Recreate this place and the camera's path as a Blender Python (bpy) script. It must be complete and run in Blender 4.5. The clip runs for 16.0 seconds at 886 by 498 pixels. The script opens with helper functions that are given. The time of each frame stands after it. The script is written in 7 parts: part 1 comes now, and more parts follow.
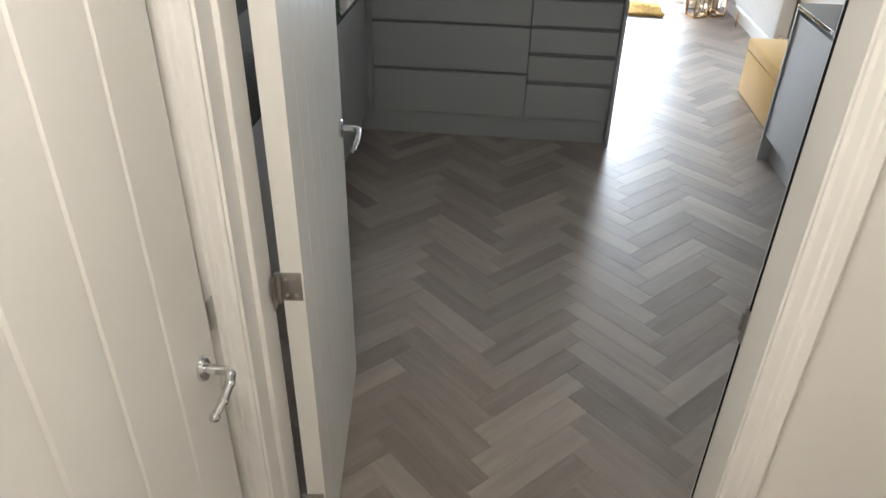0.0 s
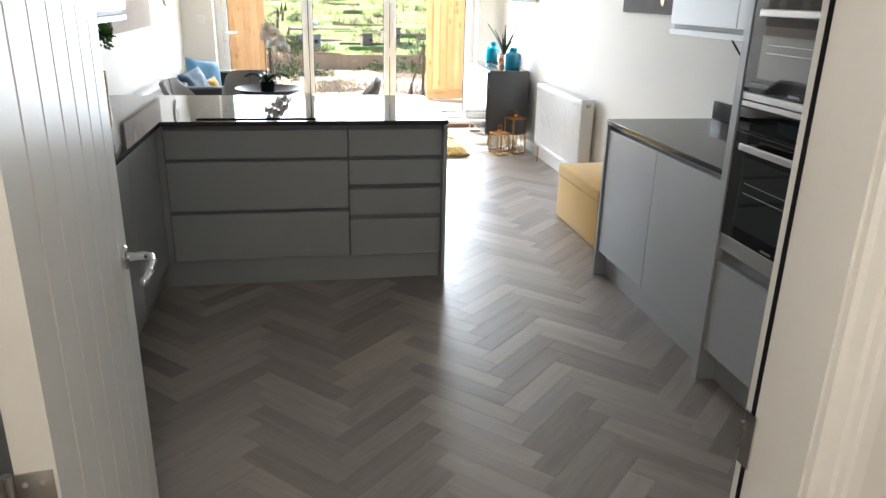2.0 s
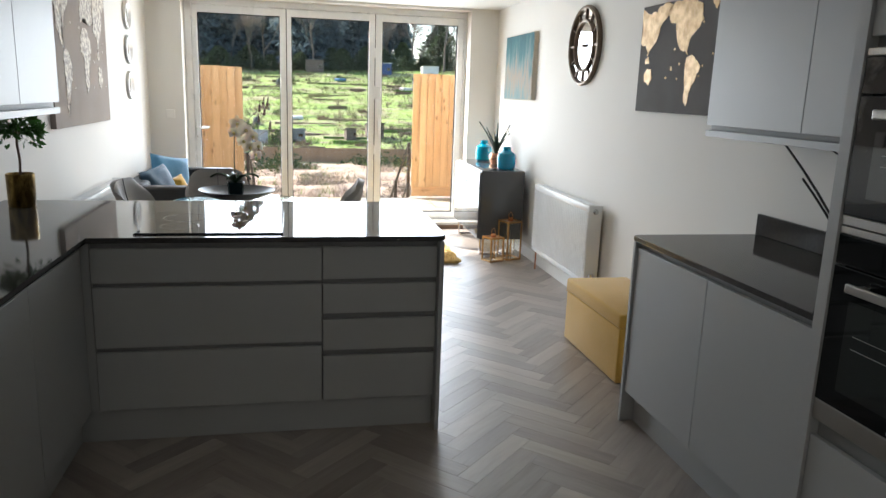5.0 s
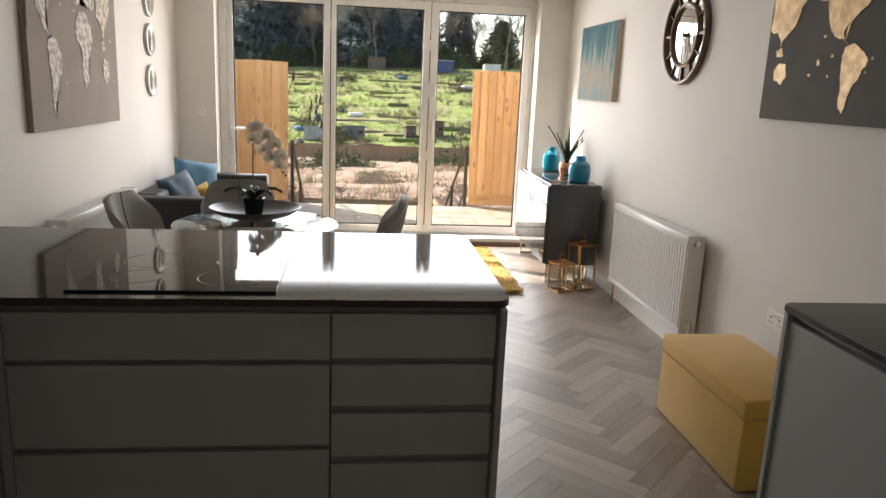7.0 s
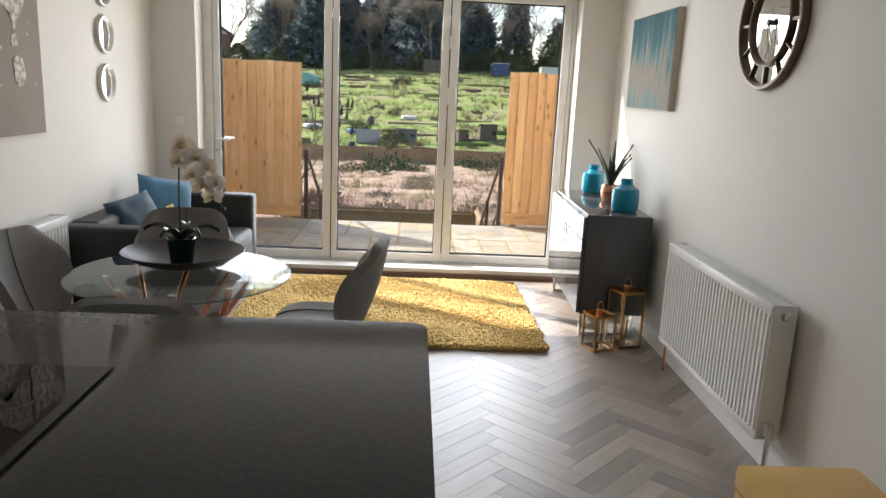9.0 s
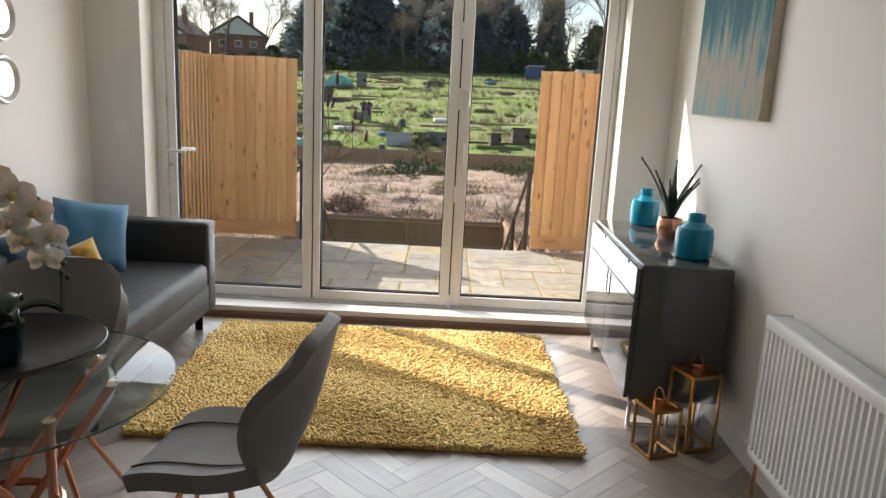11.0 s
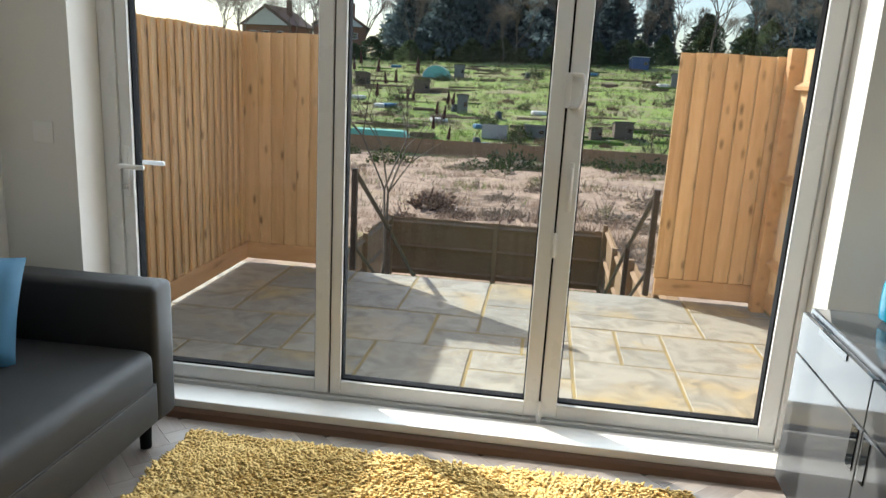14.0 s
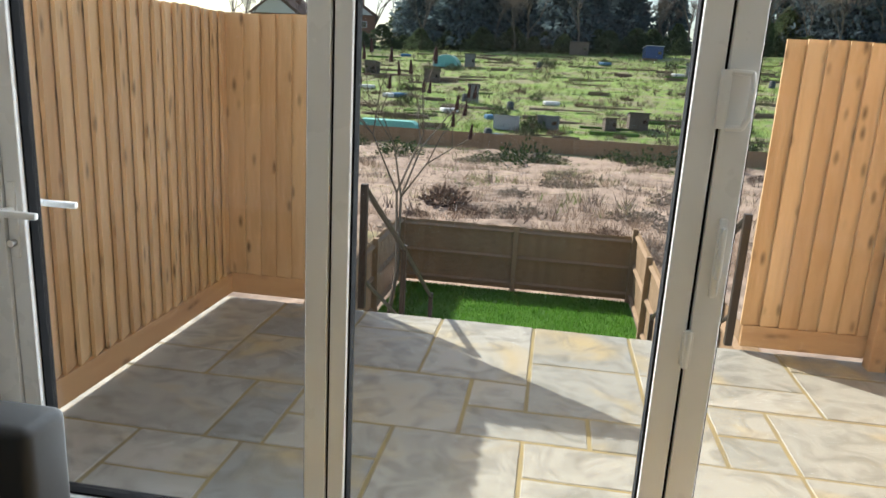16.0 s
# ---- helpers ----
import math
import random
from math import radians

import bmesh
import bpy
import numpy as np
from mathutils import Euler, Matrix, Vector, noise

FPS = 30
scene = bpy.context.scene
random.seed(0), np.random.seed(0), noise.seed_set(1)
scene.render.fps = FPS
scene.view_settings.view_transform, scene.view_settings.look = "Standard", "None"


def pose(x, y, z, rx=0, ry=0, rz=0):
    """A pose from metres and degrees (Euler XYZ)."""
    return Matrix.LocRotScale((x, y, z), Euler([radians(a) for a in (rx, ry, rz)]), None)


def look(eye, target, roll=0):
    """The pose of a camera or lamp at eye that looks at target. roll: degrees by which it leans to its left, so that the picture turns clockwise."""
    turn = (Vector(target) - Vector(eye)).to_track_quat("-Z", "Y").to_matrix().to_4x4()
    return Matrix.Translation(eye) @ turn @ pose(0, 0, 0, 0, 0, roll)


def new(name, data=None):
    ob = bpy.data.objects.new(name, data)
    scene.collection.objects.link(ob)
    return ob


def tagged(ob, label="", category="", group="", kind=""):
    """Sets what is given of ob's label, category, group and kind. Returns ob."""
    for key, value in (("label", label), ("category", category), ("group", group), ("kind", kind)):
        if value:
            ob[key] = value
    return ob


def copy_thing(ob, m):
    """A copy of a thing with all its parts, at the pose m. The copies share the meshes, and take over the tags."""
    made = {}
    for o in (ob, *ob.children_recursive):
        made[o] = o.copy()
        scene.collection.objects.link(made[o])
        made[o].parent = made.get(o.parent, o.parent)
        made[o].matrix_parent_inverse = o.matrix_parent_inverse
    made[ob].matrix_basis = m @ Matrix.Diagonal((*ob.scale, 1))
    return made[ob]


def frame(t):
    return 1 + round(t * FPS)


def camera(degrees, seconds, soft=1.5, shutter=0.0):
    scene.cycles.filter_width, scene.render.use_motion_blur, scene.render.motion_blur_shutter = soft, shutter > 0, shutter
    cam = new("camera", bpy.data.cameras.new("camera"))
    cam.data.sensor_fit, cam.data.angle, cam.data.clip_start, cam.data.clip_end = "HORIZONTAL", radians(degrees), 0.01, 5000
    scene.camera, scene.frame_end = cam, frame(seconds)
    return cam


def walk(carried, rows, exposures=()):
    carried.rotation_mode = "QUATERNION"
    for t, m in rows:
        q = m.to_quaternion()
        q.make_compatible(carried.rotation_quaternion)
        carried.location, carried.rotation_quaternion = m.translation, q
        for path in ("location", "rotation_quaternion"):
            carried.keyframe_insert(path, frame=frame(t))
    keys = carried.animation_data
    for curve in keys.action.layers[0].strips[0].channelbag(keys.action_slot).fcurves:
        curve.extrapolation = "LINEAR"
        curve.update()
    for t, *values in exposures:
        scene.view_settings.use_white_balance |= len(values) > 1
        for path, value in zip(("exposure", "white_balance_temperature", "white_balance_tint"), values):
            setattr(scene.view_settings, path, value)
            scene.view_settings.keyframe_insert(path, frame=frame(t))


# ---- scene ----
# ---- camera ----
cam = camera(63.2, 16.0)
PATH = [
    (0, (-0.032, -0.527, 1.821), (-0.183, 1.151, 0.747), 1.4),
    (0.5, (-0.080, -0.41, 1.731), (-0.068, 1.346, 0.773), 1.7),
    (1, (-0.113, -0.332, 1.678), (0.064, 1.489, 0.869), 1.5),
    (1.5, (-0.136, -0.214, 1.616), (0.169, 1.621, 0.883), 1.7),
    (2, (-0.108, -0.132, 1.524), (0.233, 1.722, 0.857), 1.4),
    (2.5, (-0.086, -0.069, 1.546), (0.272, 1.808, 0.958), 1.7),
    (3, (-0.087, 0.027, 1.521), (0.304, 1.928, 1.04), 1.7),
    (3.5, (-0.06, 0.146, 1.521), (0.348, 2.059, 1.105), 1.9),
    (6, (-0.022, 1.063, 1.5), (0.339, 2.982, 1.066), 2.4),
    (6.5, (0.019, 1.335, 1.515), (0.323, 3.263, 1.077), 2.6),
    (7, (0.133, 1.572, 1.513), (0.374, 3.509, 1.077), 2.5),
    (7.5, (0.316, 1.838, 1.547), (0.49, 3.781, 1.104), 2.1),
    (8, (0.388, 2.103, 1.519), (0.521, 4.05, 1.083), 2.6),
    (8.7, (0.494, 2.491, 1.539), (0.594, 4.44, 1.104), 2.7),
    (11, (0.745, 3.922, 1.532), (0.748, 5.874, 1.1), 2.9),
    (11.5, (0.739, 4.236, 1.534), (0.683, 6.187, 1.098), 2.8),
    (12, (0.719, 4.544, 1.528), (0.636, 6.495, 1.093), 3.1),
    (12.5, (0.752, 4.851, 1.524), (0.626, 6.798, 1.084), 3.0),
    (13, (0.762, 5.141, 1.519), (0.568, 7.08, 1.067), 3.0),
    (13.5, (0.743, 5.465, 1.524), (0.512, 7.397, 1.063), 3.2),
    (14, (0.735, 5.744, 1.507), (0.482, 7.672, 1.04), 3.1),
    (14.5, (0.692, 6.048, 1.516), (0.428, 7.97, 1.031), 3.1),
    (15, (0.565, 6.352, 1.519), (0.298, 8.272, 1.029), 3.4),
    (15.5, (0.473, 6.625, 1.505), (0.204, 8.546, 1.017), 3.5),
    (16, (0.430, 6.865, 1.521), (0.156, 8.782, 1.025), 3.2),
]
EXPOSURES = [(0.0, 2.45, 6150, 10), (1.5, 2.35, 6200, 10), (2.5, 2.1, 6350, 11), (3.5, 1.8, 6300, 10), (6.0, 1.4, 6350, 11), (7.0, 1.15, 7150, 16), (8.0, 1.0, 7100, 16),
             (8.5, 0.95, 6700, 13), (11.0, 0.56, 6800, 13), (12.5, 0.42, 6350, 9), (14.0, 0.4, 6300, 7), (16.0, 0.45, 6400, 8)]
walk(cam, [(t, look(eye, aim, roll)) for t, eye, aim, roll in PATH], EXPOSURES)

# ---- world and sun ----
SUN_TO = Vector((-0.634, 0.454, 0.6225))
world = bpy.data.worlds.new("sky")
scene.world = world
world.use_nodes = True
wn = world.node_tree
sky = wn.nodes.new("ShaderNodeTexSky")
sky.sky_type = "NISHITA"
sky.sun_disc = False
sky.sun_elevation = radians(38.5)
sky.sun_rotation = radians(-54.4)
sky.air_density, sky.dust_density = 1.0, 1.5
wn.nodes["Background"].inputs["Strength"].default_value = 0.15
wn.links.new(sky.outputs["Color"], wn.nodes["Background"].inputs["Color"])
sun = new("sun", bpy.data.lights.new("sun", "SUN"))
sun.data.energy, sun.data.angle, sun.data.color = 5.0, radians(0.6), (1.0, 0.94, 0.86)
sun.matrix_world = look((0, 0, 0), -SUN_TO)


def area_lamp(name, m, w, h, watts, colour=(1, 1, 1)):
    data = bpy.data.lights.new(name, "AREA")
    data.shape, data.size, data.size_y, data.energy, data.color = "RECTANGLE", w, h, watts, colour
    ob = new(name, data)
    ob.matrix_world = m
    return ob


# daylight that enters by the glazed doors
area_lamp("door_daylight", look((0.31, 8.80, 1.2), (0.31, 6.0, 0.75)), 2.7, 2.1, 45, (0.86, 0.935, 1.0)).data.spread = radians(150)


# ---- mesh helpers ----
class Geo:
    """Collects shapes in one bmesh."""

    def __init__(self):
        self.bm = bmesh.new()

    def box(self, x0, x1, y0, y1, z0, z1, bevel=0.0, seg=2, m=None):
        r = bmesh.ops.create_cube(self.bm, size=1.0)
        vs = r["verts"]
        for v in vs:
            v.co = Vector((x0 + (v.co.x + 0.5) * (x1 - x0), y0 + (v.co.y + 0.5) * (y1 - y0), z0 + (v.co.z + 0.5) * (z1 - z0)))
        if bevel > 0:
            es = list({e for v in vs for e in v.link_edges})
            out = bmesh.ops.bevel(self.bm, geom=es, offset=bevel, segments=seg, affect="EDGES", profile=0.5)
            vs = list({v for f in out["faces"] for v in f.verts} | {v for v in vs if v.is_valid})
        if m is not None:
            bmesh.ops.transform(self.bm, matrix=m, verts=vs)
        return self

    def rod(self, a, b, r, r2=None, n=10):
        a, b = Vector(a), Vector(b)
        d = b - a
        if d.length < 1e-6:
            return self
        m = Matrix.Translation((a + b) / 2) @ d.to_track_quat("Z", "Y").to_matrix().to_4x4()
        bmesh.ops.create_cone(self.bm, cap_ends=True, segments=n, radius1=r, radius2=r if r2 is None else r2, depth=d.length, matrix=m)
        return self

    def tube(self, pts, r, n=8):
        for a, b in zip(pts, pts[1:]):
            self.rod(a, b, r, n=n)
        for p in pts[1:-1]:
            bmesh.ops.create_icosphere(self.bm, subdivisions=1, radius=r * 1.02, matrix=Matrix.Translation(p))
        return self

    def lathe(self, prof, n=32, m=None):
        """prof: (radius, height) pairs turned round z."""
        rings, vs = [], []
        for r, z in prof:
            if r < 1e-5:
                ring = [self.bm.verts.new((0, 0, z))]
            else:
                ring = [self.bm.verts.new((r * math.cos(2 * math.pi * i / n), r * math.sin(2 * math.pi * i / n), z)) for i in range(n)]
            rings.append(ring)
            vs += ring
        for p, q in zip(rings, rings[1:]):
            for i in range(n):
                j = (i + 1) % n
                if len(p) == 1 and len(q) == 1:
                    continue
                if len(p) == 1:
                    self.bm.faces.new((p[0], q[j], q[i]))
                elif len(q) == 1:
                    self.bm.faces.new((p[i], p[j], q[0]))
                else:
                    self.bm.faces.new((p[i], p[j], q[j], q[i]))
        if m is not None:
            bmesh.ops.transform(self.bm, matrix=m, verts=vs)
        return self

    def shell(self, f, nu, nv, thick):
        """A padded sheet: f(u, v) gives its middle, u and v from 0 to 1."""
        g = [[self.bm.verts.new(f(i / nu, j / nv)) for j in range(nv + 1)] for i in range(nu + 1)]
        faces = [self.bm.faces.new((g[i][j], g[i + 1][j], g[i + 1][j + 1], g[i][j + 1])) for i in range(nu) for j in range(nv)]
        bmesh.ops.recalc_face_normals(self.bm, faces=faces)
        bmesh.ops.solidify(self.bm, geom=faces, thickness=thick)
        return self

    def prism(self, pts, axis, lo, hi):
        """A flat outline (pairs) pushed along an axis: 'x' takes (y, z), 'y' takes (x, z), 'z' takes (x, y)."""
        def at(p, w):
            return {"x": (w, p[0], p[1]), "y": (p[0], w, p[1]), "z": (p[0], p[1], w)}[axis]
        a = [self.bm.verts.new(at(p, lo)) for p in pts]
        b = [self.bm.verts.new(at(p, hi)) for p in pts]
        self.bm.faces.new(a), self.bm.faces.new(b[::-1])
        for i in range(len(pts)):
            j = (i + 1) % len(pts)
            self.bm.faces.new((a[j], a[i], b[i], b[j]))
        return self

    def data(self, name, material, smooth=False):
        bmesh.ops.recalc_face_normals(self.bm, faces=self.bm.faces[:])
        me = bpy.data.meshes.new(name)
        self.bm.to_mesh(me)
        self.bm.free()
        me.materials.append(material)
        if smooth:
            me.shade_smooth()
            me.set_sharp_from_angle(angle=radians(40))
        return me


def raw_mesh(name, verts, faces, material, smooth=False):
    me = bpy.data.meshes.new(name)
    me.from_pydata(verts, [], faces)
    me.materials.append(material)
    if smooth:
        me.shade_smooth()
    me.update()
    return me


def part(name, geo, material, parent, label="", smooth=False, kind=""):
    ob = new(name, geo.data(name, material, smooth) if isinstance(geo, Geo) else geo)
    ob.parent = parent
    return tagged(ob, label=label, kind=kind)


def thing(name, m, label, category, group=""):
    ob = new(name)
    ob.empty_display_size = 0.1
    ob.matrix_world = m if isinstance(m, Matrix) else Matrix.Translation(m)
    return tagged(ob, label=label, category=category, group=group)


def single(name, geo, material, label, category, smooth=False, group="", m=None, kind=""):
    ob = new(name, geo.data(name, material, smooth) if isinstance(geo, Geo) else geo)
    if m is not None:
        ob.matrix_world = m
    return tagged(ob, label=label, category=category, group=group, kind=kind)


def structure(name, geo, material, label, smooth=False, category=""):
    ob = new(name, geo.data(name, material, smooth))
    return tagged(ob, label=label, kind="structure", category=category)


def pillow_mesh(w, h, t, n=14, pinch=0.06):
    """A stuffed square cushion standing in the xz plane, its middle at the origin."""
    g = Geo()
    for side in (1, -1):
        rows = []
        for i in range(n + 1):
            row = []
            for j in range(n + 1):
                u, v = 2 * i / n - 1, 2 * j / n - 1
                fat = ((1 - u ** 4) * (1 - v ** 4)) ** 0.55
                pull = 1 - pinch * (1 - abs(u) ** 2) * abs(v) ** 3 - 0
                pul2 = 1 - pinch * (1 - abs(v) ** 2) * abs(u) ** 3
                wr = 0.012 * noise.noise(Vector((u * 2.2, v * 2.2, side * 3.0)))
                row.append(g.bm.verts.new((u * w / 2 * pul2, side * (t / 2 * fat + wr * fat), v * h / 2 * pull)))
            rows.append(row)
        for i in range(n):
            for j in range(n):
                g.bm.faces.new((rows[i][j], rows[i + 1][j], rows[i + 1][j + 1], rows[i][j + 1]))
    bmesh.ops.remove_doubles(g.bm, verts=g.bm.verts[:], dist=0.0005)
    return g


# ---- materials ----
def node_mat(name):
    m = bpy.data.materials.new(name)
    m.use_nodes = True
    nt = m.node_tree
    return m, nt, nt.nodes["Principled BSDF"]


def mat(name, col, rough=0.5, metal=0.0, col2=None, scale=6.0, detail=5.0, var=0.5, bump=0.0, bscale=120.0, rvar=0.08,
        stretch=(1, 1, 1), coat=0.0, spec=0.5, each=0.0, trans=0.0, sheen=0.0, sub=0.0, through_light=0.0):
    """A painted, woven or worn surface: two colours mixed by noise at a large and a fine scale, uneven gloss, fine relief."""
    m, nt, p = node_mat(name)
    N, L = nt.nodes, nt.links
    tc, mp = N.new("ShaderNodeTexCoord"), N.new("ShaderNodeMapping")
    mp.inputs["Scale"].default_value = stretch
    L.new(tc.outputs["Object"], mp.inputs["Vector"])
    n1, n2 = N.new("ShaderNodeTexNoise"), N.new("ShaderNodeTexNoise")
    n1.inputs["Scale"].default_value, n1.inputs["Detail"].default_value = scale, detail
    n2.inputs["Scale"].default_value, n2.inputs["Detail"].default_value = bscale, 3.0
    L.new(mp.outputs["Vector"], n1.inputs["Vector"])
    L.new(mp.outputs["Vector"], n2.inputs["Vector"])
    col2 = col2 or tuple(c * 0.86 for c in col)
    mix = N.new("ShaderNodeMix")
    mix.data_type = "RGBA"
    mix.inputs["A"].default_value, mix.inputs["B"].default_value = (*col, 1), (*col2, 1)
    add = N.new("ShaderNodeMath")
    add.operation = "MULTIPLY_ADD"
    add.inputs[1].default_value, add.inputs[2].default_value = 0.3, 0.0
    L.new(n2.outputs["Fac"], add.inputs[0])
    ramp = N.new("ShaderNodeMapRange")
    ramp.inputs["From Min"].default_value, ramp.inputs["From Max"].default_value = 0.5 - 0.5 * (1.1 - var), 0.5 + 0.5 * (1.1 - var)
    sm = N.new("ShaderNodeMath")
    sm.operation = "ADD"
    L.new(n1.outputs["Fac"], sm.inputs[0])
    L.new(add.outputs[0], sm.inputs[1])
    sub_ = N.new("ShaderNodeMath")
    sub_.operation = "SUBTRACT"
    sub_.inputs[1].default_value = 0.15
    L.new(sm.outputs[0], sub_.inputs[0])
    last = sub_.outputs[0]
    if each:
        info = N.new("ShaderNodeObjectInfo")
        ea = N.new("ShaderNodeMath")
        ea.operation = "MULTIPLY_ADD"
        ea.inputs[1].default_value = each
        L.new(info.outputs["Random"], ea.inputs[0])
        L.new(last, ea.inputs[2])
        sh = N.new("ShaderNodeMath")
        sh.operation = "SUBTRACT"
        sh.inputs[1].default_value = each / 2
        L.new(ea.outputs[0], sh.inputs[0])
        last = sh.outputs[0]
    L.new(last, ramp.inputs["Value"])
    L.new(ramp.outputs["Result"], mix.inputs["Factor"])
    L.new(mix.outputs["Result"], p.inputs["Base Color"])
    rr = N.new("ShaderNodeMapRange")
    rr.inputs["To Min"].default_value, rr.inputs["To Max"].default_value = max(0.0, rough - rvar), min(1.0, rough + rvar)
    L.new(n1.outputs["Fac"], rr.inputs["Value"])
    L.new(rr.outputs["Result"], p.inputs["Roughness"])
    p.inputs["Metallic"].default_value = metal
    p.inputs["Specular IOR Level"].default_value = spec
    p.inputs["Coat Weight"].default_value = coat
    p.inputs["Sheen Weight"].default_value = sheen
    p.inputs["Transmission Weight"].default_value = trans
    p.inputs["Subsurface Weight"].default_value = sub
    if bump:
        b = N.new("ShaderNodeBump")
        b.inputs["Strength"].default_value, b.inputs["Distance"].default_value = min(1.0, bump), 0.004
        L.new(n2.outputs["Fac"], b.inputs["Height"])
        L.new(b.outputs["Normal"], p.inputs["Normal"])
    if through_light:
        # thin leaves let part of the light through
        tl, ms = N.new("ShaderNodeBsdfTranslucent"), N.new("ShaderNodeMixShader")
        ms.inputs["Fac"].default_value = through_light
        L.new(mix.outputs["Result"], tl.inputs["Color"])
        L.new(p.outputs["BSDF"], ms.inputs[1])
        L.new(tl.outputs["BSDF"], ms.inputs[2])
        L.new(ms.outputs["Shader"], N["Material Output"].inputs["Surface"])
    return m


def glass_mat(name, tint=(1, 1, 1), rough=0.0, gloss=0.8):
    m, nt, p = node_mat(name)
    N, L = nt.nodes, nt.links
    N.remove(p)
    tr, gl, mx, fr, pw, ma = (N.new(k) for k in ("ShaderNodeBsdfTransparent", "ShaderNodeBsdfGlossy", "ShaderNodeMixShader", "ShaderNodeLayerWeight", "ShaderNodeMath", "ShaderNodeMath"))
    tr.inputs["Color"].default_value = (*tint, 1)
    gl.inputs["Roughness"].default_value = rough
    fr.inputs["Blend"].default_value = 0.5
    pw.operation, ma.operation = "POWER", "MULTIPLY_ADD"
    pw.inputs[1].default_value = 4.0
    ma.inputs[1].default_value, ma.inputs[2].default_value = gloss, 0.03
    L.new(fr.outputs["Facing"], pw.inputs[0])
    L.new(pw.outputs[0], ma.inputs[0])
    L.new(ma.outputs[0], mx.inputs["Fac"])
    L.new(tr.outputs["BSDF"], mx.inputs[1])
    L.new(gl.outputs["BSDF"], mx.inputs[2])
    L.new(mx.outputs["Shader"], N["Material Output"].inputs["Surface"])
    return m


def wood_mat(name, dark, light, rough=0.5, along=(1, 14, 14), each=1.0, knots=0.0, bump=0.15, grain=9.0, island=False, coat=0.0):
    """Boards: long grain in the board's own x, knots, and a tone of its own for every board."""
    m, nt, p = node_mat(name)
    N, L = nt.nodes, nt.links
    tc, mp, info = N.new("ShaderNodeTexCoord"), N.new("ShaderNodeMapping"), N.new("ShaderNodeObjectInfo")
    mp.inputs["Scale"].default_value = along
    pick = N.new("ShaderNodeNewGeometry").outputs["Random Per Island"] if island else info.outputs["Random"]
    off = N.new("ShaderNodeVectorMath")
    off.operation = "MULTIPLY_ADD"
    off.inputs[1].default_value = (37.0, 53.0, 71.0)
    L.new(pick, off.inputs[0])
    L.new(tc.outputs["Object"], off.inputs[2])
    L.new(off.outputs["Vector"], mp.inputs["Vector"])
    n1, n2 = N.new("ShaderNodeTexNoise"), N.new("ShaderNodeTexNoise")
    n1.inputs["Scale"].default_value, n1.inputs["Detail"].default_value, n1.inputs["Distortion"].default_value = 1.6, 6.0, 0.6
    n2.inputs["Scale"].default_value, n2.inputs["Detail"].default_value = grain, 4.0
    L.new(mp.outputs["Vector"], n1.inputs["Vector"])
    L.new(mp.outputs["Vector"], n2.inputs["Vector"])
    a = N.new("ShaderNodeMath")
    a.operation = "MULTIPLY_ADD"
    a.inputs[1].default_value = 0.45
    L.new(n2.outputs["Fac"], a.inputs[0])
    L.new(n1.outputs["Fac"], a.inputs[2])
    b = N.new("ShaderNodeMath")
    b.operation = "MULTIPLY_ADD"
    b.inputs[1].default_value = each * 0.55
    L.new(pick, b.inputs[0])
    L.new(a.outputs[0], b.inputs[2])
    r = N.new("ShaderNodeMapRange")
    r.inputs["From Min"].default_value, r.inputs["From Max"].default_value = 0.45, 0.95 + each * 0.55
    L.new(b.outputs[0], r.inputs["Value"])
    mix = N.new("ShaderNodeMix")
    mix.data_type = "RGBA"
    mix.inputs["A"].default_value, mix.inputs["B"].default_value = (*dark, 1), (*light, 1)
    L.new(r.outputs["Result"], mix.inputs["Factor"])
    out = mix.outputs["Result"]
    if knots:
        vo, kr, km = N.new("ShaderNodeTexVoronoi"), N.new("ShaderNodeMapRange"), N.new("ShaderNodeMix")
        mk = N.new("ShaderNodeMapping")
        mk.inputs["Scale"].default_value = (4.5, 10.5, 10.5)
        L.new(off.outputs["Vector"], mk.inputs["Vector"])
        L.new(mk.outputs["Vector"], vo.inputs["Vector"])
        vo.inputs["Scale"].default_value = 1.0
        kr.inputs["From Min"].default_value, kr.inputs["From Max"].default_value = 0.06, 0.24
        kr.inputs["To Min"].default_value, kr.inputs["To Max"].default_value = knots, 0.0
        L.new(vo.outputs["Distance"], kr.inputs["Value"])
        km.data_type = "RGBA"
        km.inputs["B"].default_value = (*(c * 0.42 for c in dark), 1)
        L.new(out, km.inputs["A"])
        L.new(kr.outputs["Result"], km.inputs["Factor"])
        out = km.outputs["Result"]
    L.new(out, p.inputs["Base Color"])
    p.inputs["Coat Weight"].default_value, p.inputs["Coat Roughness"].default_value = coat, 0.42
    rr = N.new("ShaderNodeMapRange")
    rr.inputs["To Min"].default_value, rr.inputs["To Max"].default_value = rough - 0.06, rough + 0.08
    L.new(n1.outputs["Fac"], rr.inputs["Value"])
    L.new(rr.outputs["Result"], p.inputs["Roughness"])
    bp = N.new("ShaderNodeBump")
    bp.inputs["Strength"].default_value, bp.inputs["Distance"].default_value = bump, 0.002
    L.new(n2.outputs["Fac"], bp.inputs["Height"])
    L.new(bp.outputs["Normal"], p.inputs["Normal"])
    return m


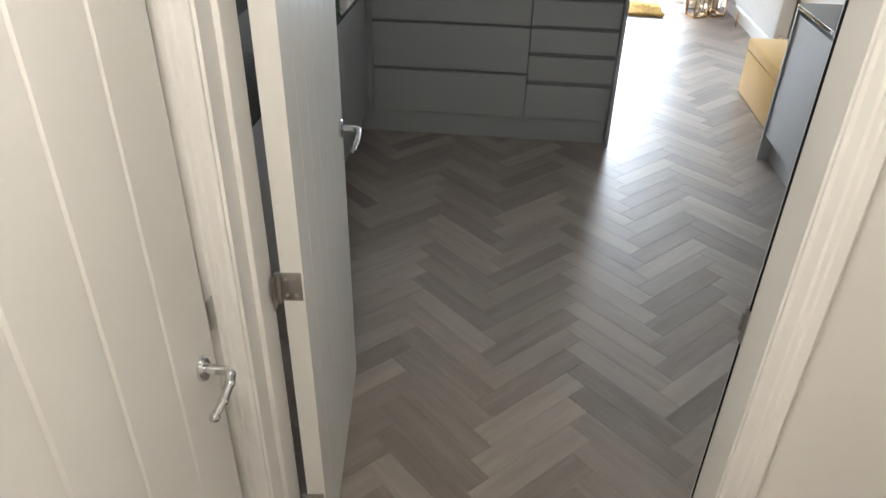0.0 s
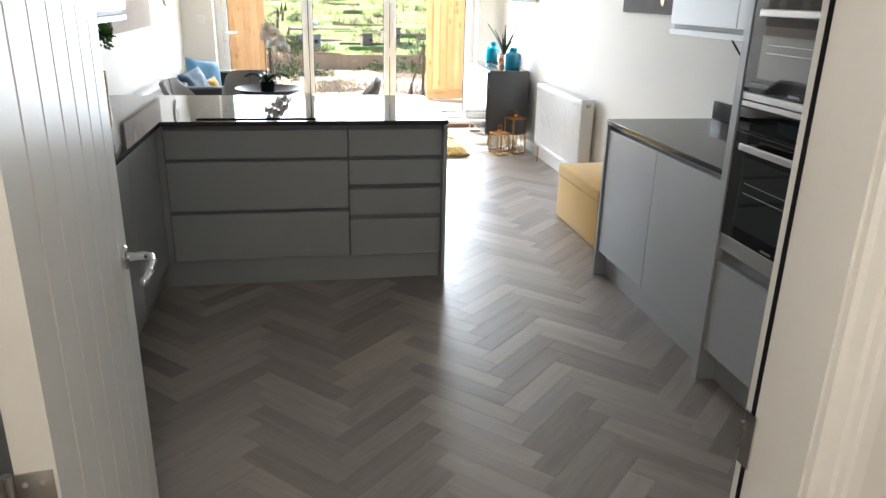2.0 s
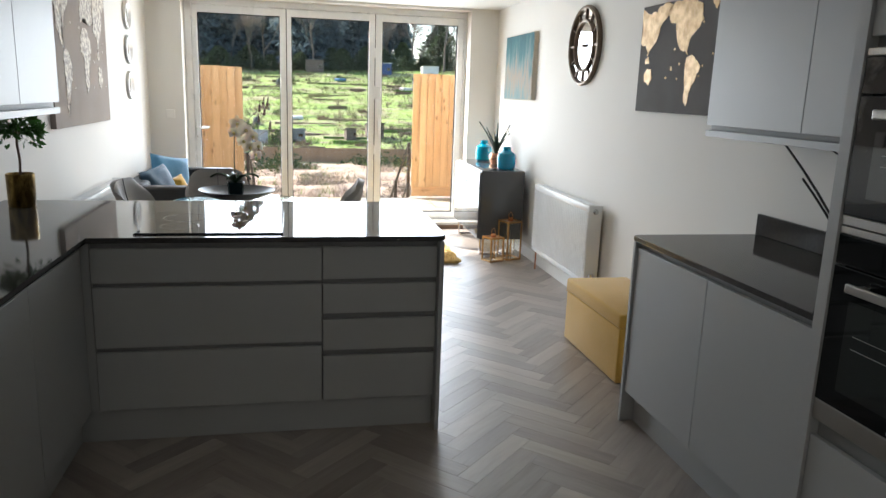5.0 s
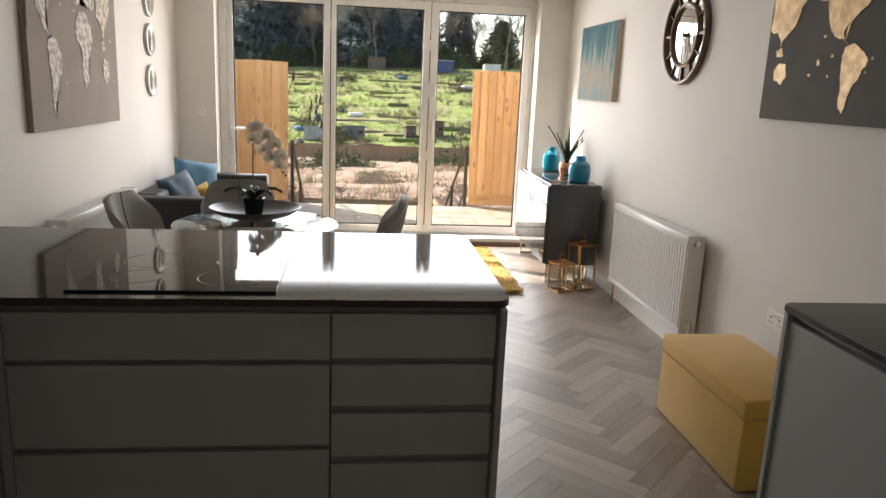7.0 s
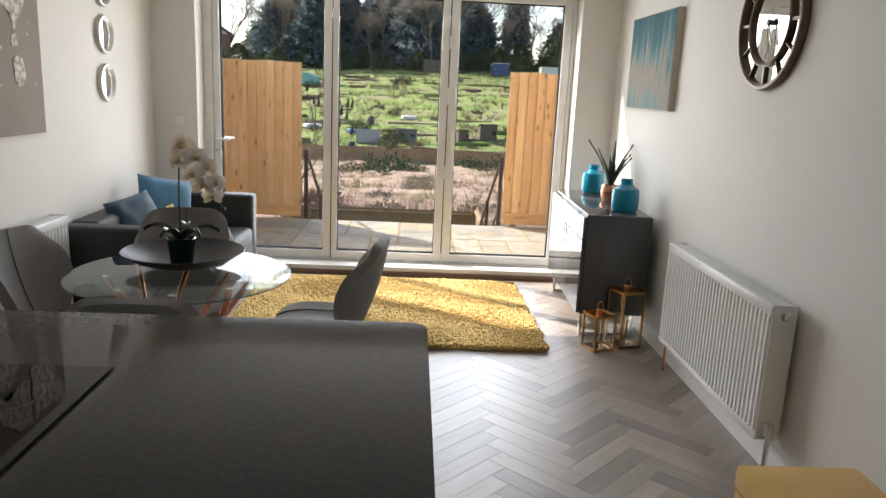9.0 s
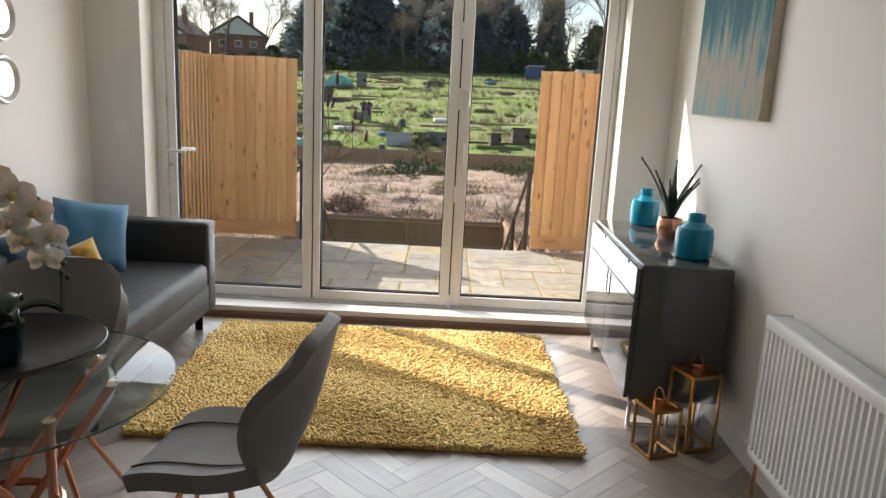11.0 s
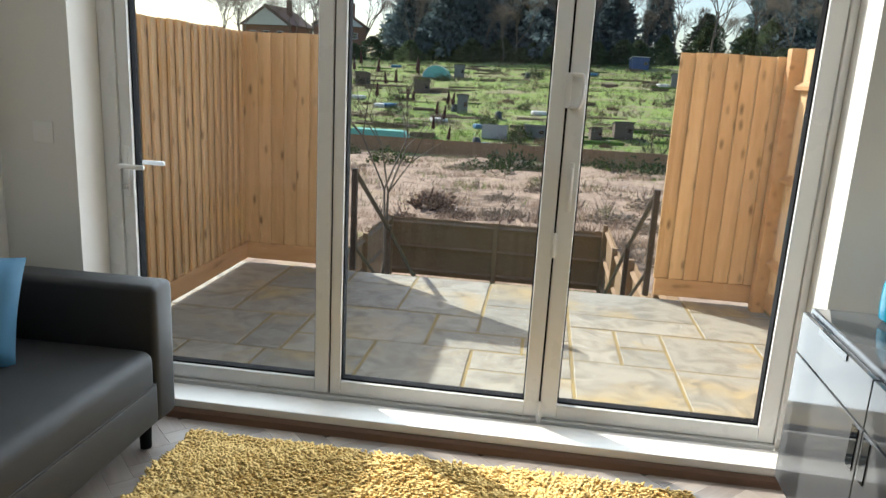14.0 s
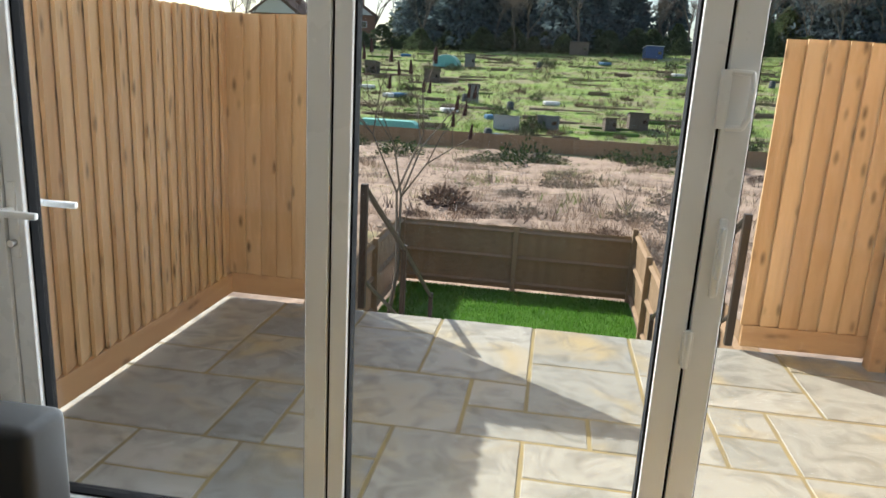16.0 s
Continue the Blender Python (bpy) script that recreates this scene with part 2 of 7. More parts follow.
WALL = mat("wall_paint", (0.76, 0.735, 0.69), 0.75, scale=1.5, col2=(0.73, 0.705, 0.66), bump=0.06, bscale=260)
CEIL = mat("ceiling_paint", (0.84, 0.83, 0.80), 0.8, scale=1.2, bump=0.05, bscale=240)
GLOSSW = mat("white_satin_paint", (0.80, 0.78, 0.74), 0.32, scale=3, col2=(0.785, 0.765, 0.725), bump=0.03, bscale=90, rvar=0.02)
DOORW = mat("door_satin_paint", (0.79, 0.77, 0.72), 0.42, scale=3, col2=(0.775, 0.755, 0.705), bump=0.03, bscale=70, rvar=0.02)
UPVC = mat("white_coated_aluminium", (0.78, 0.78, 0.77), 0.28, scale=4, col2=(0.75, 0.75, 0.74), rvar=0.04)
GASKET = mat("black_rubber", (0.010, 0.010, 0.011), 0.9, scale=20, spec=0.1)
UNIT = mat("matt_grey_cabinet", (0.365, 0.37, 0.365), 0.42, scale=2.5, col2=(0.355, 0.36, 0.355), rvar=0.01, spec=0.8)
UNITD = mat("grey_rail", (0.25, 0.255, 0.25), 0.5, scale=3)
WORKTOP = mat("polished_dark_quartz", (0.052, 0.049, 0.047), 0.06, scale=60, col2=(0.070, 0.066, 0.063), var=0.6, bscale=700, rvar=0.02, spec=0.16)
STEEL = mat("brushed_steel", (0.52, 0.50, 0.47), 0.32, 1.0, scale=30, stretch=(1, 1, 30), bump=0.04, bscale=80)
CHROME = mat("chrome", (0.75, 0.75, 0.76), 0.08, 1.0, scale=20, rvar=0.04)
COPPER = mat("rose_gold_metal", (0.78, 0.40, 0.26), 0.22, 1.0, scale=14, col2=(0.68, 0.33, 0.20))
BRASS = mat("antique_brass", (0.50, 0.30, 0.12), 0.3, 1.0, scale=18, col2=(0.33, 0.18, 0.07))
BLACKGL = mat("black_oven_glass", (0.006, 0.007, 0.008), 0.03, scale=10, rvar=0.015, spec=0.7)
HOBGL = mat("black_ceramic_glass", (0.008, 0.008, 0.009), 0.025, scale=10, rvar=0.01, spec=0.16)
DARK = mat("dark_void", (0.015, 0.015, 0.016), 0.7, scale=10)
PLANK = wood_mat("grey_oak_plank", (0.145, 0.114, 0.092), (0.425, 0.365, 0.315), 0.40, along=(1.2, 11, 11), each=1.5, bump=0.10, grain=7, coat=0.9)
PLANK_FAR = wood_mat("grey_oak_planks", (0.145, 0.114, 0.092), (0.425, 0.365, 0.315), 0.40, along=(1.2, 11, 11), each=1.5, bump=0.10, grain=7, coat=0.9, island=True)
GROUT = mat("dark_joint", (0.07, 0.06, 0.052), 0.6, scale=20)
GLASS = glass_mat("window_glass", (0.97, 0.98, 0.98))
TABLEGL = glass_mat("table_glass", (0.86, 0.92, 0.91), gloss=0.45)
TRIMWOOD = mat("brown_beading", (0.17, 0.095, 0.06), 0.5, scale=12, stretch=(1, 8, 8), bump=0.1)


# ---- the room: x from the left wall to the right wall, y from the hall door to the garden ----
XL, XR = -1.49, 2.12
YS0, YS1 = 0.50, 0.65      # wall between hall and kitchen
YN0, YN1 = 8.45, 8.78      # garden wall
ZC = 2.39
OX0, OX1, OZ1 = -1.15, 1.815, 2.365   # glazed opening
DX0, DX1, DZ1 = -0.492, 0.447, 2.02    # hall doorway

structure("floor", Geo().box(XL - 0.28, XR + 0.28, -1.7, YN1, -0.16, -0.012), GROUT, "screed floor under grey oak herringbone planks")
structure("ceiling", Geo().box(XL - 0.28, XR + 0.28, -1.7, YN1, ZC, ZC + 0.2), CEIL, "plain white painted ceiling")
structure("wall_west", Geo().box(XL - 0.28, XL, YS0, YN1, -0.16, ZC), WALL, "warm white painted plaster wall")
structure("wall_east", Geo().box(XR, XR + 0.28, YS0, YN1, -0.16, ZC), WALL, "warm white painted plaster wall")
structure("wall_south", Geo().box(XL, DX0 - 0.03, YS0, YS1, -0.012, ZC).box(DX1 + 0.03, XR, YS0, YS1, -0.012, ZC)
          .box(DX0 - 0.03, DX1 + 0.03, YS0, YS1, DZ1 + 0.03, ZC), WALL, "painted wall with the doorway from the hall")
structure("wall_north", Geo().box(XL, OX0, YN0, YN1, -0.16, ZC).box(OX1, XR, YN0, YN1, -0.16, ZC)
          .box(OX0, OX1, YN0, YN1, OZ1, ZC).box(OX0, OX1, YN0 + 0.06, YN1, -0.16, 0.0), WALL, "painted garden wall around the wide glazed opening")
structure("door_step", Geo().box(OX0 + 0.003, OX1 - 0.003, YN0 + 0.015, 8.62, 0.0, 0.076, 0.004), GLOSSW, "white painted raised step below the glazed doors")
structure("trim", Geo().prism([(YN0 - 0.012, 0.0), (YN0 + 0.014, 0.0), (YN0 + 0.014, 0.042), (YN0 + 0.004, 0.040), (YN0 - 0.006, 0.028)], "x", OX0, OX1), TRIMWOOD,
          "brown wooden beading along the foot of the step")
# the house's outside face above and beside the opening
BRICKW = mat("pale_render", (0.55, 0.50, 0.44), 0.8, scale=8, bump=0.4, bscale=160)
structure("wall_outer", Geo().box(-4.2, XL - 0.28, YN0, YN1, -0.5, 5.0).box(XR + 0.28, 5.0, YN0, YN1, -0.5, 5.0)
          .box(XL - 0.28, XR + 0.28, YN0, YN1, ZC + 0.2, 5.0), BRICKW, "plain rendered garden front of the house")

# hall
HX0, HX1, HY0 = -0.565, 0.95, -1.55
structure("wall_hall_west", Geo().box(HX0 - 0.12, HX0, HY0, -0.42, -0.012, ZC).box(HX0 - 0.12, HX0, 0.43, YS0, -0.012, ZC)
          .box(HX0 - 0.12, HX0, -0.42, 0.43, 2.05, ZC), WALL, "painted hall wall")
structure("wall_hall_east", Geo().box(HX1, HX1 + 0.12, HY0, YS0, -0.012, ZC), WALL, "painted hall wall")
structure("wall_hall_south", Geo().box(HX0 - 0.12, HX1 + 0.12, HY0 - 0.12, HY0, -0.012, ZC), WALL, "painted hall wall behind the viewer")
# added walls, never in view, that stop daylight leaking round the side door
structure("wall_leak_block", Geo().box(HX0 - 0.6, HX0 - 0.5, -0.6, YS0, -0.012, ZC).box(HX0 - 0.5, HX0 - 0.12, -0.6, -0.5, -0.012, ZC), WALL, "unseen wall added behind the hall door to block stray daylight")


def skirting(name, x0, x1, y0, y1, axis, side):
    t = 0.018
    if axis == "y":
        xa, xb = (x0, x0 + t) if side > 0 else (x0 - t, x0)
        if side < 0:
            prof = [(xa, 0), (xb, 0), (xb, 0.12), (xa, 0.10)]
        else:
            prof = [(xa, 0), (xb, 0), (xb, 0.10), (xa, 0.12)]
        g = Geo().prism(prof, "y", y0, y1)
    else:
        ya, yb = (y0 - t, y0)
        g = Geo().prism([(ya, 0), (yb, 0), (yb, 0.12), (ya, 0.10)], "x", x0, x1)
    return structure(name, g, GLOSSW, "white painted skirting board")


skirting("baseboard_east", XR, XR, 3.64, YN0, "y", -1)
skirting("baseboard_west", XL, XL, 4.60, YN0, "y", 1)
skirting("baseboard_north_west", XL + 0.018, OX0, YN0, YN0, "x", -1)
skirting("baseboard_north_east", OX1, XR - 0.018, YN0, YN0, "x", -1)


# door lining and moulded architraves of the hall doorway
def architrave(name, x_in, x_out, y, z_top):
    """Moulded casing beside an opening, proud of the wall towards -y, in three steps."""
    w = x_out - x_in
    f = lambda k, d: (x_in + w * k, y - d)
    prof = [f(0, 0), f(0, 0.012), f(0.10, 0.016), f(0.36, 0.016), f(0.42, 0.021), f(0.56, 0.021), f(0.62, 0.025), f(0.88, 0.025), f(0.97, 0.019), f(1, 0.012), f(1, 0)]
    return structure(name, Geo().prism(prof, "z", 0.0, z_top), GLOSSW, "white moulded door architrave")


architrave("trim_door_right", DX1 + 0.004, DX1 + 0.071, YS0 - 0.001, DZ1 + 0.07)
architrave("trim_door_left", DX0 - 0.006, HX0 + 0.004, YS0 - 0.001, DZ1 + 0.07)
structure("trim_door_top", Geo().box(HX0 + 0.004, DX1 + 0.076, YS0 - 0.022, YS0 - 0.001, DZ1 + 0.006, DZ1 + 0.076, 0.006), GLOSSW, "white moulded door architrave over the doorway")
structure("trim_kitchen_side", Geo().box(DX1 + 0.036, DX1 + 0.10, YS1 + 0.001, YS1 + 0.012, 0, DZ1 + 0.07, 0.004)
          .box(DX0 - 0.076, DX0 - 0.02, YS1 + 0.001, YS1 + 0.012, 0, DZ1 + 0.07, 0.004), GLOSSW, "white architraves on the kitchen side of the doorway")
lining = structure("door_frame", Geo().box(DX1, DX1 + 0.03, YS0 - 0.004, YS0 + 0.112, 0, DZ1 + 0.03).box(DX1 + 0.026, DX1 + 0.03, YS0 + 0.112, YS1 + 0.004, 0, DZ1 + 0.03).box(DX0 - 0.03, DX0, YS0 - 0.004, YS1 + 0.004, 0, DZ1 + 0.03)
                   .box(DX0, DX1, YS0 - 0.004, YS1 + 0.004, DZ1, DZ1 + 0.03)
                   .box(DX0, DX0 + 0.012, YS0 + 0.05, YS0 + 0.1, 0, DZ1, 0.002), GLOSSW, "white door lining with stops")
part("smoke_seal", Geo().box(DX1 - 0.002, DX1 + 0.001, YS0 + 0.098, YS0 + 0.105, 0.0, DZ1).box(DX0 - 0.001, DX0 + 0.002, YS0 + 0.1, YS0 + 0.108, 0, DZ1), GASKET, lining, "dark seal strip let into the lining")
part("strike_plate", Geo().box(DX1 - 0.004, DX1 - 0.0015, YS0 + 0.090, YS0 + 0.113, 0.935, 1.015).box(DX1 - 0.007, DX1 + 0.012, YS0 + 0.112, YS0 + 0.118, 0.955, 0.995), CHROME, lining, "chrome strike plate")


def lever_handle(parent, out, along, m):
    """Round rose with a curved lever. m places it: x out of the door, y along the lever."""
    rose = part("rose", Geo().lathe([(0.026, 0), (0.026, 0.006), (0.022, 0.010), (0.0, 0.010)], 24, m @ pose(0, 0, 0, 0, 90, 0)), CHROME, parent, "round chrome rose", True)
    g = Geo()
    pts = [(0.008, 0, 0), (0.045, 0, 0), (0.055, 0.010, 0.0), (0.058, 0.03, -0.003), (0.056, 0.075, -0.008), (0.050, 0.115, -0.014)]
    pts = [m @ Vector(p) for p in pts]
    for k, (a, b) in enumerate(zip(pts, pts[1:])):
        g.rod(a, b, 0.0095 if k < 2 else 0.0105 - 0.0008 * k, n=12)
    for p in pts[1:]:
        bmesh.ops.create_icosphere(g.bm, subdivisions=2, radius=0.0098, matrix=Matrix.Translation(p))
    return part("lever", g, CHROME, parent, "curved polished chrome lever", True)


def boarded_leaf(parent, w, h, t, material, grooves):
    """A cottage door: a frame with upright V-jointed boards. x along the leaf, y through it."""
    pitch = w / (grooves + 1)
    for k in range(grooves + 1):
        g = Geo()
        x0, x1, c = k * pitch, (k + 1) * pitch, 0.0045
        prof = [(x0 + (c if k else 0), 0), (x1 - (c if k < grooves else 0), 0), (x1, c if k < grooves else 0), (x1, t - (c if k < grooves else 0)),
                (x1 - (c if k < grooves else 0), t), (x0 + (c if k else 0), t), (x0, t - (c if k else 0)), (x0, c if k else 0)]
        out = []
        for q in prof:
            if not out or (abs(q[0] - out[-1][0]) + abs(q[1] - out[-1][1])) > 1e-6:
                out.append(q)
        if abs(out[0][0] - out[-1][0]) + abs(out[0][1] - out[-1][1]) < 1e-6:
            out.pop()
        part("board", g.prism(out, "z", 0.006, h), material, parent)


# the open kitchen door, hung on the left lining
ang = 96.6
door = thing("door_1", pose(-0.431, 0.672, 0.0, 0, 0, ang), "white boarded door standing open into the kitchen", "door")
door["kind"] = "structure"
boarded_leaf(door, 0.782, 1.985, 0.046, DOORW, 6)
for z in (0.24, 0.935, 1.74):
    hg = part("hinge", Geo().box(-0.003, 0.0005, 0.004, 0.046, z - 0.035, z + 0.035, 0.001).rod((-0.006, 0.053, z - 0.038), (-0.006, 0.053, z + 0.038), 0.0065, n=12)
              .box(-0.04, -0.006, 0.055, 0.058, z - 0.035, z + 0.035), STEEL, door, "steel butt hinge with screws", True)
    part("screw", Geo().rod((-0.004, 0.016, z - 0.02), (-0.0025, 0.016, z - 0.02), 0.004, n=8).rod((-0.004, 0.036, z + 0.02), (-0.0025, 0.036, z + 0.02), 0.004, n=8)
         .rod((-0.004, 0.036, z - 0.02), (-0.0025, 0.036, z - 0.02), 0.004, n=8).rod((-0.004, 0.016, z + 0.02), (-0.0025, 0.016, z + 0.02), 0.004, n=8), CHROME, hg)
lever_handle(door, 1, 1, pose(0.72, 0.0, 0.985, 0, 0, -90) @ Matrix.Diagonal((1, -1, 1, 1)))
lever_handle(door, 1, 1, pose(0.72, 0.046, 0.985, 0, 0, 90))

# the closed door in the hall's side wall
door2 = thing("door_2", pose(HX0 - 0.002, 0.425, 0, 0, 0, -90), "white boarded door, closed, with chrome lever", "door")
door2["kind"] = "structure"
boarded_leaf(door2, 0.84, 2.03, 0.038, DOORW, 5)
lever_handle(door2, 1, 1, pose(0.055, 0.038, 0.965, 0, 0, 90) @ Matrix.Diagonal((1, -0.72, 1, 1)) @ pose(0, 0, 0, -8, 0, 0))
part("strike_plate", Geo().box(-0.03, -0.006, 0.036, 0.040, 1.0, 1.06, 0.001), STEEL, door2, "steel keep beside the latch")

# hall ceiling light
hl = thing("ceiling_light", (-0.22, -0.35, ZC), "round white flush ceiling light in the hall", "ceiling light")
HALLGLOW = bpy.data.materials.new("lit_diffuser")
HALLGLOW.use_nodes = True
HALLGLOW.node_tree.nodes["Principled BSDF"].inputs["Emission Color"].default_value = (1.0, 0.86, 0.68, 1)
HALLGLOW.node_tree.nodes["Principled BSDF"].inputs["Emission Strength"].default_value = 5.0
part("base_ring", Geo().lathe([(0.15, 0), (0.15, -0.02), (0.13, -0.03), (0.13, 0)], 32), GLOSSW, hl, smooth=True)
part("diffuser", Geo().lathe([(0.128, -0.02), (0.11, -0.05), (0.06, -0.065), (0, -0.068)], 32), HALLGLOW, hl, "glowing opal diffuser", True)
hlamp = new("hall_lamp", bpy.data.lights.new("hall_lamp", "POINT"))
hlamp.data.energy, hlamp.data.color, hlamp.data.shadow_soft_size = 4.0, (1.0, 0.93, 0.84), 0.1
hlamp.location = (-0.22, -0.35, ZC - 0.16)
# spotlights let into the kitchen ceiling, switched off
spot = thing("ceiling_spotlight", (1.55, 7.6, ZC), "small round white recessed ceiling spotlight, off", "spotlight", "ceiling spotlights")
part("bezel", Geo().lathe([(0.042, 0.0), (0.042, -0.004), (0.03, -0.006), (0.028, 0.0)], 24), GLOSSW, spot, smooth=True)
part("lens", Geo().lathe([(0.028, -0.002), (0.0, -0.003)], 24), mat("frosted_lens", (0.6, 0.6, 0.58), 0.2), spot, smooth=True)
for sx, sy in ((-0.4, 7.6), (1.55, 5.6), (-0.4, 5.6)):
    copy_thing(spot, pose(sx, sy, ZC))

# ---- glazed folding doors ----
FY = 8.684
bif = thing("window_1", (0, 0, 0), "white aluminium folding doors with three tall glass leaves, closed", "folding door")
bif["kind"] = "structure"
FZ0, FZ1 = 0.075, OZ1
part("frame", Geo().box(OX0 + 0.002, OX0 + 0.072, FY - 0.045, FY + 0.045, FZ0, FZ1 - 0.002, 0.003).box(OX1 - 0.03, OX1 - 0.002, FY - 0.045, FY + 0.045, FZ0, FZ1 - 0.002, 0.003)
     .box(OX0 + 0.072, OX1 - 0.03, FY - 0.045, FY + 0.045, FZ1 - 0.06, FZ1 - 0.002, 0.003).box(OX0 + 0.072, OX1 - 0.03, FY - 0.05, FY + 0.05, 0.0, FZ0 + 0.012, 0.003), UPVC, bif)
leaves = [(OX0 + 0.074, -0.133), (-0.125, 0.805), (0.813, OX1 - 0.032)]
panes = [(-1.022, -0.196), (-0.078, 0.742), (0.883, 1.716)]
GZ0, GZ1 = 0.157, 2.225
for (a, b), (c, d) in zip(leaves, panes):
    lf = part("leaf", Geo().box(a, c, FY - 0.034, FY + 0.034, FZ0 + 0.016, FZ1 - 0.064, 0.004).box(d, b, FY - 0.034, FY + 0.034, FZ0 + 0.016, FZ1 - 0.064, 0.004)
              .box(c, d, FY - 0.034, FY + 0.034, FZ0 + 0.016, GZ0, 0.004).box(c, d, FY - 0.034, FY + 0.034, GZ1, FZ1 - 0.064, 0.004), UPVC, bif)
    part("gasket", Geo().box(c, c + 0.006, FY - 0.016, FY + 0.03, GZ0, GZ1).box(d - 0.006, d, FY - 0.016, FY + 0.03, GZ0, GZ1)
         .box(c + 0.006, d - 0.006, FY - 0.016, FY + 0.03, GZ0, GZ0 + 0.008).box(c + 0.006, d - 0.006, FY - 0.016, FY + 0.03, GZ1 - 0.006, GZ1), GASKET, lf, "black glazing gasket")
    pane = part("pane", Geo().box(c + 0.003, d - 0.003, FY - 0.003, FY + 0.003, GZ0 + 0.003, GZ1 - 0.003), GLASS, lf, "clear glass pane")
    pane.visible_shadow = False
part("seal", Geo().box(-0.133, -0.125, FY - 0.02, FY + 0.02, FZ0 + 0.016, FZ1 - 0.064).box(0.805, 0.813, FY - 0.02, FY + 0.02, FZ0 + 0.016, FZ1 - 0.064), GASKET, bif, "black seal between the leaves")
for z in (0.12, 0.86, 1.9):
    part("hinge", Geo().box(0.795, 0.823, FY - 0.045, FY - 0.034, z - 0.045, z + 0.045, 0.003).rod((0.809, FY - 0.048, z - 0.05), (0.809, FY - 0.048, z + 0.05), 0.008, n=12), UPVC, bif, "white folding hinge", True)
pull = Geo().box(0.797, 0.822, FY - 0.045, FY - 0.034, 1.41, 1.545, 0.003)
pull.tube([(0.822, FY - 0.04, 1.54), (0.862, FY - 0.058, 1.538), (0.868, FY - 0.06, 1.50), (0.866, FY - 0.06, 1.44), (0.856, FY - 0.056, 1.415), (0.822, FY - 0.04, 1.412)], 0.007)
part("pull_handle", pull, UPVC, bif, "white looped pull handle", True)
part("bolt_handle", Geo().box(0.842, 0.862, FY - 0.048, FY - 0.034, 1.0, 1.2, 0.006).rod((0.852, FY - 0.05, 1.12), (0.852, FY - 0.06, 1.12), 0.010, n=12).box(0.846, 0.858, FY - 0.072, FY - 0.048, 1.05, 1.18, 0.005), UPVC, bif, "white shoot bolt", True)
for s in (-1, 1):
    hp = part("lever_plate", Geo().box(-1.068, -1.040, FY + s * 0.034 - 0.006, FY + s * 0.034 + 0.006, 0.92, 1.14, 0.004), UPVC, bif, "white handle plate", True)
    g = Geo().rod((-1.054, FY + s * 0.034, 1.06), (-1.054, FY + s * 0.085, 1.06), 0.010, n=12)
    g.box(-1.062, -0.941, FY + s * 0.085 - 0.009, FY + s * 0.085 + 0.009, 1.048, 1.068, 0.006)
    part("lever", g, UPVC, hp, "white lever handle", True)
part("key_cylinder", Geo().rod((-1.054, FY - 0.034, 0.965), (-1.054, FY - 0.058, 0.965), 0.011, n=14), STEEL, bif, "steel lock cylinder", True)

# wall plate beside the doors
wp = thing("wall_socket", (-1.285, YN0, 1.20), "white blank wall plate on the garden wall", "wall plate")
part("plate", Geo().box(-0.043, 0.043, -0.009, 0, -0.043, 0.043, 0.003), GLOSSW, wp)
ws = thing("wall_socket", (XR, 4.62, 0.503), "white double wall socket", "socket")
part("plate", Geo().box(-0.010, 0, -0.073, 0.073, -0.043, 0.043, 0.003), GLOSSW, ws)
for dy in (-0.036, 0.036):
    part("switch", Geo().box(-0.014, -0.009, dy * 0.45 - 0.008, dy * 0.45 + 0.008, 0.012, 0.032, 0.002), GLOSSW, ws)
    part("pin_hole", Geo().box(-0.0108, -0.009, dy - 0.004, dy + 0.004, 0.005, 0.016).box(-0.0108, -0.009, dy - 0.015, dy - 0.008, -0.015, -0.010).box(-0.0108, -0.009, dy + 0.008, dy + 0.015, -0.015, -0.010), DARK, ws)


# ---- kitchen units ----
def plinth(name, x0, x1, y0, y1):
    return single(name, Geo().box(x0, x1, y0, y1, 0.0, 0.148, 0.001), UNIT, "matt grey plinth under the units", "plinth")


def base_unit(x0, x1, y0, y1, face, doors, label, z0=0.15, z1=0.876, top_gap=True):
    """A handleless cabinet. face: '-y', '+x' or '-x'; doors: list of (lo, hi, zlo, zhi) along the face."""
    u = thing("cabinet", ((x0 + x1) / 2, (y0 + y1) / 2, z0), label, "cabinet")
    cx, cy = (x0 + x1) / 2, (y0 + y1) / 2
    L = lambda a, b, c, d, e, f: (a - cx, b - cx, c - cy, d - cy, e - z0, f - z0)
    t = 0.02
    if face == "-y":
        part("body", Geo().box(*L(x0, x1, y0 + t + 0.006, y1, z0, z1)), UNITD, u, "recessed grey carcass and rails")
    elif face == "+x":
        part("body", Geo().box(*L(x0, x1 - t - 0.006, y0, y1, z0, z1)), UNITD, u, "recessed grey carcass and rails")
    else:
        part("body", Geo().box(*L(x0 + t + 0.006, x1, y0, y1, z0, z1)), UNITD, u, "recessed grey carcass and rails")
    for lo, hi, za, zb in doors:
        lo, hi = lo + 0.0015, hi - 0.0015
        if face == "-y":
            g = Geo().box(*L(lo, hi, y0, y0 + t, za, zb), 0.002)
        elif face == "+x":
            g = Geo().box(*L(x1 - t, x1, lo, hi, za, zb), 0.002)
        else:
            g = Geo().box(*L(x0, x0 + t, lo, hi, za, zb), 0.002)
        part("drawer_front" if hi - lo > zb - za else "door", g, UNIT, u)
    return u


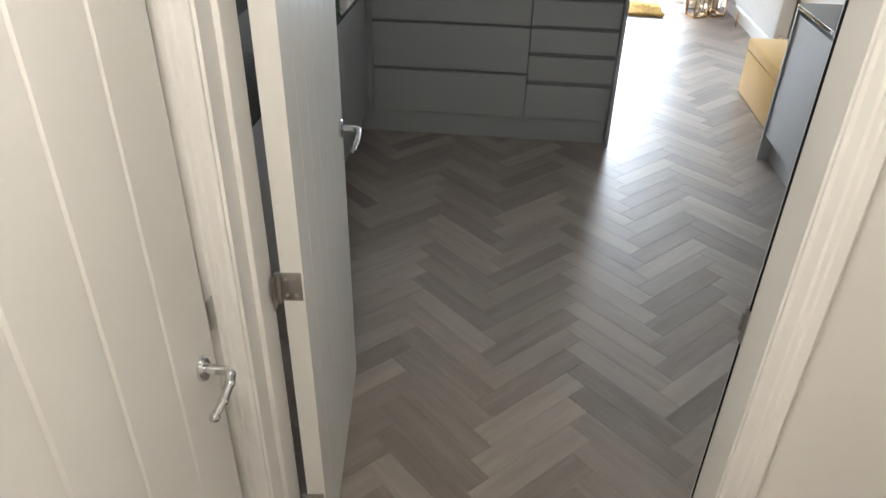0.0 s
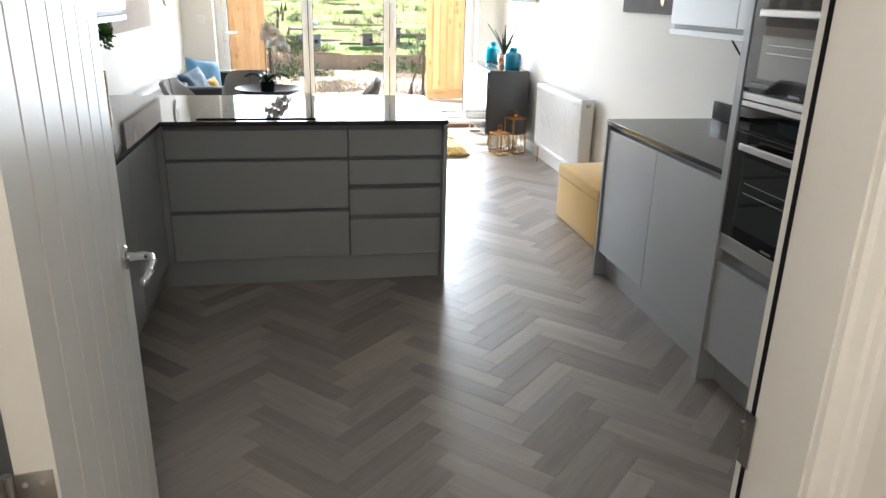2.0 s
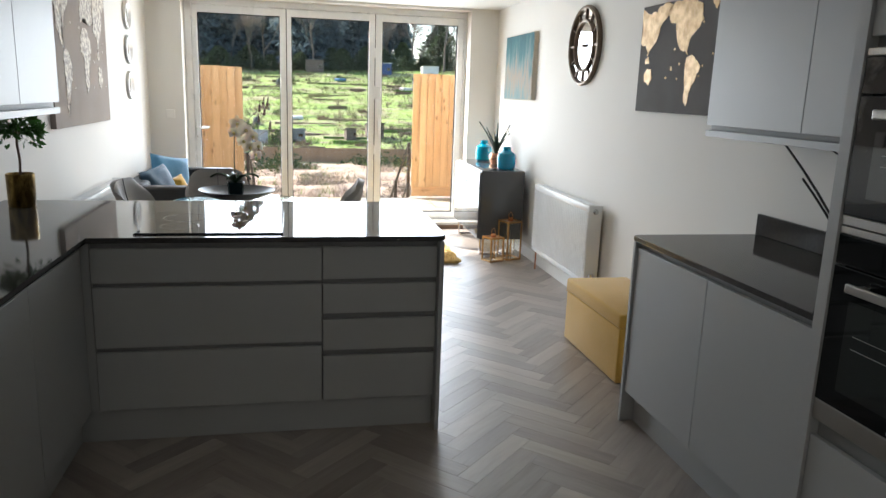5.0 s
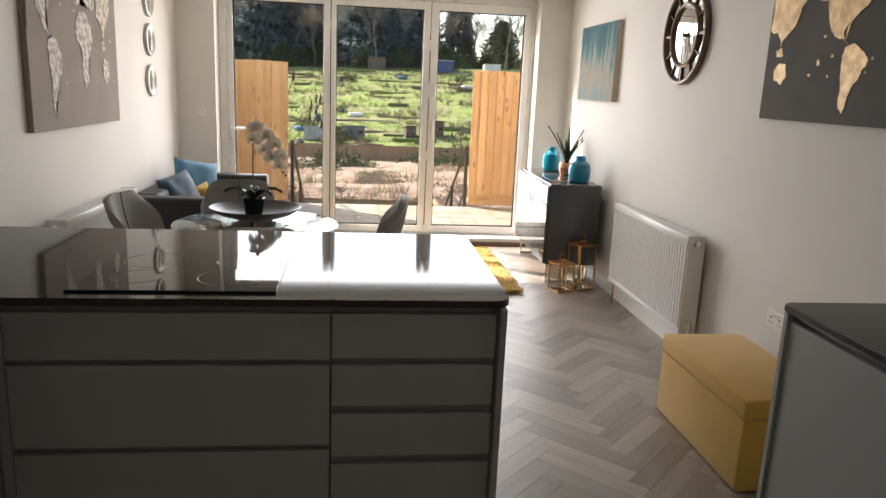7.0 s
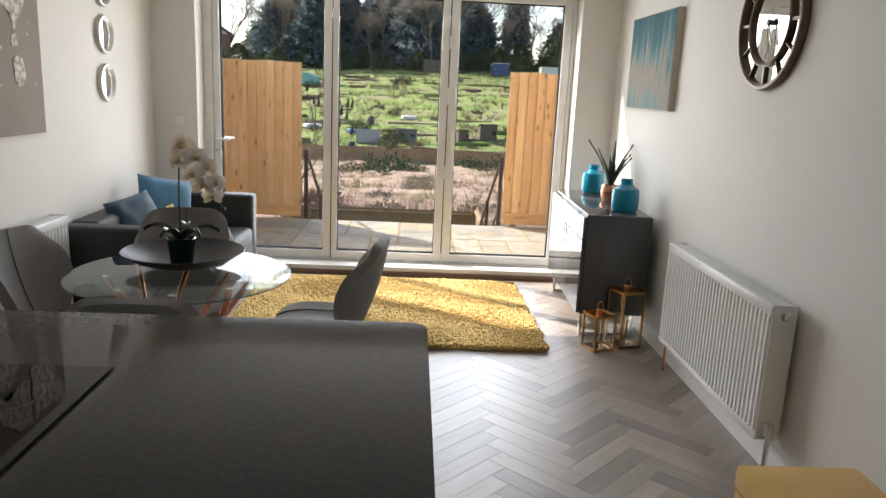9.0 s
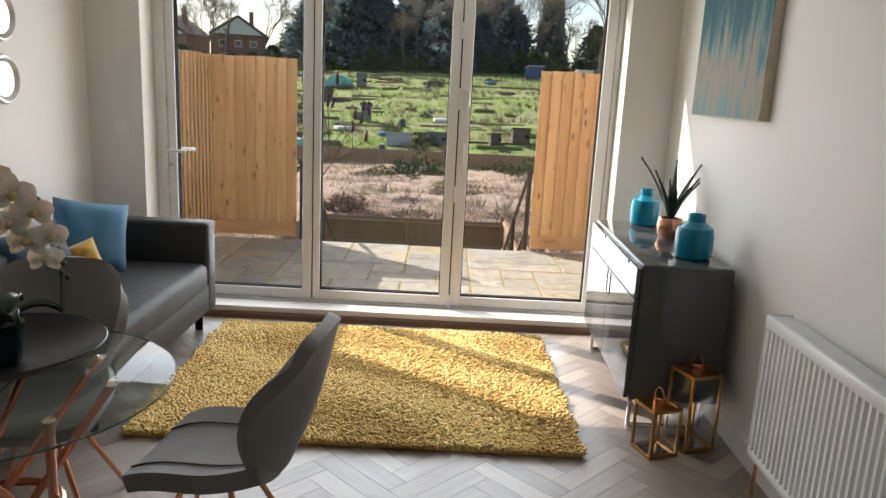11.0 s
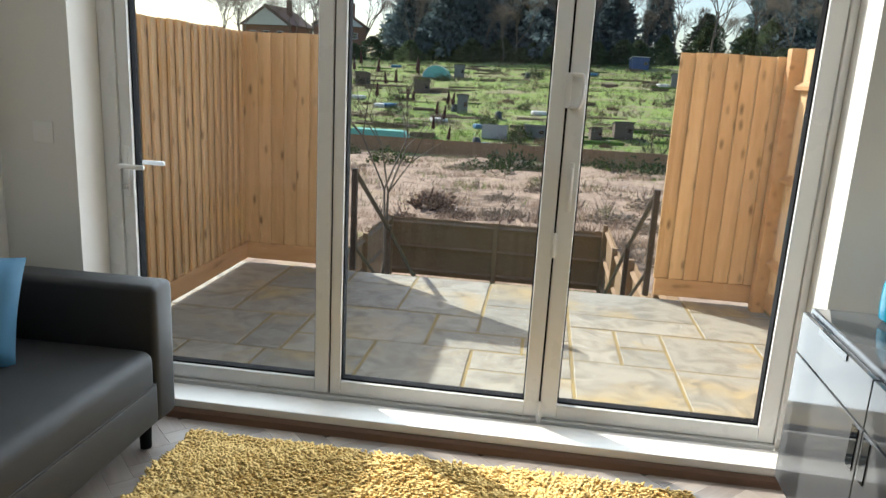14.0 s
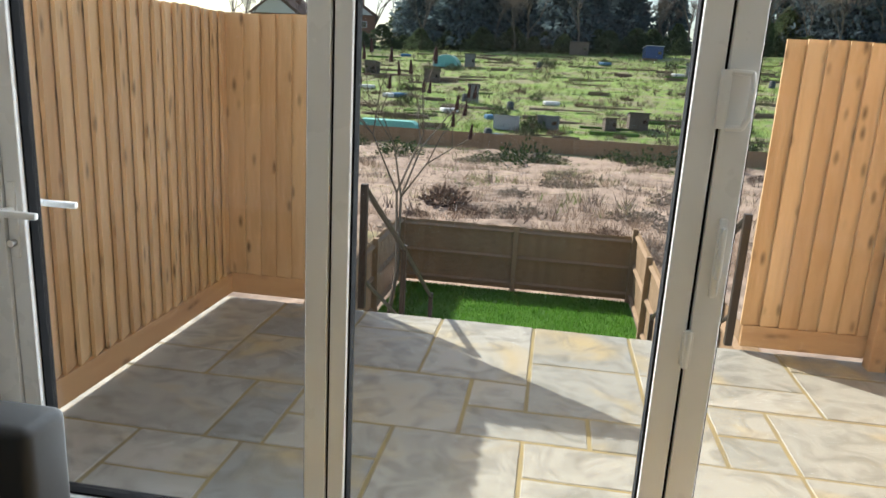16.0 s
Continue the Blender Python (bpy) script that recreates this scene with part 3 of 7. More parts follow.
# peninsula: wide pan drawers and a bank of four
PY0, PYB = 3.622, 4.26
base_unit(-0.853, 0.064, PY0, PYB - 0.02, "-y", [(-0.853, 0.064, 0.155, 0.410), (-0.853, 0.064, 0.430, 0.688), (-0.853, 0.064, 0.706, 0.850)], "matt grey three-drawer pan unit below the hob")
base_unit(0.066, 0.564, PY0, PYB - 0.02, "-y", [(0.066, 0.564, 0.155, 0.361), (0.066, 0.564, 0.388, 0.529), (0.066, 0.564, 0.556, 0.688), (0.066, 0.564, 0.710, 0.850)], "matt grey four-drawer unit at the end of the peninsula")
single("end_panel", Geo().box(0.566, 0.586, 3.585, PYB, 0.0, 0.876, 0.001), UNIT, "matt grey end panel of the peninsula", "panel")
single("back_panel", Geo().box(XL + 0.003, 0.566, PYB, PYB + 0.02, 0.0, 0.876, 0.001), UNIT, "matt grey back panel of the peninsula", "panel")
single("corner_post", Geo().box(-0.887, -0.855, 3.625, 3.66, 0.15, 0.876, 0.001), UNIT, "matt grey corner post between the units", "panel")
plinth("plinth", -0.94, 0.564, 3.66, 3.678)
plinth("plinth", -0.958, -0.94, YS1, 3.66)
# left run
ys = [YS1 + 0.002, 1.24, 1.84, 2.44, 3.04, 3.62]
for a, b in zip(ys, ys[1:]):
    base_unit(XL + 0.003, -0.885, a, b, "+x", [(a, b, 0.155, 0.850)], "matt grey handleless base unit")
# worktop: one L-shaped slab with rounded free corners
r = 0.045
pts = [(XL + 0.002, YS1 + 0.002), (-0.857, YS1 + 0.002), (-0.857, 3.598)]
for cx, cy, a0 in ((0.60 - r, 3.60 + r, -90), (0.60 - r, 4.578 - r, 0)):
    pts += [(cx + r * math.cos(radians(a0 + k * 15)), cy + r * math.sin(radians(a0 + k * 15))) for k in range(7)]
pts += [(XL + 0.002, 4.578)]
g = Geo().prism(pts, "z", 0.878, 0.90)
bmesh.ops.bevel(g.bm, geom=[e for e in g.bm.edges if abs(e.verts[0].co.z - e.verts[1].co.z) < 1e-4], offset=0.003, segments=2, affect="EDGES")
single("worktop", g, WORKTOP, "polished dark quartz worktop on the long run and peninsula", "worktop", True)
single("upstand", Geo().box(XL + 0.001, XL + 0.021, YS1 + 0.01, 4.20, 0.901, 0.998, 0.002), WORKTOP, "polished dark quartz upstand along the wall", "upstand")
# hob
hob = thing("induction_hob", (-0.393, 3.921, 0.901), "flush black glass induction hob in the worktop", "hob")
part("glass", Geo().box(-0.294, 0.294, -0.266, 0.266, 0.0, 0.006, 0.002), HOBGL, hob)
RINGM = mat("printed_ring", (0.035, 0.035, 0.035), 0.2)
for hx, hy, hr in ((-0.14, 0.10, 0.10), (0.14, 0.10, 0.08), (-0.14, -0.11, 0.08), (0.14, -0.11, 0.10)):
    part("zone_ring", Geo().lathe([(hr, 0.0062), (hr - 0.002, 0.0064), (hr - 0.003, 0.0062)], 40, pose(hx, hy, 0)), RINGM, hob)
part("edge", Geo().box(-0.297, 0.297, -0.270, -0.266, 0.0, 0.005), GASKET, hob, "dark front edge")

# right side: base unit, worktop, tall oven housing, larder
base_unit(1.478, XR - 0.003, 2.386, 3.566, "-x", [(2.386, 2.985, 0.155, 0.850), (2.985, 3.566, 0.155, 0.850)], "matt grey two-door base unit")
single("end_panel", Geo().box(1.468, XR - 0.002, 3.568, 3.588, 0.0, 0.876, 0.001), UNIT, "matt grey end panel of the base unit", "panel")
plinth("plinth", 1.535, 1.553, 0.75, 3.566)
pts = [(XR - 0.002, 2.386), (1.466, 2.386)] + [(1.466 + 0.03 - 0.03 * math.cos(radians(k * 18)), 3.61 - 0.03 + 0.03 * math.sin(radians(k * 18))) for k in range(6)] + [(XR - 0.002, 3.61)]
g = Geo().prism(pts, "z", 0.878, 0.90)
bmesh.ops.bevel(g.bm, geom=[e for e in g.bm.edges if abs(e.verts[0].co.z - e.verts[1].co.z) < 1e-4], offset=0.003, segments=2, affect="EDGES")
single("worktop", g, WORKTOP, "polished dark quartz worktop beside the oven housing", "worktop", True)
single("upstand", Geo().box(XR - 0.022, XR - 0.001, 2.39, 3.61, 0.901, 0.998, 0.002), WORKTOP, "polished dark quartz upstand along the wall", "upstand")
single("housing_panel", Geo().box(1.452, XR - 0.002, 2.340, 2.383, 0.0, 2.15, 0.001), UNIT, "tall matt grey side panel of the oven housing", "panel")
TY0, TY1 = 1.738, 2.338
base_unit(1.462, XR - 0.003, TY0, TY1, "-x", [(TY0, TY1, 0.155, 0.548)], "matt grey drawer below the built-in ovens", 0.15, 0.60)
base_unit(1.462, XR - 0.003, TY0, TY1, "-x", [(TY0, TY1, 1.692, 2.145)], "matt grey top cupboard above the built-in ovens", 1.664, 2.15)
base_unit(1.462, XR - 0.003, 1.136, TY0 - 0.002, "-x", [(1.136, TY0 - 0.002, 0.155, 0.762), (1.136, TY0 - 0.002, 0.79, 2.145)], "tall matt grey larder unit with two doors", 0.15, 2.15)
base_unit(1.462, XR - 0.003, YS1 + 0.005, 1.134, "-x", [(YS1 + 0.005, 1.134, 0.155, 2.145)], "tall matt grey end unit", 0.15, 2.15)


SMOKED = mat("smoked_window", (0.016, 0.022, 0.022), 0.03, scale=10, rvar=0.01, spec=0.8, coat=1.0)


def oven(z0, z1, ztop, handle_z, label, base):
    o = thing("oven", (1.462, (TY0 + TY1) / 2, z0), label, "oven")
    h, w, hz = z1 - z0, (TY1 - TY0) / 2 - 0.002, handle_z - z0
    part("body", Geo().box(0.022, 0.55, -w + 0.01, w - 0.01, 0, h - 0.002), DARK, o, "dark oven body")
    part("bottom_trim", Geo().box(-0.004, 0.02, -w, w, 0.0, base, 0.002), STEEL, o, "brushed steel strip")
    dz = ztop - z0
    d = part("door", Geo().box(-0.006, 0.02, -w, w, base + 0.002, dz - 0.004, 0.003), BLACKGL, o, "black glass door")
    win = part("window", Geo().box(-0.0075, -0.0062, -w + 0.075, w - 0.075, base + 0.055, hz - 0.045, 0.0), SMOKED, d, "smoked inner window")
    for k, zz in enumerate((0.52, 0.62)):
        part("rack", Geo().rod((-0.0082, -w + 0.11, base + (hz - base) * zz), (-0.0082, w - 0.11, base + (hz - base) * zz), 0.0012, n=6), STEEL, win, "chrome shelf rail seen through the glass")
    part("handle", Geo().box(-0.052, -0.040, -w + 0.06, w - 0.10, hz - 0.013, hz + 0.013, 0.004).box(-0.045, -0.004, -w + 0.08, -w + 0.10, hz - 0.008, hz + 0.008).box(-0.045, -0.004, w - 0.14, w - 0.12, hz - 0.008, hz + 0.008), STEEL, d, "flat brushed steel bar handle")
    part("control_panel", Geo().box(-0.005, 0.02, -w, w, dz, h - 0.022, 0.003), BLACKGL, o, "black glass control panel")
    part("display", Geo().box(-0.0062, -0.0051, -0.06, 0.06, dz + 0.02, h - 0.045), mat("display_glass", (0.02, 0.03, 0.035), 0.05), o, "unlit display")
    part("top_trim", Geo().box(-0.004, 0.02, -w, w, h - 0.02, h, 0.002), STEEL, o, "brushed steel strip")
    part("badge", Geo().box(-0.0075, -0.006, -0.03, 0.03, base + 0.012, base + 0.020), mat("badge_grey", (0.25, 0.25, 0.25), 0.4), d, "small plain badge")
    return o


oven(0.602, 1.182, 1.075, 1.028, "built-in black glass single oven with steel handle", 0.062)
oven(1.186, 1.662, 1.542, 1.490, "built-in black glass compact oven above the single oven", 0.026)


def wall_cupboard(x0, x1, y0, y1, face, doors, label):
    u = base_unit(x0, x1, y0, y1, face, [(a, b, 1.405, 2.10) for a, b in doors], label, 1.36, 2.12)
    cx, cy = (x0 + x1) / 2, (y0 + y1) / 2
    xa, xb = (x0 - 0.0, x0 + 0.02) if face == "-x" else (x1 - 0.02, x1)
    part("light_rail", Geo().box(xa - cx, xb - cx, y0 - cy, y1 - cy, 1.355 - 1.36, 1.383 - 1.36, 0.001), UNIT, u, "grey rail below the doors")
    return u


wall_cupboard(1.78, XR - 0.003, 2.386, 3.61, "-x", [(2.386, 2.975), (2.975, 3.61)], "matt grey two-door wall cupboard")
wall_cupboard(XL + 0.003, -1.088, 3.26, 4.21, "+x", [(3.26, 3.725), (3.725, 4.21)], "matt grey two-door wall cupboard over the worktop")
single("cupboard_side", Geo().box(XL + 0.004, -1.09, 3.238, 3.258, 1.355, 2.12, 0.001), UNIT, "matt grey end panel of the wall cupboard", "panel")


# ---- small things in the kitchen ----
LEAFM = mat("glossy_green_leaf", (0.045, 0.12, 0.022), 0.35, scale=20, col2=(0.02, 0.06, 0.012), each=0.4, through_light=0.45)
BARK = mat("brown_bark", (0.16, 0.10, 0.06), 0.85, scale=30, bump=0.5, bscale=90)
SOIL = mat("dark_soil", (0.03, 0.022, 0.016), 0.95, scale=40, bump=0.8, bscale=200)


def leaf_quads(centres, size, rnd, tilt=0.9):
    """Many small folded leaves, as plain vertices and faces."""
    V, F = [], []
    for c, out in centres:
        d = (Vector(out) + Vector((rnd.uniform(-1, 1), rnd.uniform(-1, 1), rnd.uniform(-1, 1))) * tilt).normalized()
        side = d.cross(Vector((rnd.uniform(-1, 1), rnd.uniform(-1, 1), rnd.uniform(-1, 1)))).normalized()
        up = d.cross(side)
        s = size * rnd.uniform(0.6, 1.25)
        c = Vector(c)
        b = len(V)
        V += [tuple(c), tuple(c + d * s * 0.45 + side * s * 0.26 + up * s * 0.06), tuple(c + d * s), tuple(c + d * s * 0.45 - side * s * 0.26 + up * s * 0.06), tuple(c + d * s * 0.5 - up * s * 0.02)]
        F += [(b, b + 1, b + 4), (b + 1, b + 2, b + 4), (b + 2, b + 3, b + 4), (b + 3, b, b + 4)]
    return V, F


rnd = random.Random(5)
bay = thing("potted_plant", (-1.335, 4.375, 0.90), "small leafy tree in a patterned gold pot on the worktop", "plant")
GOLDPOT = mat("patterned_gold_pot", (0.46, 0.31, 0.10), 0.3, 0.9, scale=18, col2=(0.13, 0.075, 0.02), var=0.85, stretch=(1.6, 1.6, 0.5))
part("pot", Geo().lathe([(0, 0), (0.058, 0), (0.060, 0.004), (0.063, 0.158), (0.060, 0.160), (0.057, 0.156), (0.056, 0.14), (0, 0.14)], 36), GOLDPOT, bay, "gold pot with dark criss-cross lines", True)
part("soil", Geo().lathe([(0.056, 0.142), (0.03, 0.148), (0, 0.147)], 20), SOIL, bay)
part("stem", Geo().tube([(0, 0, 0.14), (0.004, 0.003, 0.22), (-0.003, 0.004, 0.30), (0.003, 0, 0.36)], 0.006), BARK, bay)
pts = []
for _ in range(430):
    d = Vector((rnd.gauss(0, 1), rnd.gauss(0, 1), rnd.gauss(0, 0.55))).normalized()
    rr = rnd.uniform(0.55, 1.0)
    pts.append(((d.x * 0.115 * rr, d.y * 0.115 * rr, 0.40 + d.z * 0.065 * rr - 0.25 * (d.x ** 2 + d.y ** 2) * rr * 0.12), (d.x, d.y, d.z * 0.5 - 0.15)))
for _ in range(26):
    a = rnd.uniform(0, 6.28)
    pts.append(((math.cos(a) * 0.08, math.sin(a) * 0.08, rnd.uniform(0.29, 0.34)), (math.cos(a), math.sin(a), -0.6)))
V, F = leaf_quads(pts, 0.042, rnd)
part("foliage", raw_mesh("foliage", V, F, LEAFM), LEAFM, bay, "dense round crown of small leaves")
part("twig", Geo().rod((0, 0, 0.34), (0.06, 0.02, 0.40), 0.003).rod((0, 0, 0.34), (-0.05, 0.04, 0.40), 0.003).rod((0, 0, 0.33), (0.01, -0.06, 0.39), 0.003), BARK, bay)

# loose black cable ends hanging below the wall cupboard
single("cable", Geo().tube([(2.07, 3.22, 1.36), (2.08, 3.10, 1.31), (2.085, 2.98, 1.20), (2.09, 2.90, 1.09)], 0.004, 6), GASKET, "loose black cable hanging below the wall cupboard", "cable", True)
single("cable", Geo().tube([(2.08, 3.0, 1.17), (2.085, 2.95, 1.09), (2.09, 2.87, 1.02)], 0.004, 6), GASKET, "short loose black cable against the wall", "cable", True)

# ---- yellow storage ottoman ----
YELF = mat("mustard_felt", (0.68, 0.40, 0.07), 0.9, scale=5, col2=(0.61, 0.345, 0.055), bump=0.35, bscale=420, sheen=0.3)
ot = thing("storage_ottoman", (1.83, 4.367, 0.0), "mustard yellow fabric storage box with lid", "ottoman")
part("body", Geo().box(-0.198, 0.198, -0.388, 0.388, 0.004, 0.315, 0.012, 3), YELF, ot, smooth=True)
part("lid", Geo().box(-0.203, 0.203, -0.393, 0.393, 0.312, 0.394, 0.016, 3), YELF, ot, smooth=True)
part("seam", Geo().tube([(-0.204, -0.38, 0.316), (-0.204, 0.38, 0.316)], 0.003, 6).tube([(-0.2, -0.394, 0.316), (0.2, -0.394, 0.316)], 0.003, 6), mat("mustard_piping", (0.60, 0.35, 0.06), 0.9, scale=12), ot, "stitched seam below the lid")

# ---- radiators ----
RADW = mat("white_enamel", (0.80, 0.80, 0.79), 0.25, scale=4, col2=(0.78, 0.78, 0.77), rvar=0.05)


def radiator(label, m, length):
    """x out from the wall, y along it, z up; the origin at the wall, below its middle."""
    r_ = thing("radiator", m, label, "radiator", "radiators")
    h0, h1, L2 = 0.175, 0.758, length / 2
    n = int(length / 0.0365)
    pitch = (length - 0.03) / n
    prof = []
    for k in range(n):
        y = -L2 + 0.015 + k * pitch
        prof += [(y, 0.112), (y + pitch * 0.22, 0.126), (y + pitch * 0.58, 0.126), (y + pitch * 0.80, 0.112)]
    prof = [(p[1], p[0]) for p in prof]
    outline = [(0.104, -L2 + 0.012)] + prof + [(0.112, L2 - 0.012), (0.104, L2 - 0.012)]
    part("front_panel", Geo().prism(outline, "z", h0 + 0.035, h1 - 0.045), RADW, r_, "fluted front panel")
    part("top_rim", Geo().box(0.102, 0.126, -L2 + 0.004, L2 - 0.004, h1 - 0.05, h1 - 0.002, 0.006).box(0.102, 0.124, -L2 + 0.004, L2 - 0.004, h0, h0 + 0.038, 0.006), RADW, r_, smooth=True)
    part("side_panel", Geo().box(0.022, 0.122, -L2, -L2 + 0.006, h0 + 0.004, h1, 0.002), RADW, r_)
    part("side_panel", Geo().box(0.022, 0.122, L2 - 0.006, L2, h0 + 0.004, h1, 0.002), RADW, r_)
    part("back_panel", Geo().box(0.024, 0.034, -L2 + 0.006, L2 - 0.006, h0 + 0.01, h1 - 0.02, 0.002), RADW, r_)
    g = Geo()
    for k in range(9):
        x = 0.036 + k * 0.008
        g.box(x, x + 0.0025, -L2 + 0.006, L2 - 0.006, h1 - 0.012, h1 - 0.004)
    for k in range(1, int(length / 0.1)):
        g.box(0.034, 0.104, -L2 + k * 0.1, -L2 + k * 0.1 + 0.004, h1 - 0.012, h1 - 0.005)
    part("top_grille", g, RADW, r_, "slotted top grille")
    part("bleed_plug", Geo().lathe([(0.02, 0), (0.02, 0.006), (0.012, 0.012), (0.012, 0.016), (0.005, 0.018), (0, 0.018)], 20, pose(0.072, -L2, h1 - 0.045, 90, 0, 0)), CHROME, r_, "chrome bleed plug", True)
    v = part("valve", Geo().rod((0.085, -L2 - 0.03, 0.06), (0.085, -L2 - 0.03, 0.225), 0.011, n=14).rod((0.085, -L2 - 0.03, 0.20), (0.085, -L2 + 0.01, 0.20), 0.012, n=14).rod((0.085, -L2 - 0.03, 0.215), (0.085, -L2 - 0.03, 0.262), 0.019, n=16), CHROME, r_, "chrome valve", True)
    part("pipe", Geo().rod((0.085, -L2 - 0.03, 0.0), (0.085, -L2 - 0.03, 0.07), 0.0075, n=12), COPPER, r_, "bare copper pipe into the floor", True)
    part("pipe", Geo().rod((0.085, L2 - 0.02, 0.0), (0.085, L2 - 0.02, 0.19), 0.0075, n=12), COPPER, r_, "bare copper pipe into the floor", True)
    for yb in (-L2 + 0.15, L2 - 0.19):
        part("bracket", Geo().box(0.0, 0.024, yb, yb + 0.04, 0.3, 0.7), STEEL, r_, "wall bracket")
    return r_


radiator("white fluted double panel radiator", pose(XR, 5.96, 0, 0, 0, 180) @ Matrix.Diagonal((1, -1, 1, 1)), 1.21)
radiator("white fluted double panel radiator behind the dining chairs", pose(XL, 6.08, 0), 1.24)

# ---- pictures, mirrors and clock ----
CANVAS_SIDE = mat("pale_canvas_edge", (0.60, 0.53, 0.43), 0.85, scale=20, bump=0.3, bscale=500)


def blob(outline, rnd):
    """A landmass with a ragged coast, from a few corners refined at random."""
    pts = [Vector((p[0], p[1], 0)) for p in outline]
    for k in range(4):
        out = []
        for i, p in enumerate(pts):
            q = pts[(i + 1) % len(pts)]
            d = q - p
            mid = (p + q) / 2 + Vector((-d.y, d.x, 0)) * rnd.uniform(-0.17, 0.17)
            out += [p, mid]
        pts = out
    return [(p.x, p.y) for p in pts]


LANDS = {
    "asia": [(0.0, 0.98), (0.30, 0.97), (0.25, 0.86), (0.20, 0.80), (0.17, 0.68), (0.12, 0.60), (0.085, 0.53), (0.06, 0.63), (0.0, 0.66)],
    "isles": [(0.065, 0.50), (0.10, 0.52), (0.11, 0.46), (0.07, 0.455)],
    "australia": [(0.065, 0.36), (0.10, 0.41), (0.135, 0.40), (0.15, 0.31), (0.12, 0.25), (0.075, 0.28)],
    "north_america": [(0.268, 0.93), (0.440, 0.97), (0.555, 0.93), (0.578, 0.80), (0.498, 0.70), (0.463, 0.62), (0.445, 0.585), (0.478, 0.505), (0.425, 0.545), (0.371, 0.64), (0.348, 0.80), (0.279, 0.84)],
    "greenland": [(0.62, 0.97), (0.72, 0.97), (0.67, 0.86)],
    "south_america": [(0.465, 0.49), (0.510, 0.51), (0.585, 0.40), (0.550, 0.28), (0.510, 0.18), (0.495, 0.07), (0.475, 0.10), (0.480, 0.25), (0.460, 0.38)],
    "africa": [(0.755, 0.60), (0.80, 0.66), (0.90, 0.64), (0.95, 0.52), (0.90, 0.42), (0.88, 0.28), (0.83, 0.22), (0.81, 0.38), (0.80, 0.47), (0.75, 0.50)],
    "europe": [(0.77, 0.70), (0.80, 0.86), (0.90, 0.97), (1.0, 0.97), (1.0, 0.72), (0.90, 0.70), (0.84, 0.74)],
}


def map_canvas(name, label, m, w, h, ground, land, seed, shift):
    """A canvas in the xz plane that faces -y, with raised painted landmasses."""
    rn = random.Random(seed)
    c = thing(name, m, label, "wall art")
    part("canvas", Geo().box(-w / 2, w / 2, -0.032, 0.0, -h / 2, h / 2, 0.003), ground, c)
    for key, out in LANDS.items():
        for wrap in (-1, 0, 1):
            sh = [((p[0] + shift + wrap) * w - w / 2, p[1] * h - h / 2) for p in out]
            if max(p[0] for p in sh) < -w / 2 + 0.02 or min(p[0] for p in sh) > w / 2 - 0.02:
                continue
            pts = [(min(max(x, -w / 2 + 0.004), w / 2 - 0.004), z) for x, z in blob(sh, rn)]
            clean = [p for i, p in enumerate(pts) if p != pts[i - 1]]
            if len(clean) > 4:
                g = Geo()
                g.prism(clean, "y", -0.0345, -0.0315)
                bmesh.ops.triangulate(g.bm, faces=[f for f in g.bm.faces if len(f.verts) > 4])
                part("landmass", g, land, c)
    for k in range(16):
        # small islands
        x, z, r_ = rn.uniform(-0.46, 0.46) * w, rn.uniform(-0.25, 0.3) * h, rn.uniform(0.004, 0.012)
        n_ = rn.randrange(5, 9)
        ring = [(x + r_ * rn.uniform(0.6, 1.5) * math.cos(2 * math.pi * q / n_), z + r_ * rn.uniform(0.6, 1.3) * math.sin(2 * math.pi * q / n_)) for q in range(n_)]
        part("island", Geo().prism(ring, "y", -0.034, -0.0316), land, c)
    return c


GREYC = mat("charcoal_canvas", (0.115, 0.105, 0.10), 0.85, scale=6, bump=0.3, bscale=600)
GOLDP = mat("crackled_gold_paint", (0.66, 0.45, 0.22), 0.42, 0.35, scale=22, col2=(0.42, 0.26, 0.10), var=0.8, bump=0.6, bscale=150)
TAUPE = mat("taupe_canvas", (0.33, 0.275, 0.235), 0.85, scale=5, col2=(0.29, 0.24, 0.205), bump=0.3, bscale=500)
CREAM = mat("crackled_cream_paint", (0.74, 0.68, 0.58), 0.7, scale=30, col2=(0.36, 0.30, 0.26), var=0.92, bump=0.6, bscale=140, detail=8)
map_canvas("wall_map", "charcoal canvas world map with crackled gold land", pose(XR, 4.345, 1.75, 0, 0, -90), 1.24, 0.63, GREYC, GOLDP, 3, 0.0)
map_canvas("wall_map", "taupe canvas world map with distressed cream land", pose(XL, 6.055, 1.69, 0, 0, 90), 1.33, 0.965, TAUPE, CREAM, 8, -0.28)

# abstract painting in teal and sand
ART, nt, pb = node_mat("teal_abstract")
tc, mp = nt.nodes.new("ShaderNodeTexCoord"), nt.nodes.new("ShaderNodeMapping")
mp.inputs["Scale"].default_value = (14, 14, 2.2)
nz, rp, gr, mx = (nt.nodes.new(k) for k in ("ShaderNodeTexNoise", "ShaderNodeValToRGB", "ShaderNodeSeparateXYZ", "ShaderNodeMath"))
nz.inputs["Scale"].default_value, nz.inputs["Detail"].default_value, nz.inputs["Roughness"].default_value = 1.2, 6, 0.65
mx.operation = "MULTIPLY_ADD"
mx.inputs[1].default_value = 0.75
nt.links.new(tc.outputs["Object"], mp.inputs["Vector"])
nt.links.new(mp.outputs["Vector"], nz.inputs["Vector"])
nt.links.new(tc.outputs["Object"], gr.inputs["Vector"])
nt.links.new(gr.outputs["Z"], mx.inputs[0])
nt.links.new(nz.outputs["Fac"], mx.inputs[2])
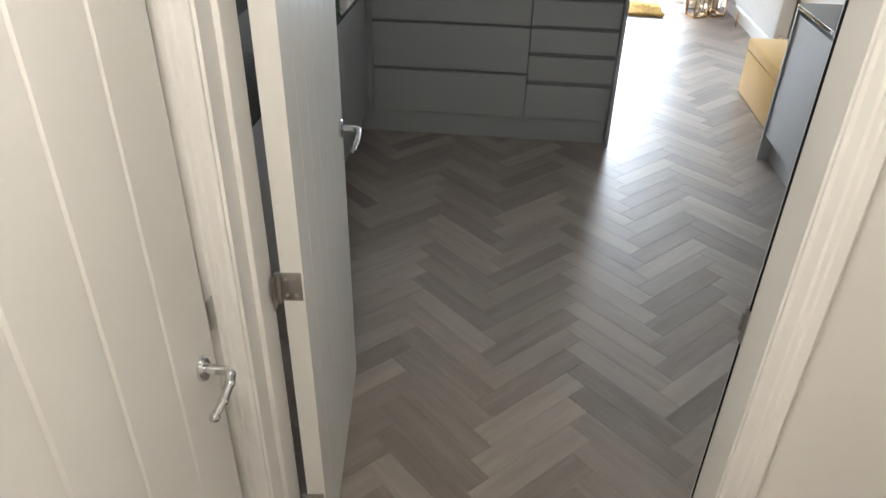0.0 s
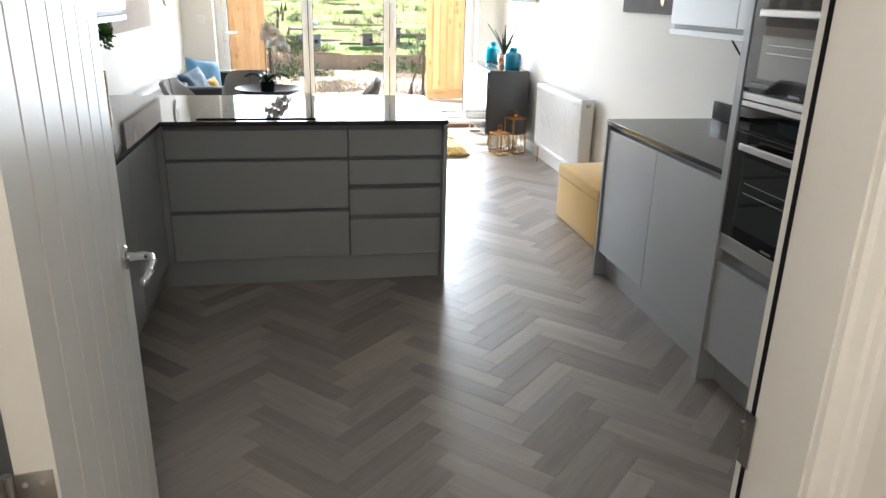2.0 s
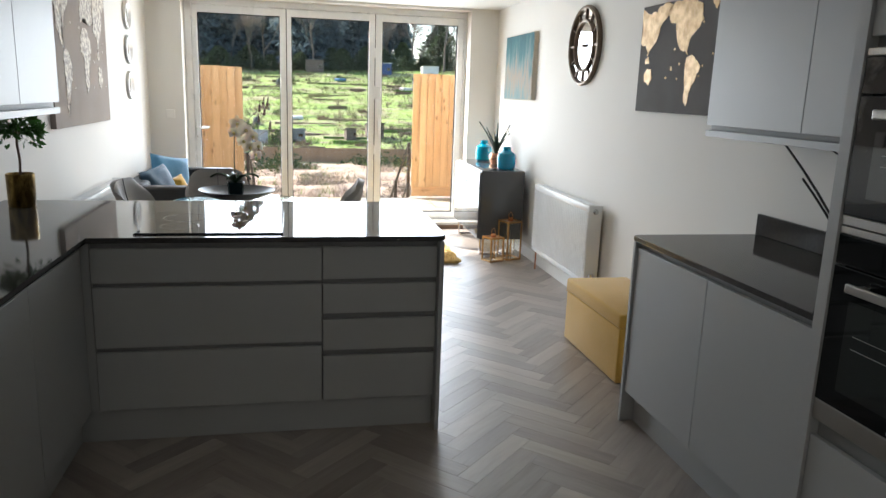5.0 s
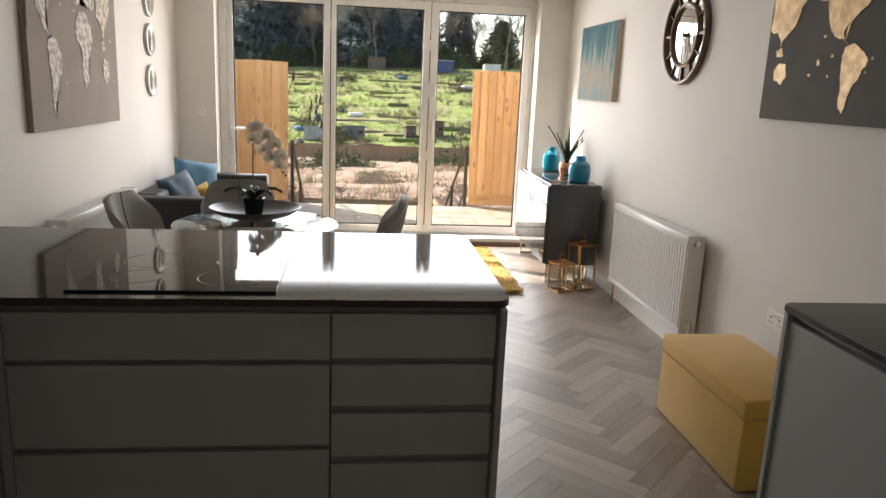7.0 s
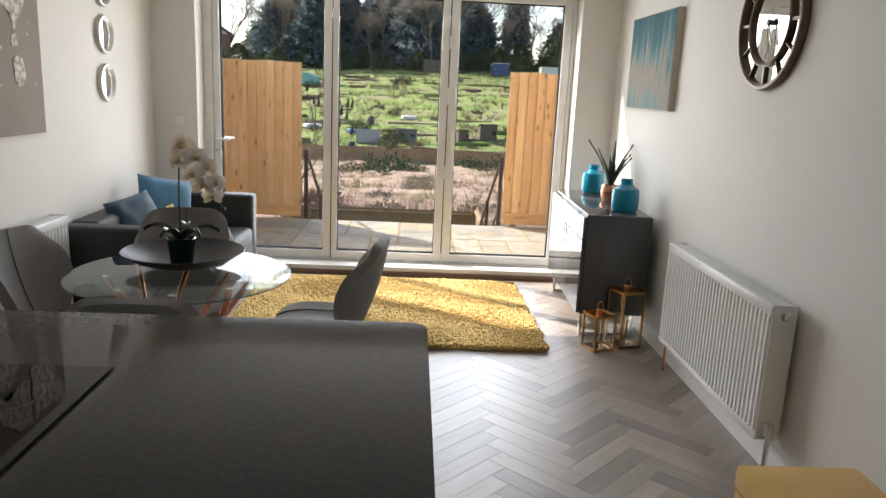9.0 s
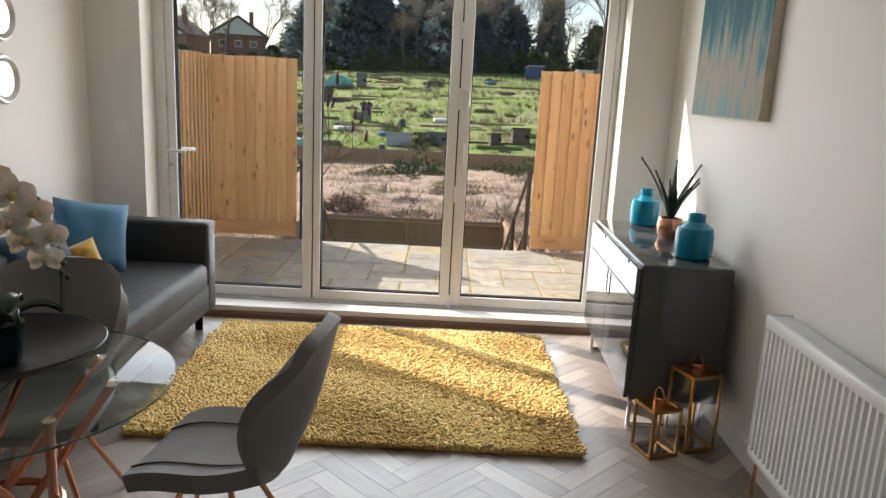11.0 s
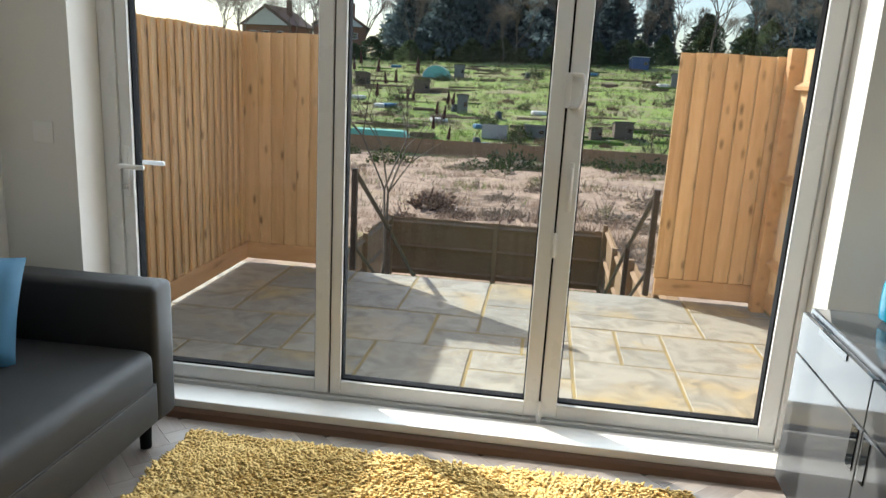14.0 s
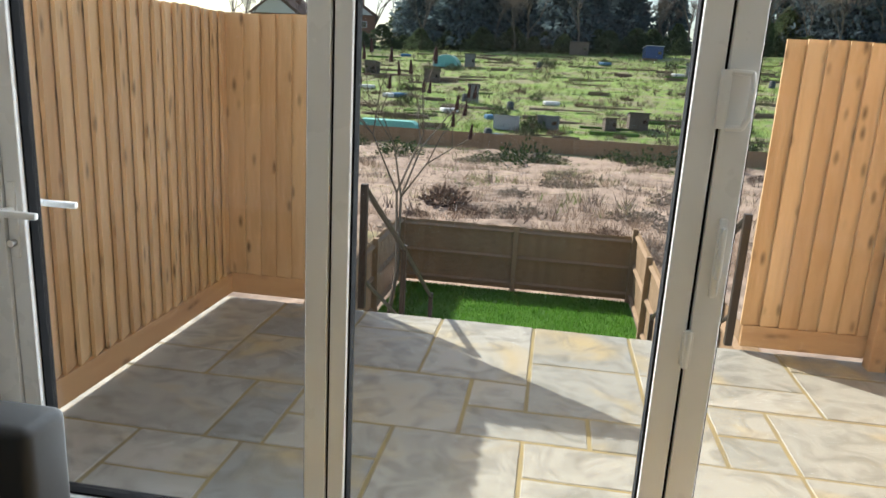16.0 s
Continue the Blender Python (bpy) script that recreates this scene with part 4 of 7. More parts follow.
for pos, col in ((0.0, (0.07, 0.15, 0.17)), (0.28, (0.17, 0.24, 0.23)), (0.42, (0.32, 0.24, 0.18)), (0.52, (0.17, 0.23, 0.22)), (0.64, (0.035, 0.13, 0.15)), (0.80, (0.02, 0.09, 0.11)), (0.95, (0.15, 0.23, 0.22))):
    e = rp.color_ramp.elements.new(pos)
    e.color = (*col, 1)
rp.color_ramp.elements[0].color, rp.color_ramp.elements[-1].color = (0.10, 0.20, 0.22, 1), (0.13, 0.26, 0.27, 1)
nt.links.new(mx.outputs[0], rp.inputs["Fac"])
nt.links.new(rp.outputs["Color"], pb.inputs["Base Color"])
pb.inputs["Roughness"].default_value, pb.inputs["Specular IOR Level"].default_value = 0.75, 0.25
art = thing("painting", pose(XR, 7.515, 1.77, 0, 0, -90), "teal and sand abstract canvas painting", "painting")
part("stretcher", Geo().box(-0.446, 0.446, -0.040, 0.0, -0.306, 0.306, 0.003), CANVAS_SIDE, art, "pale canvas edges")
part("picture", Geo().box(-0.441, 0.441, -0.043, -0.0405, -0.301, 0.301), ART, art, "streaked teal paint")

MIRROR = mat("mirror_silver", (0.86, 0.86, 0.86), 0.02, 1.0, scale=3, rvar=0.01)
SILVERF = mat("silver_frame", (0.55, 0.53, 0.50), 0.35, 0.7, scale=20)
mir = thing("round_mirror", pose(XL, 7.59, 1.474, 0, 90, 0), "small round mirror in a white dished frame", "mirror", "round wall mirrors")
part("frame", Geo().lathe([(0.122, 0.0), (0.124, 0.012), (0.117, 0.026), (0.107, 0.028), (0.090, 0.016), (0.086, 0.012), (0.086, 0.0)], 48), SILVERF, mir, smooth=True)
part("glass", Geo().lathe([(0.086, 0.013), (0, 0.014)], 48), MIRROR, mir, "mirror glass", True)
for z in (1.779, 2.072):
    copy_thing(mir, pose(XL, 7.59, z, 0, 90, 0))

BRONZE = mat("dark_bronze_frame", (0.10, 0.07, 0.05), 0.4, 0.8, scale=18, col2=(0.2, 0.15, 0.11))
clock = thing("wall_clock", pose(XR, 5.93, 1.888, 0, -90, 0), "large round mirrored wall clock in a bronze frame", "clock")
part("outer_ring", Geo().lathe([(0.291, 0.0), (0.296, 0.018), (0.288, 0.036), (0.276, 0.038), (0.268, 0.030), (0.268, 0.0)], 64), BRONZE, clock, smooth=True)
part("inner_ring", Geo().lathe([(0.192, 0.012), (0.192, 0.030), (0.184, 0.034), (0.176, 0.030), (0.176, 0.012)], 64), BRONZE, clock, smooth=True)
part("mirror_face", Geo().lathe([(0.268, 0.014), (0.0, 0.0141)], 64), MIRROR, clock, "mirrored face", True)
for k in range(12):
    a = k * 30
    w = 0.003 if k % 3 else 0.007
    part("hour_bar", Geo().box(0.192, 0.268, -w, w, 0.0145, 0.026, 0.001, m=pose(0, 0, 0, 0, 0, a)), BRONZE, clock)
part("hour_hand", Geo().box(-0.02, 0.11, -0.005, 0.005, 0.028, 0.031, m=pose(0, 0, 0, 0, 0, 205)), BRONZE, clock)
part("minute_hand", Geo().box(-0.03, 0.165, -0.004, 0.004, 0.032, 0.035, m=pose(0, 0, 0, 0, 0, 182)), BRONZE, clock)
part("hub", Geo().lathe([(0.012, 0.014), (0.012, 0.037), (0, 0.038)], 20), BRONZE, clock, smooth=True)

# ---- dining corner ----
GREYF = mat("grey_woven_upholstery", (0.235, 0.22, 0.208), 0.75, scale=9, col2=(0.19, 0.178, 0.168), bump=0.3, bscale=500, sheen=0.2)
PIPING = mat("dark_piping", (0.05, 0.05, 0.05), 0.7, scale=20)


def dining_chair(label, m):
    """Faces +y; the origin on the floor below the seat's middle."""
    c = thing("dining_chair", m, label, "chair", "chairs round the glass table")

    def seat(u, v):
        x, y = (u - 0.5), (v - 0.5)
        w = 0.43 * (1 - 0.22 * max(0.0, -y * 2) ** 2) * (1 - 0.08 * max(0.0, y * 2) ** 4)
        k = abs(x * 2)
        return Vector((x * w, y * 0.42 * (1 - 0.10 * k ** 3), 0.45 + 0.030 * k ** 2.2 - 0.035 * max(0.0, y * 2) ** 3 + 0.02 * max(0, -y * 2) ** 2))

    def back(u, v):
        x = u - 0.5
        prof = 0.25 + 0.20 * math.sin(min(1.0, v / 0.70) * math.pi / 2) - 0.045 * max(0.0, (v - 0.70) / 0.30) ** 1.6
        k = abs(x * 2)
        z = 0.44 + 0.425 * v - 0.055 * k ** 6 * max(0.0, (v - 0.5) / 0.5) ** 2
        y = -0.185 - 0.125 * v + 0.11 * k ** 2 * math.sin(0.3 + v * math.pi * 0.85) - 0.02 * math.sin(v * math.pi)
        return Vector((x * prof, y, z))
    part("seat", Geo().shell(seat, 16, 16, 0.05), GREYF, c, smooth=True)
    part("backrest", Geo().shell(back, 16, 20, 0.042), GREYF, c, smooth=True)
    for s in (-1, 1):
        part("piping", Geo().tube([seat(0.5 + s * 0.30, k / 8) + Vector((0, 0, 0.004)) for k in range(9)], 0.003, 6), PIPING, c, "dark piped seam")
    part("back_seam", Geo().tube([back(0.5, k / 8) + Vector((0, 0.003, 0)) for k in range(1, 9)], 0.0022, 6), PIPING, c)
    part("hub", Geo().lathe([(0.075, 0.40), (0.075, 0.415), (0.03, 0.42), (0.0, 0.42)], 20), COPPER, c, smooth=True)
    for sx in (-1, 1):
        for sy in (-1, 1):
            part("leg", Geo().rod((sx * 0.05, sy * 0.05, 0.412), (sx * 0.215, sy * 0.205, 0.0), 0.010, 0.008, n=12), COPPER, c, "slim rose gold leg", True)
    return c


dining_chair("grey upholstered dining chair with rose gold legs, turned from the rug", pose(0.10, 5.90, 0, 0, 0, 84))
dining_chair("grey upholstered dining chair with its back to the sofa", pose(-0.59, 6.17, 0, 0, 0, 190))
dining_chair("grey upholstered dining chair in front of the radiator", pose(-0.88, 5.72, 0, 0, 0, -98))
dining_chair("grey upholstered dining chair with its back to the peninsula", pose(-0.33, 5.14, 0, 0, 0, 4))

tb = thing("dining_table", (-0.426, 5.69, 0), "round glass dining table on crossed rose gold rods", "table")
top = part("tabletop", Geo().lathe([(0, 0.708), (0.449, 0.708), (0.457, 0.712), (0.457, 0.716), (0.450, 0.720), (0, 0.720)], 72), TABLEGL, tb, "clear round glass top", True)
top.visible_shadow = False
part("glass_rim", Geo().lathe([(0.4572, 0.7115), (0.4586, 0.7120), (0.4586, 0.7160), (0.4572, 0.7165)], 72), mat("green_glass_edge", (0.05, 0.12, 0.11), 0.1, scale=5), tb, "dark green polished glass edge")
for k in range(8):
    a = radians(k * 45 + 10)
    b = a + radians(128)
    p0 = Vector((0.30 * math.cos(a), 0.30 * math.sin(a), 0.706))
    p1 = Vector((0.27 * math.cos(b), 0.27 * math.sin(b), 0.0))
    part("leg", Geo().rod(p1, p0, 0.013, n=12), COPPER, tb, "rose gold rod", True)
    part("pad", Geo().rod(p0, p0 + Vector((0, 0, 0.002)), 0.016, n=12), GLOSSW, tb)
part("collar", Geo().lathe([(0.148, 0.33), (0.156, 0.335), (0.156, 0.352), (0.148, 0.357)], 40), COPPER, tb, "rose gold ring", True)

BOWLM = mat("black_lacquer", (0.012, 0.012, 0.014), 0.34, scale=8, rvar=0.05, spec=0.25)
bowl = thing("bowl", (-0.445, 5.79, 0.7205), "wide shallow black bowl on the glass table", "bowl")
part("body", Geo().lathe([(0, 0.0), (0.08, 0.0), (0.11, 0.008), (0.20, 0.036), (0.260, 0.074), (0.257, 0.077), (0.195, 0.043), (0.105, 0.016), (0, 0.012)], 56), BOWLM, bowl, smooth=True)
orch = thing("orchid", (-0.455, 5.79, 0.7335), "white orchid in a dark pot standing in the bowl", "orchid")
part("pot", Geo().lathe([(0, 0.002), (0.048, 0.002), (0.058, 0.10), (0.062, 0.115), (0.056, 0.117), (0.052, 0.10), (0, 0.10)], 32), mat("dark_glazed_pot", (0.015, 0.03, 0.032), 0.15, scale=6), orch, smooth=True)
part("moss", Geo().lathe([(0.052, 0.10), (0.02, 0.112), (0, 0.110)], 16), SOIL, orch)
stem = [(0, 0, 0.10), (-0.004, 0.0, 0.28), (0.0, 0.0, 0.42), (0.025, 0.005, 0.49), (0.075, 0.01, 0.50), (0.125, 0.02, 0.46), (0.155, 0.025, 0.38), (0.17, 0.03, 0.30)]
part("stem", Geo().tube([Vector(p) for p in stem], 0.004, 8), mat("dark_stem", (0.05, 0.055, 0.025), 0.5), orch)
ORCHL = mat("dark_orchid_leaf", (0.02, 0.05, 0.018), 0.3, scale=12)
for k, (a, ln) in enumerate(((15, 0.15), (95, 0.12), (170, 0.16), (250, 0.12), (320, 0.13))):
    def lf_(u, v, a=radians(a), ln=ln):
        w = max(0.006, 0.048 * math.sin(min(0.97, 0.12 + v) * math.pi) ** 0.6)
        r0 = 0.012 + v * ln
        z = 0.112 + 0.065 * math.sin(v * 2.3) - 0.02 * v + 0.012 * (abs(u - 0.5) * 2) ** 2
        return Vector((r0 * math.cos(a) - (u - 0.5) * w * math.sin(a), r0 * math.sin(a) + (u - 0.5) * w * math.cos(a), z))
    part("leaf", Geo().shell(lf_, 4, 10, 0.003), ORCHL, orch, smooth=True)
PETAL = mat("white_petal", (0.80, 0.76, 0.70), 0.55, scale=30, col2=(0.74, 0.66, 0.58), sub=0.15)


def flower(p, yaw, pitch, s, k):
    fl = Geo()
    for ang_, wdt, ln in ((90, 0.7, 1.0), (215, 0.65, 0.95), (325, 0.65, 0.95), (165, 1.15, 1.0), (15, 1.15, 1.0)):
        t_ = radians(ang_)
        def f(u, v, t_=t_, wdt=wdt, ln=ln):
            w = wdt * s * 0.55 * math.sin(min(0.95, 0.08 + 0.92 * v) * math.pi) ** 0.55
            rr = ln * s * 0.62 * (0.06 + 0.94 * v)
            y = -0.10 * s * math.sin(v * 2.6) + 0.12 * s * v * v
            return Vector((rr * math.cos(t_) - (u - 0.5) * w * math.sin(t_), y, rr * math.sin(t_) + (u - 0.5) * w * math.cos(t_)))
        fl.shell(f, 4, 6, 0.0012)
    m = pose(*p, pitch, 0, yaw)
    bmesh.ops.transform(fl.bm, matrix=m, verts=fl.bm.verts[:])
    ob = part("flower", fl, PETAL, orch, "white five-petalled flower", True)
    g = Geo()
    bmesh.ops.create_icosphere(g.bm, subdivisions=2, radius=0.14 * s, matrix=m @ pose(0, -0.12 * s, -0.05 * s))
    part("lip", g, mat("pale_yellow_lip", (0.62, 0.52, 0.24), 0.5), ob, smooth=True)


for k, (p, yaw, pit, s) in enumerate((((0.02, -0.02, 0.52), 20, 5, 0.085), ((0.005, -0.025, 0.455), -25, -5, 0.085), ((0.075, -0.015, 0.475), 30, -8, 0.09), ((0.065, -0.02, 0.40), 0, -5, 0.085),
                                      ((0.12, -0.01, 0.43), 35, -10, 0.085), ((0.105, -0.015, 0.355), 10, -14, 0.09), ((0.155, 0.0, 0.365), 40, -12, 0.08), ((0.14, 0.0, 0.305), 15, -18, 0.075))):
    flower(p, yaw, pit, s, k)
for k, p in enumerate(((0.172, 0.03, 0.285), (0.165, 0.028, 0.262), (0.178, 0.035, 0.245))):
    g = Geo()
    bmesh.ops.create_icosphere(g.bm, subdivisions=2, radius=0.008, matrix=Matrix.Translation(p))
    part("bud", g, LEAFM, orch, "green bud", True)

# ---- sofa ----
SOFAF = mat("charcoal_sofa_fabric", (0.022, 0.022, 0.023), 0.55, scale=7, col2=(0.016, 0.016, 0.017), bump=0.3, bscale=520, sheen=0.04)
SX0, SX1, SY0, SY1 = XL + 0.03, -0.665, 6.74, 8.30
sofa = thing("sofa", ((SX0 + SX1) / 2, (SY0 + SY1) / 2, 0), "compact charcoal fabric two-seat sofa against the wall", "sofa")
cx, cy = (SX0 + SX1) / 2, (SY0 + SY1) / 2
B = lambda a, b, c, d, e, f: (a - cx, b - cx, c - cy, d - cy, e, f)
part("base", Geo().box(*B(SX0 + 0.02, SX1 + 0.002, SY0 + 0.14, SY1 - 0.14, 0.13, 0.30), 0.02, 3), SOFAF, sofa, smooth=True)
part("arm", Geo().box(*B(SX0, SX1, SY0, SY0 + 0.145, 0.12, 0.68), 0.028, 4), SOFAF, sofa, smooth=True)
part("arm", Geo().box(*B(SX0, SX1, SY1 - 0.145, SY1, 0.12, 0.68), 0.028, 4), SOFAF, sofa, smooth=True)
part("backrest", Geo().box(*B(SX0, SX0 + 0.19, SY0 + 0.14, SY1 - 0.14, 0.14, 0.685), 0.035, 4), SOFAF, sofa, smooth=True)
sg = Geo().box(*B(SX0 + 0.17, SX1 + 0.004, SY0 + 0.15, SY1 - 0.15, 0.26, 0.435), 0.045, 5)
for v in sg.bm.verts:
    if v.co.z > 0.40:
        v.co.z += 0.016 * (1 - (v.co.y / 0.65) ** 2) + 0.006 * noise.noise(v.co * 3)
part("seat_cushion", sg, SOFAF, sofa, smooth=True)
part("front_seam", Geo().tube([(SX1 + 0.005 - cx, -0.62, 0.30), (SX1 + 0.005 - cx, 0.62, 0.30)], 0.0025, 6), PIPING, sofa)
for sx in (SX0 + 0.09 - cx, SX1 - 0.075 - cx):
    for sy in (SY0 + 0.08 - cy, SY1 - 0.12 - cy):
        part("foot", Geo().rod((sx, sy, 0.0), (sx, sy, 0.135), 0.022, 0.026, 16), GASKET, sofa, "round black foot", True)
BLUEV = mat("teal_blue_velvet", (0.045, 0.20, 0.34), 0.6, scale=6, col2=(0.025, 0.12, 0.22), bump=0.25, bscale=420, sheen=0.25)
NAVYV = mat("dark_blue_velvet", (0.02, 0.07, 0.12), 0.6, scale=6, col2=(0.012, 0.04, 0.08), bump=0.25, bscale=420, sheen=0.15)
YELV = mat("yellow_velvet", (0.62, 0.37, 0.03), 0.6, scale=6, col2=(0.46, 0.25, 0.015), bump=0.25, bscale=420, sheen=0.4)
single("cushion", pillow_mesh(0.40, 0.40, 0.15), BLUEV, "plump teal blue velvet cushion on the sofa", "cushion", True, "sofa cushions", pose(-1.21, 7.83, 0.640, -20, 10, 40))
single("cushion", pillow_mesh(0.37, 0.37, 0.14), NAVYV, "dark blue velvet cushion leaning on the sofa back", "cushion", True, "sofa cushions", pose(-1.22, 7.32, 0.60, -22, -8, 66))
ycu = thing("cushion", pose(-1.125, 7.48, 0.545, -24, -16, 44), "small yellow buttoned cushion on the sofa", "cushion", "sofa cushions")
pg = pillow_mesh(0.29, 0.24, 0.12, 20)
for v in pg.bm.verts:
    d = math.hypot(v.co.x / 0.05, v.co.z / 0.05)
    v.co.y *= 1 - 0.75 * math.exp(-d * d)
    v.co.y += 0.004 * math.sin(math.atan2(v.co.z, v.co.x) * 9) * math.exp(-(d - 1.4) ** 2)
part("cover", pg, YELV, ycu, smooth=True)
part("button", Geo().lathe([(0.012, 0.0), (0.010, 0.006), (0, 0.008)], 16, pose(0, -0.02, 0, 90, 0, 0)), YELV, ycu, smooth=True)

# ---- shag rug ----
RX0, RX1, RY0, RY1 = -0.605, 1.40, 6.775, 8.30
SHAG = mat("yellow_shag_yarn", (0.82, 0.59, 0.23), 0.95, scale=26, col2=(0.70, 0.46, 0.145), var=0.7, bscale=140)
rug = thing("rug", ((RX0 + RX1) / 2, (RY0 + RY1) / 2, 0.001), "thick yellow shag rug on the plank floor", "rug")
part("backing", Geo().box(-(RX1 - RX0) / 2 + 0.01, (RX1 - RX0) / 2 - 0.01, -(RY1 - RY0) / 2 + 0.01, (RY1 - RY0) / 2 - 0.01, 0.0, 0.012, 0.003), SHAG, rug)
rg = np.random.RandomState(4)
NT = 52000
px, py = rg.uniform(-(RX1 - RX0) / 2, (RX1 - RX0) / 2, NT), rg.uniform(-(RY1 - RY0) / 2, (RY1 - RY0) / 2, NT)
px += 0.01 * np.sin(py * 23) * (np.abs(px) > 0.97)
ang_ = rg.uniform(0, 2 * np.pi, NT) * 0.55 + 3.2 * np.sin(px * 2.3 + 1.7 * np.sin(py * 3.1)) + 2.4 * np.cos(py * 2.9 + px)
hgt, lean, wd = rg.uniform(0.015, 0.031, NT), rg.uniform(0.012, 0.036, NT), rg.uniform(0.0044, 0.0080, NT)
base_z = 0.010
ca, sa = np.cos(ang_), np.sin(ang_)
P = np.zeros((NT, 7, 3))
for k, (f, hz, ww) in enumerate(((0.0, 0.0, 1.0), (0.45, 0.8, 1.1))):
    cxn, cyn, zz = px + ca * lean * f, py + sa * lean * f, base_z + hgt * hz
    P[:, k * 3 + 0] = np.stack([cxn + ca * wd * ww, cyn + sa * wd * ww, zz], 1)
    P[:, k * 3 + 1] = np.stack([cxn - ca * wd * 0.5 - sa * wd * ww, cyn - sa * wd * 0.5 + ca * wd * ww, zz], 1)
    P[:, k * 3 + 2] = np.stack([cxn - ca * wd * 0.5 + sa * wd * ww, cyn - sa * wd * 0.5 - ca * wd * ww, zz], 1)
P[:, 6] = np.stack([px + ca * lean, py + sa * lean, base_z + hgt * 0.86], 1)
idx = np.arange(NT)[:, None, None] * 7
tri = np.array([(0, 1, 4), (0, 4, 3), (1, 2, 5), (1, 5, 4), (2, 0, 3), (2, 3, 5), (3, 4, 6), (4, 5, 6), (5, 3, 6)])[None]
pile = raw_mesh("pile", P.reshape(-1, 3).tolist(), (idx + tri).reshape(-1, 3).tolist(), SHAG, True)
part("pile", pile, SHAG, rug, "long curled yarn pile", kind="stuff")

# ---- sideboard with vases ----
GLOSSG = mat("high_gloss_grey", (0.085, 0.088, 0.09), 0.05, scale=3, col2=(0.078, 0.08, 0.083), rvar=0.02, spec=0.3)
BX0, BX1, BY0, BY1, BZ0, BZ1 = 1.637, 2.072, 7.045, 8.225, 0.165, 0.812
sb = thing("sideboard", pose((BX0 + BX1) / 2, (BY0 + BY1) / 2, 0, 0, 0, -1.5), "high gloss grey sideboard on chrome runners", "sideboard")
cx, cy = (BX0 + BX1) / 2, (BY0 + BY1) / 2
part("carcass", Geo().box(*B(BX0 + 0.022, BX1, BY0, BY1, BZ0, BZ1), 0.012, 4), GLOSSG, sb, smooth=True)
third = (BY1 - BY0) / 2
for k in range(2):
    y0 = BY0 + k * third
    dr = part("drawer", Geo().box(*B(BX0, BX0 + 0.02, y0 + 0.003, y0 + third - 0.003, 0.655, 0.795), 0.002), GLOSSG, sb, "glossy drawer front")
    part("grip", Geo().box(*B(BX0 - 0.004, BX0 + 0.002, y0 + third * 0.30, y0 + third * 0.70, 0.776, 0.796)), BLACKGL, dr, "dark finger grip")
    dd = part("door", Geo().box(*B(BX0, BX0 + 0.02, y0 + 0.003, y0 + third - 0.003, 0.175, 0.648), 0.002), GLOSSG, sb, "glossy door")
    part("grip", Geo().box(*B(BX0 - 0.004, BX0 + 0.002, y0 + (third - 0.06 if k == 0 else 0.02), y0 + (third - 0.02 if k == 0 else 0.06), 0.52, 0.64)), BLACKGL, dd, "dark finger grip")
for y in (BY0 + 0.07, BY1 - 0.07):
    part("leg", Geo().tube([(BX0 + 0.05 - cx, y - cy, 0.17), (BX0 + 0.05 - cx, y - cy, 0.012), (BX1 - 0.05 - cx, y - cy, 0.012), (BX1 - 0.05 - cx, y - cy, 0.17)], 0.011, 10), CHROME, sb, "bent chrome runner leg", True)
VASE, nt, pv = node_mat("turquoise_glass")
pv.inputs["Base Color"].default_value = (0.0, 0.30, 0.46, 1)
pv.inputs["Roughness"].default_value = 0.08
pv.inputs["Transmission Weight"].default_value = 0.35
pv.inputs["Subsurface Weight"].default_value = 0.3
pv.inputs["Subsurface Radius"].default_value = (0.01, 0.03, 0.05)
vprof = [(0, 0.0), (0.070, 0.0), (0.084, 0.012), (0.088, 0.05), (0.088, 0.115), (0.080, 0.148), (0.052, 0.166), (0.041, 0.176), (0.039, 0.210), (0.034, 0.211), (0.033, 0.178), (0.045, 0.162), (0.074, 0.142), (0.082, 0.112), (0.082, 0.05), (0.076, 0.016), (0, 0.008)]
va = thing("vase", (1.93, 7.255, BZ1), "squat turquoise glass bottle vase on the sideboard", "vase", "turquoise vases")
part("glass", Geo().lathe(vprof, 48), VASE, va, smooth=True)
part("neck_ring", Geo().lathe([(0.0395, 0.196), (0.041, 0.199), (0.0395, 0.202)], 40), VASE, va, smooth=True)
copy_thing(va, pose(1.93, 8.115, BZ1))
al = thing("potted_plant", (1.965, 7.755, BZ1), "spiky aloe in a copper pot on the sideboard", "plant")
part("pot", Geo().lathe([(0, 0), (0.05, 0), (0.062, 0.02), (0.068, 0.06), (0.062, 0.105), (0.060, 0.108), (0.056, 0.104), (0.06, 0.06), (0, 0.05)], 36), COPPER, al, "rounded copper pot", True)
part("soil", Geo().lathe([(0.056, 0.088), (0, 0.092)], 16), SOIL, al)
ALOE = mat("dark_aloe_leaf", (0.022, 0.045, 0.028), 0.45, scale=14, col2=(0.012, 0.028, 0.018))
rnd = random.Random(11)
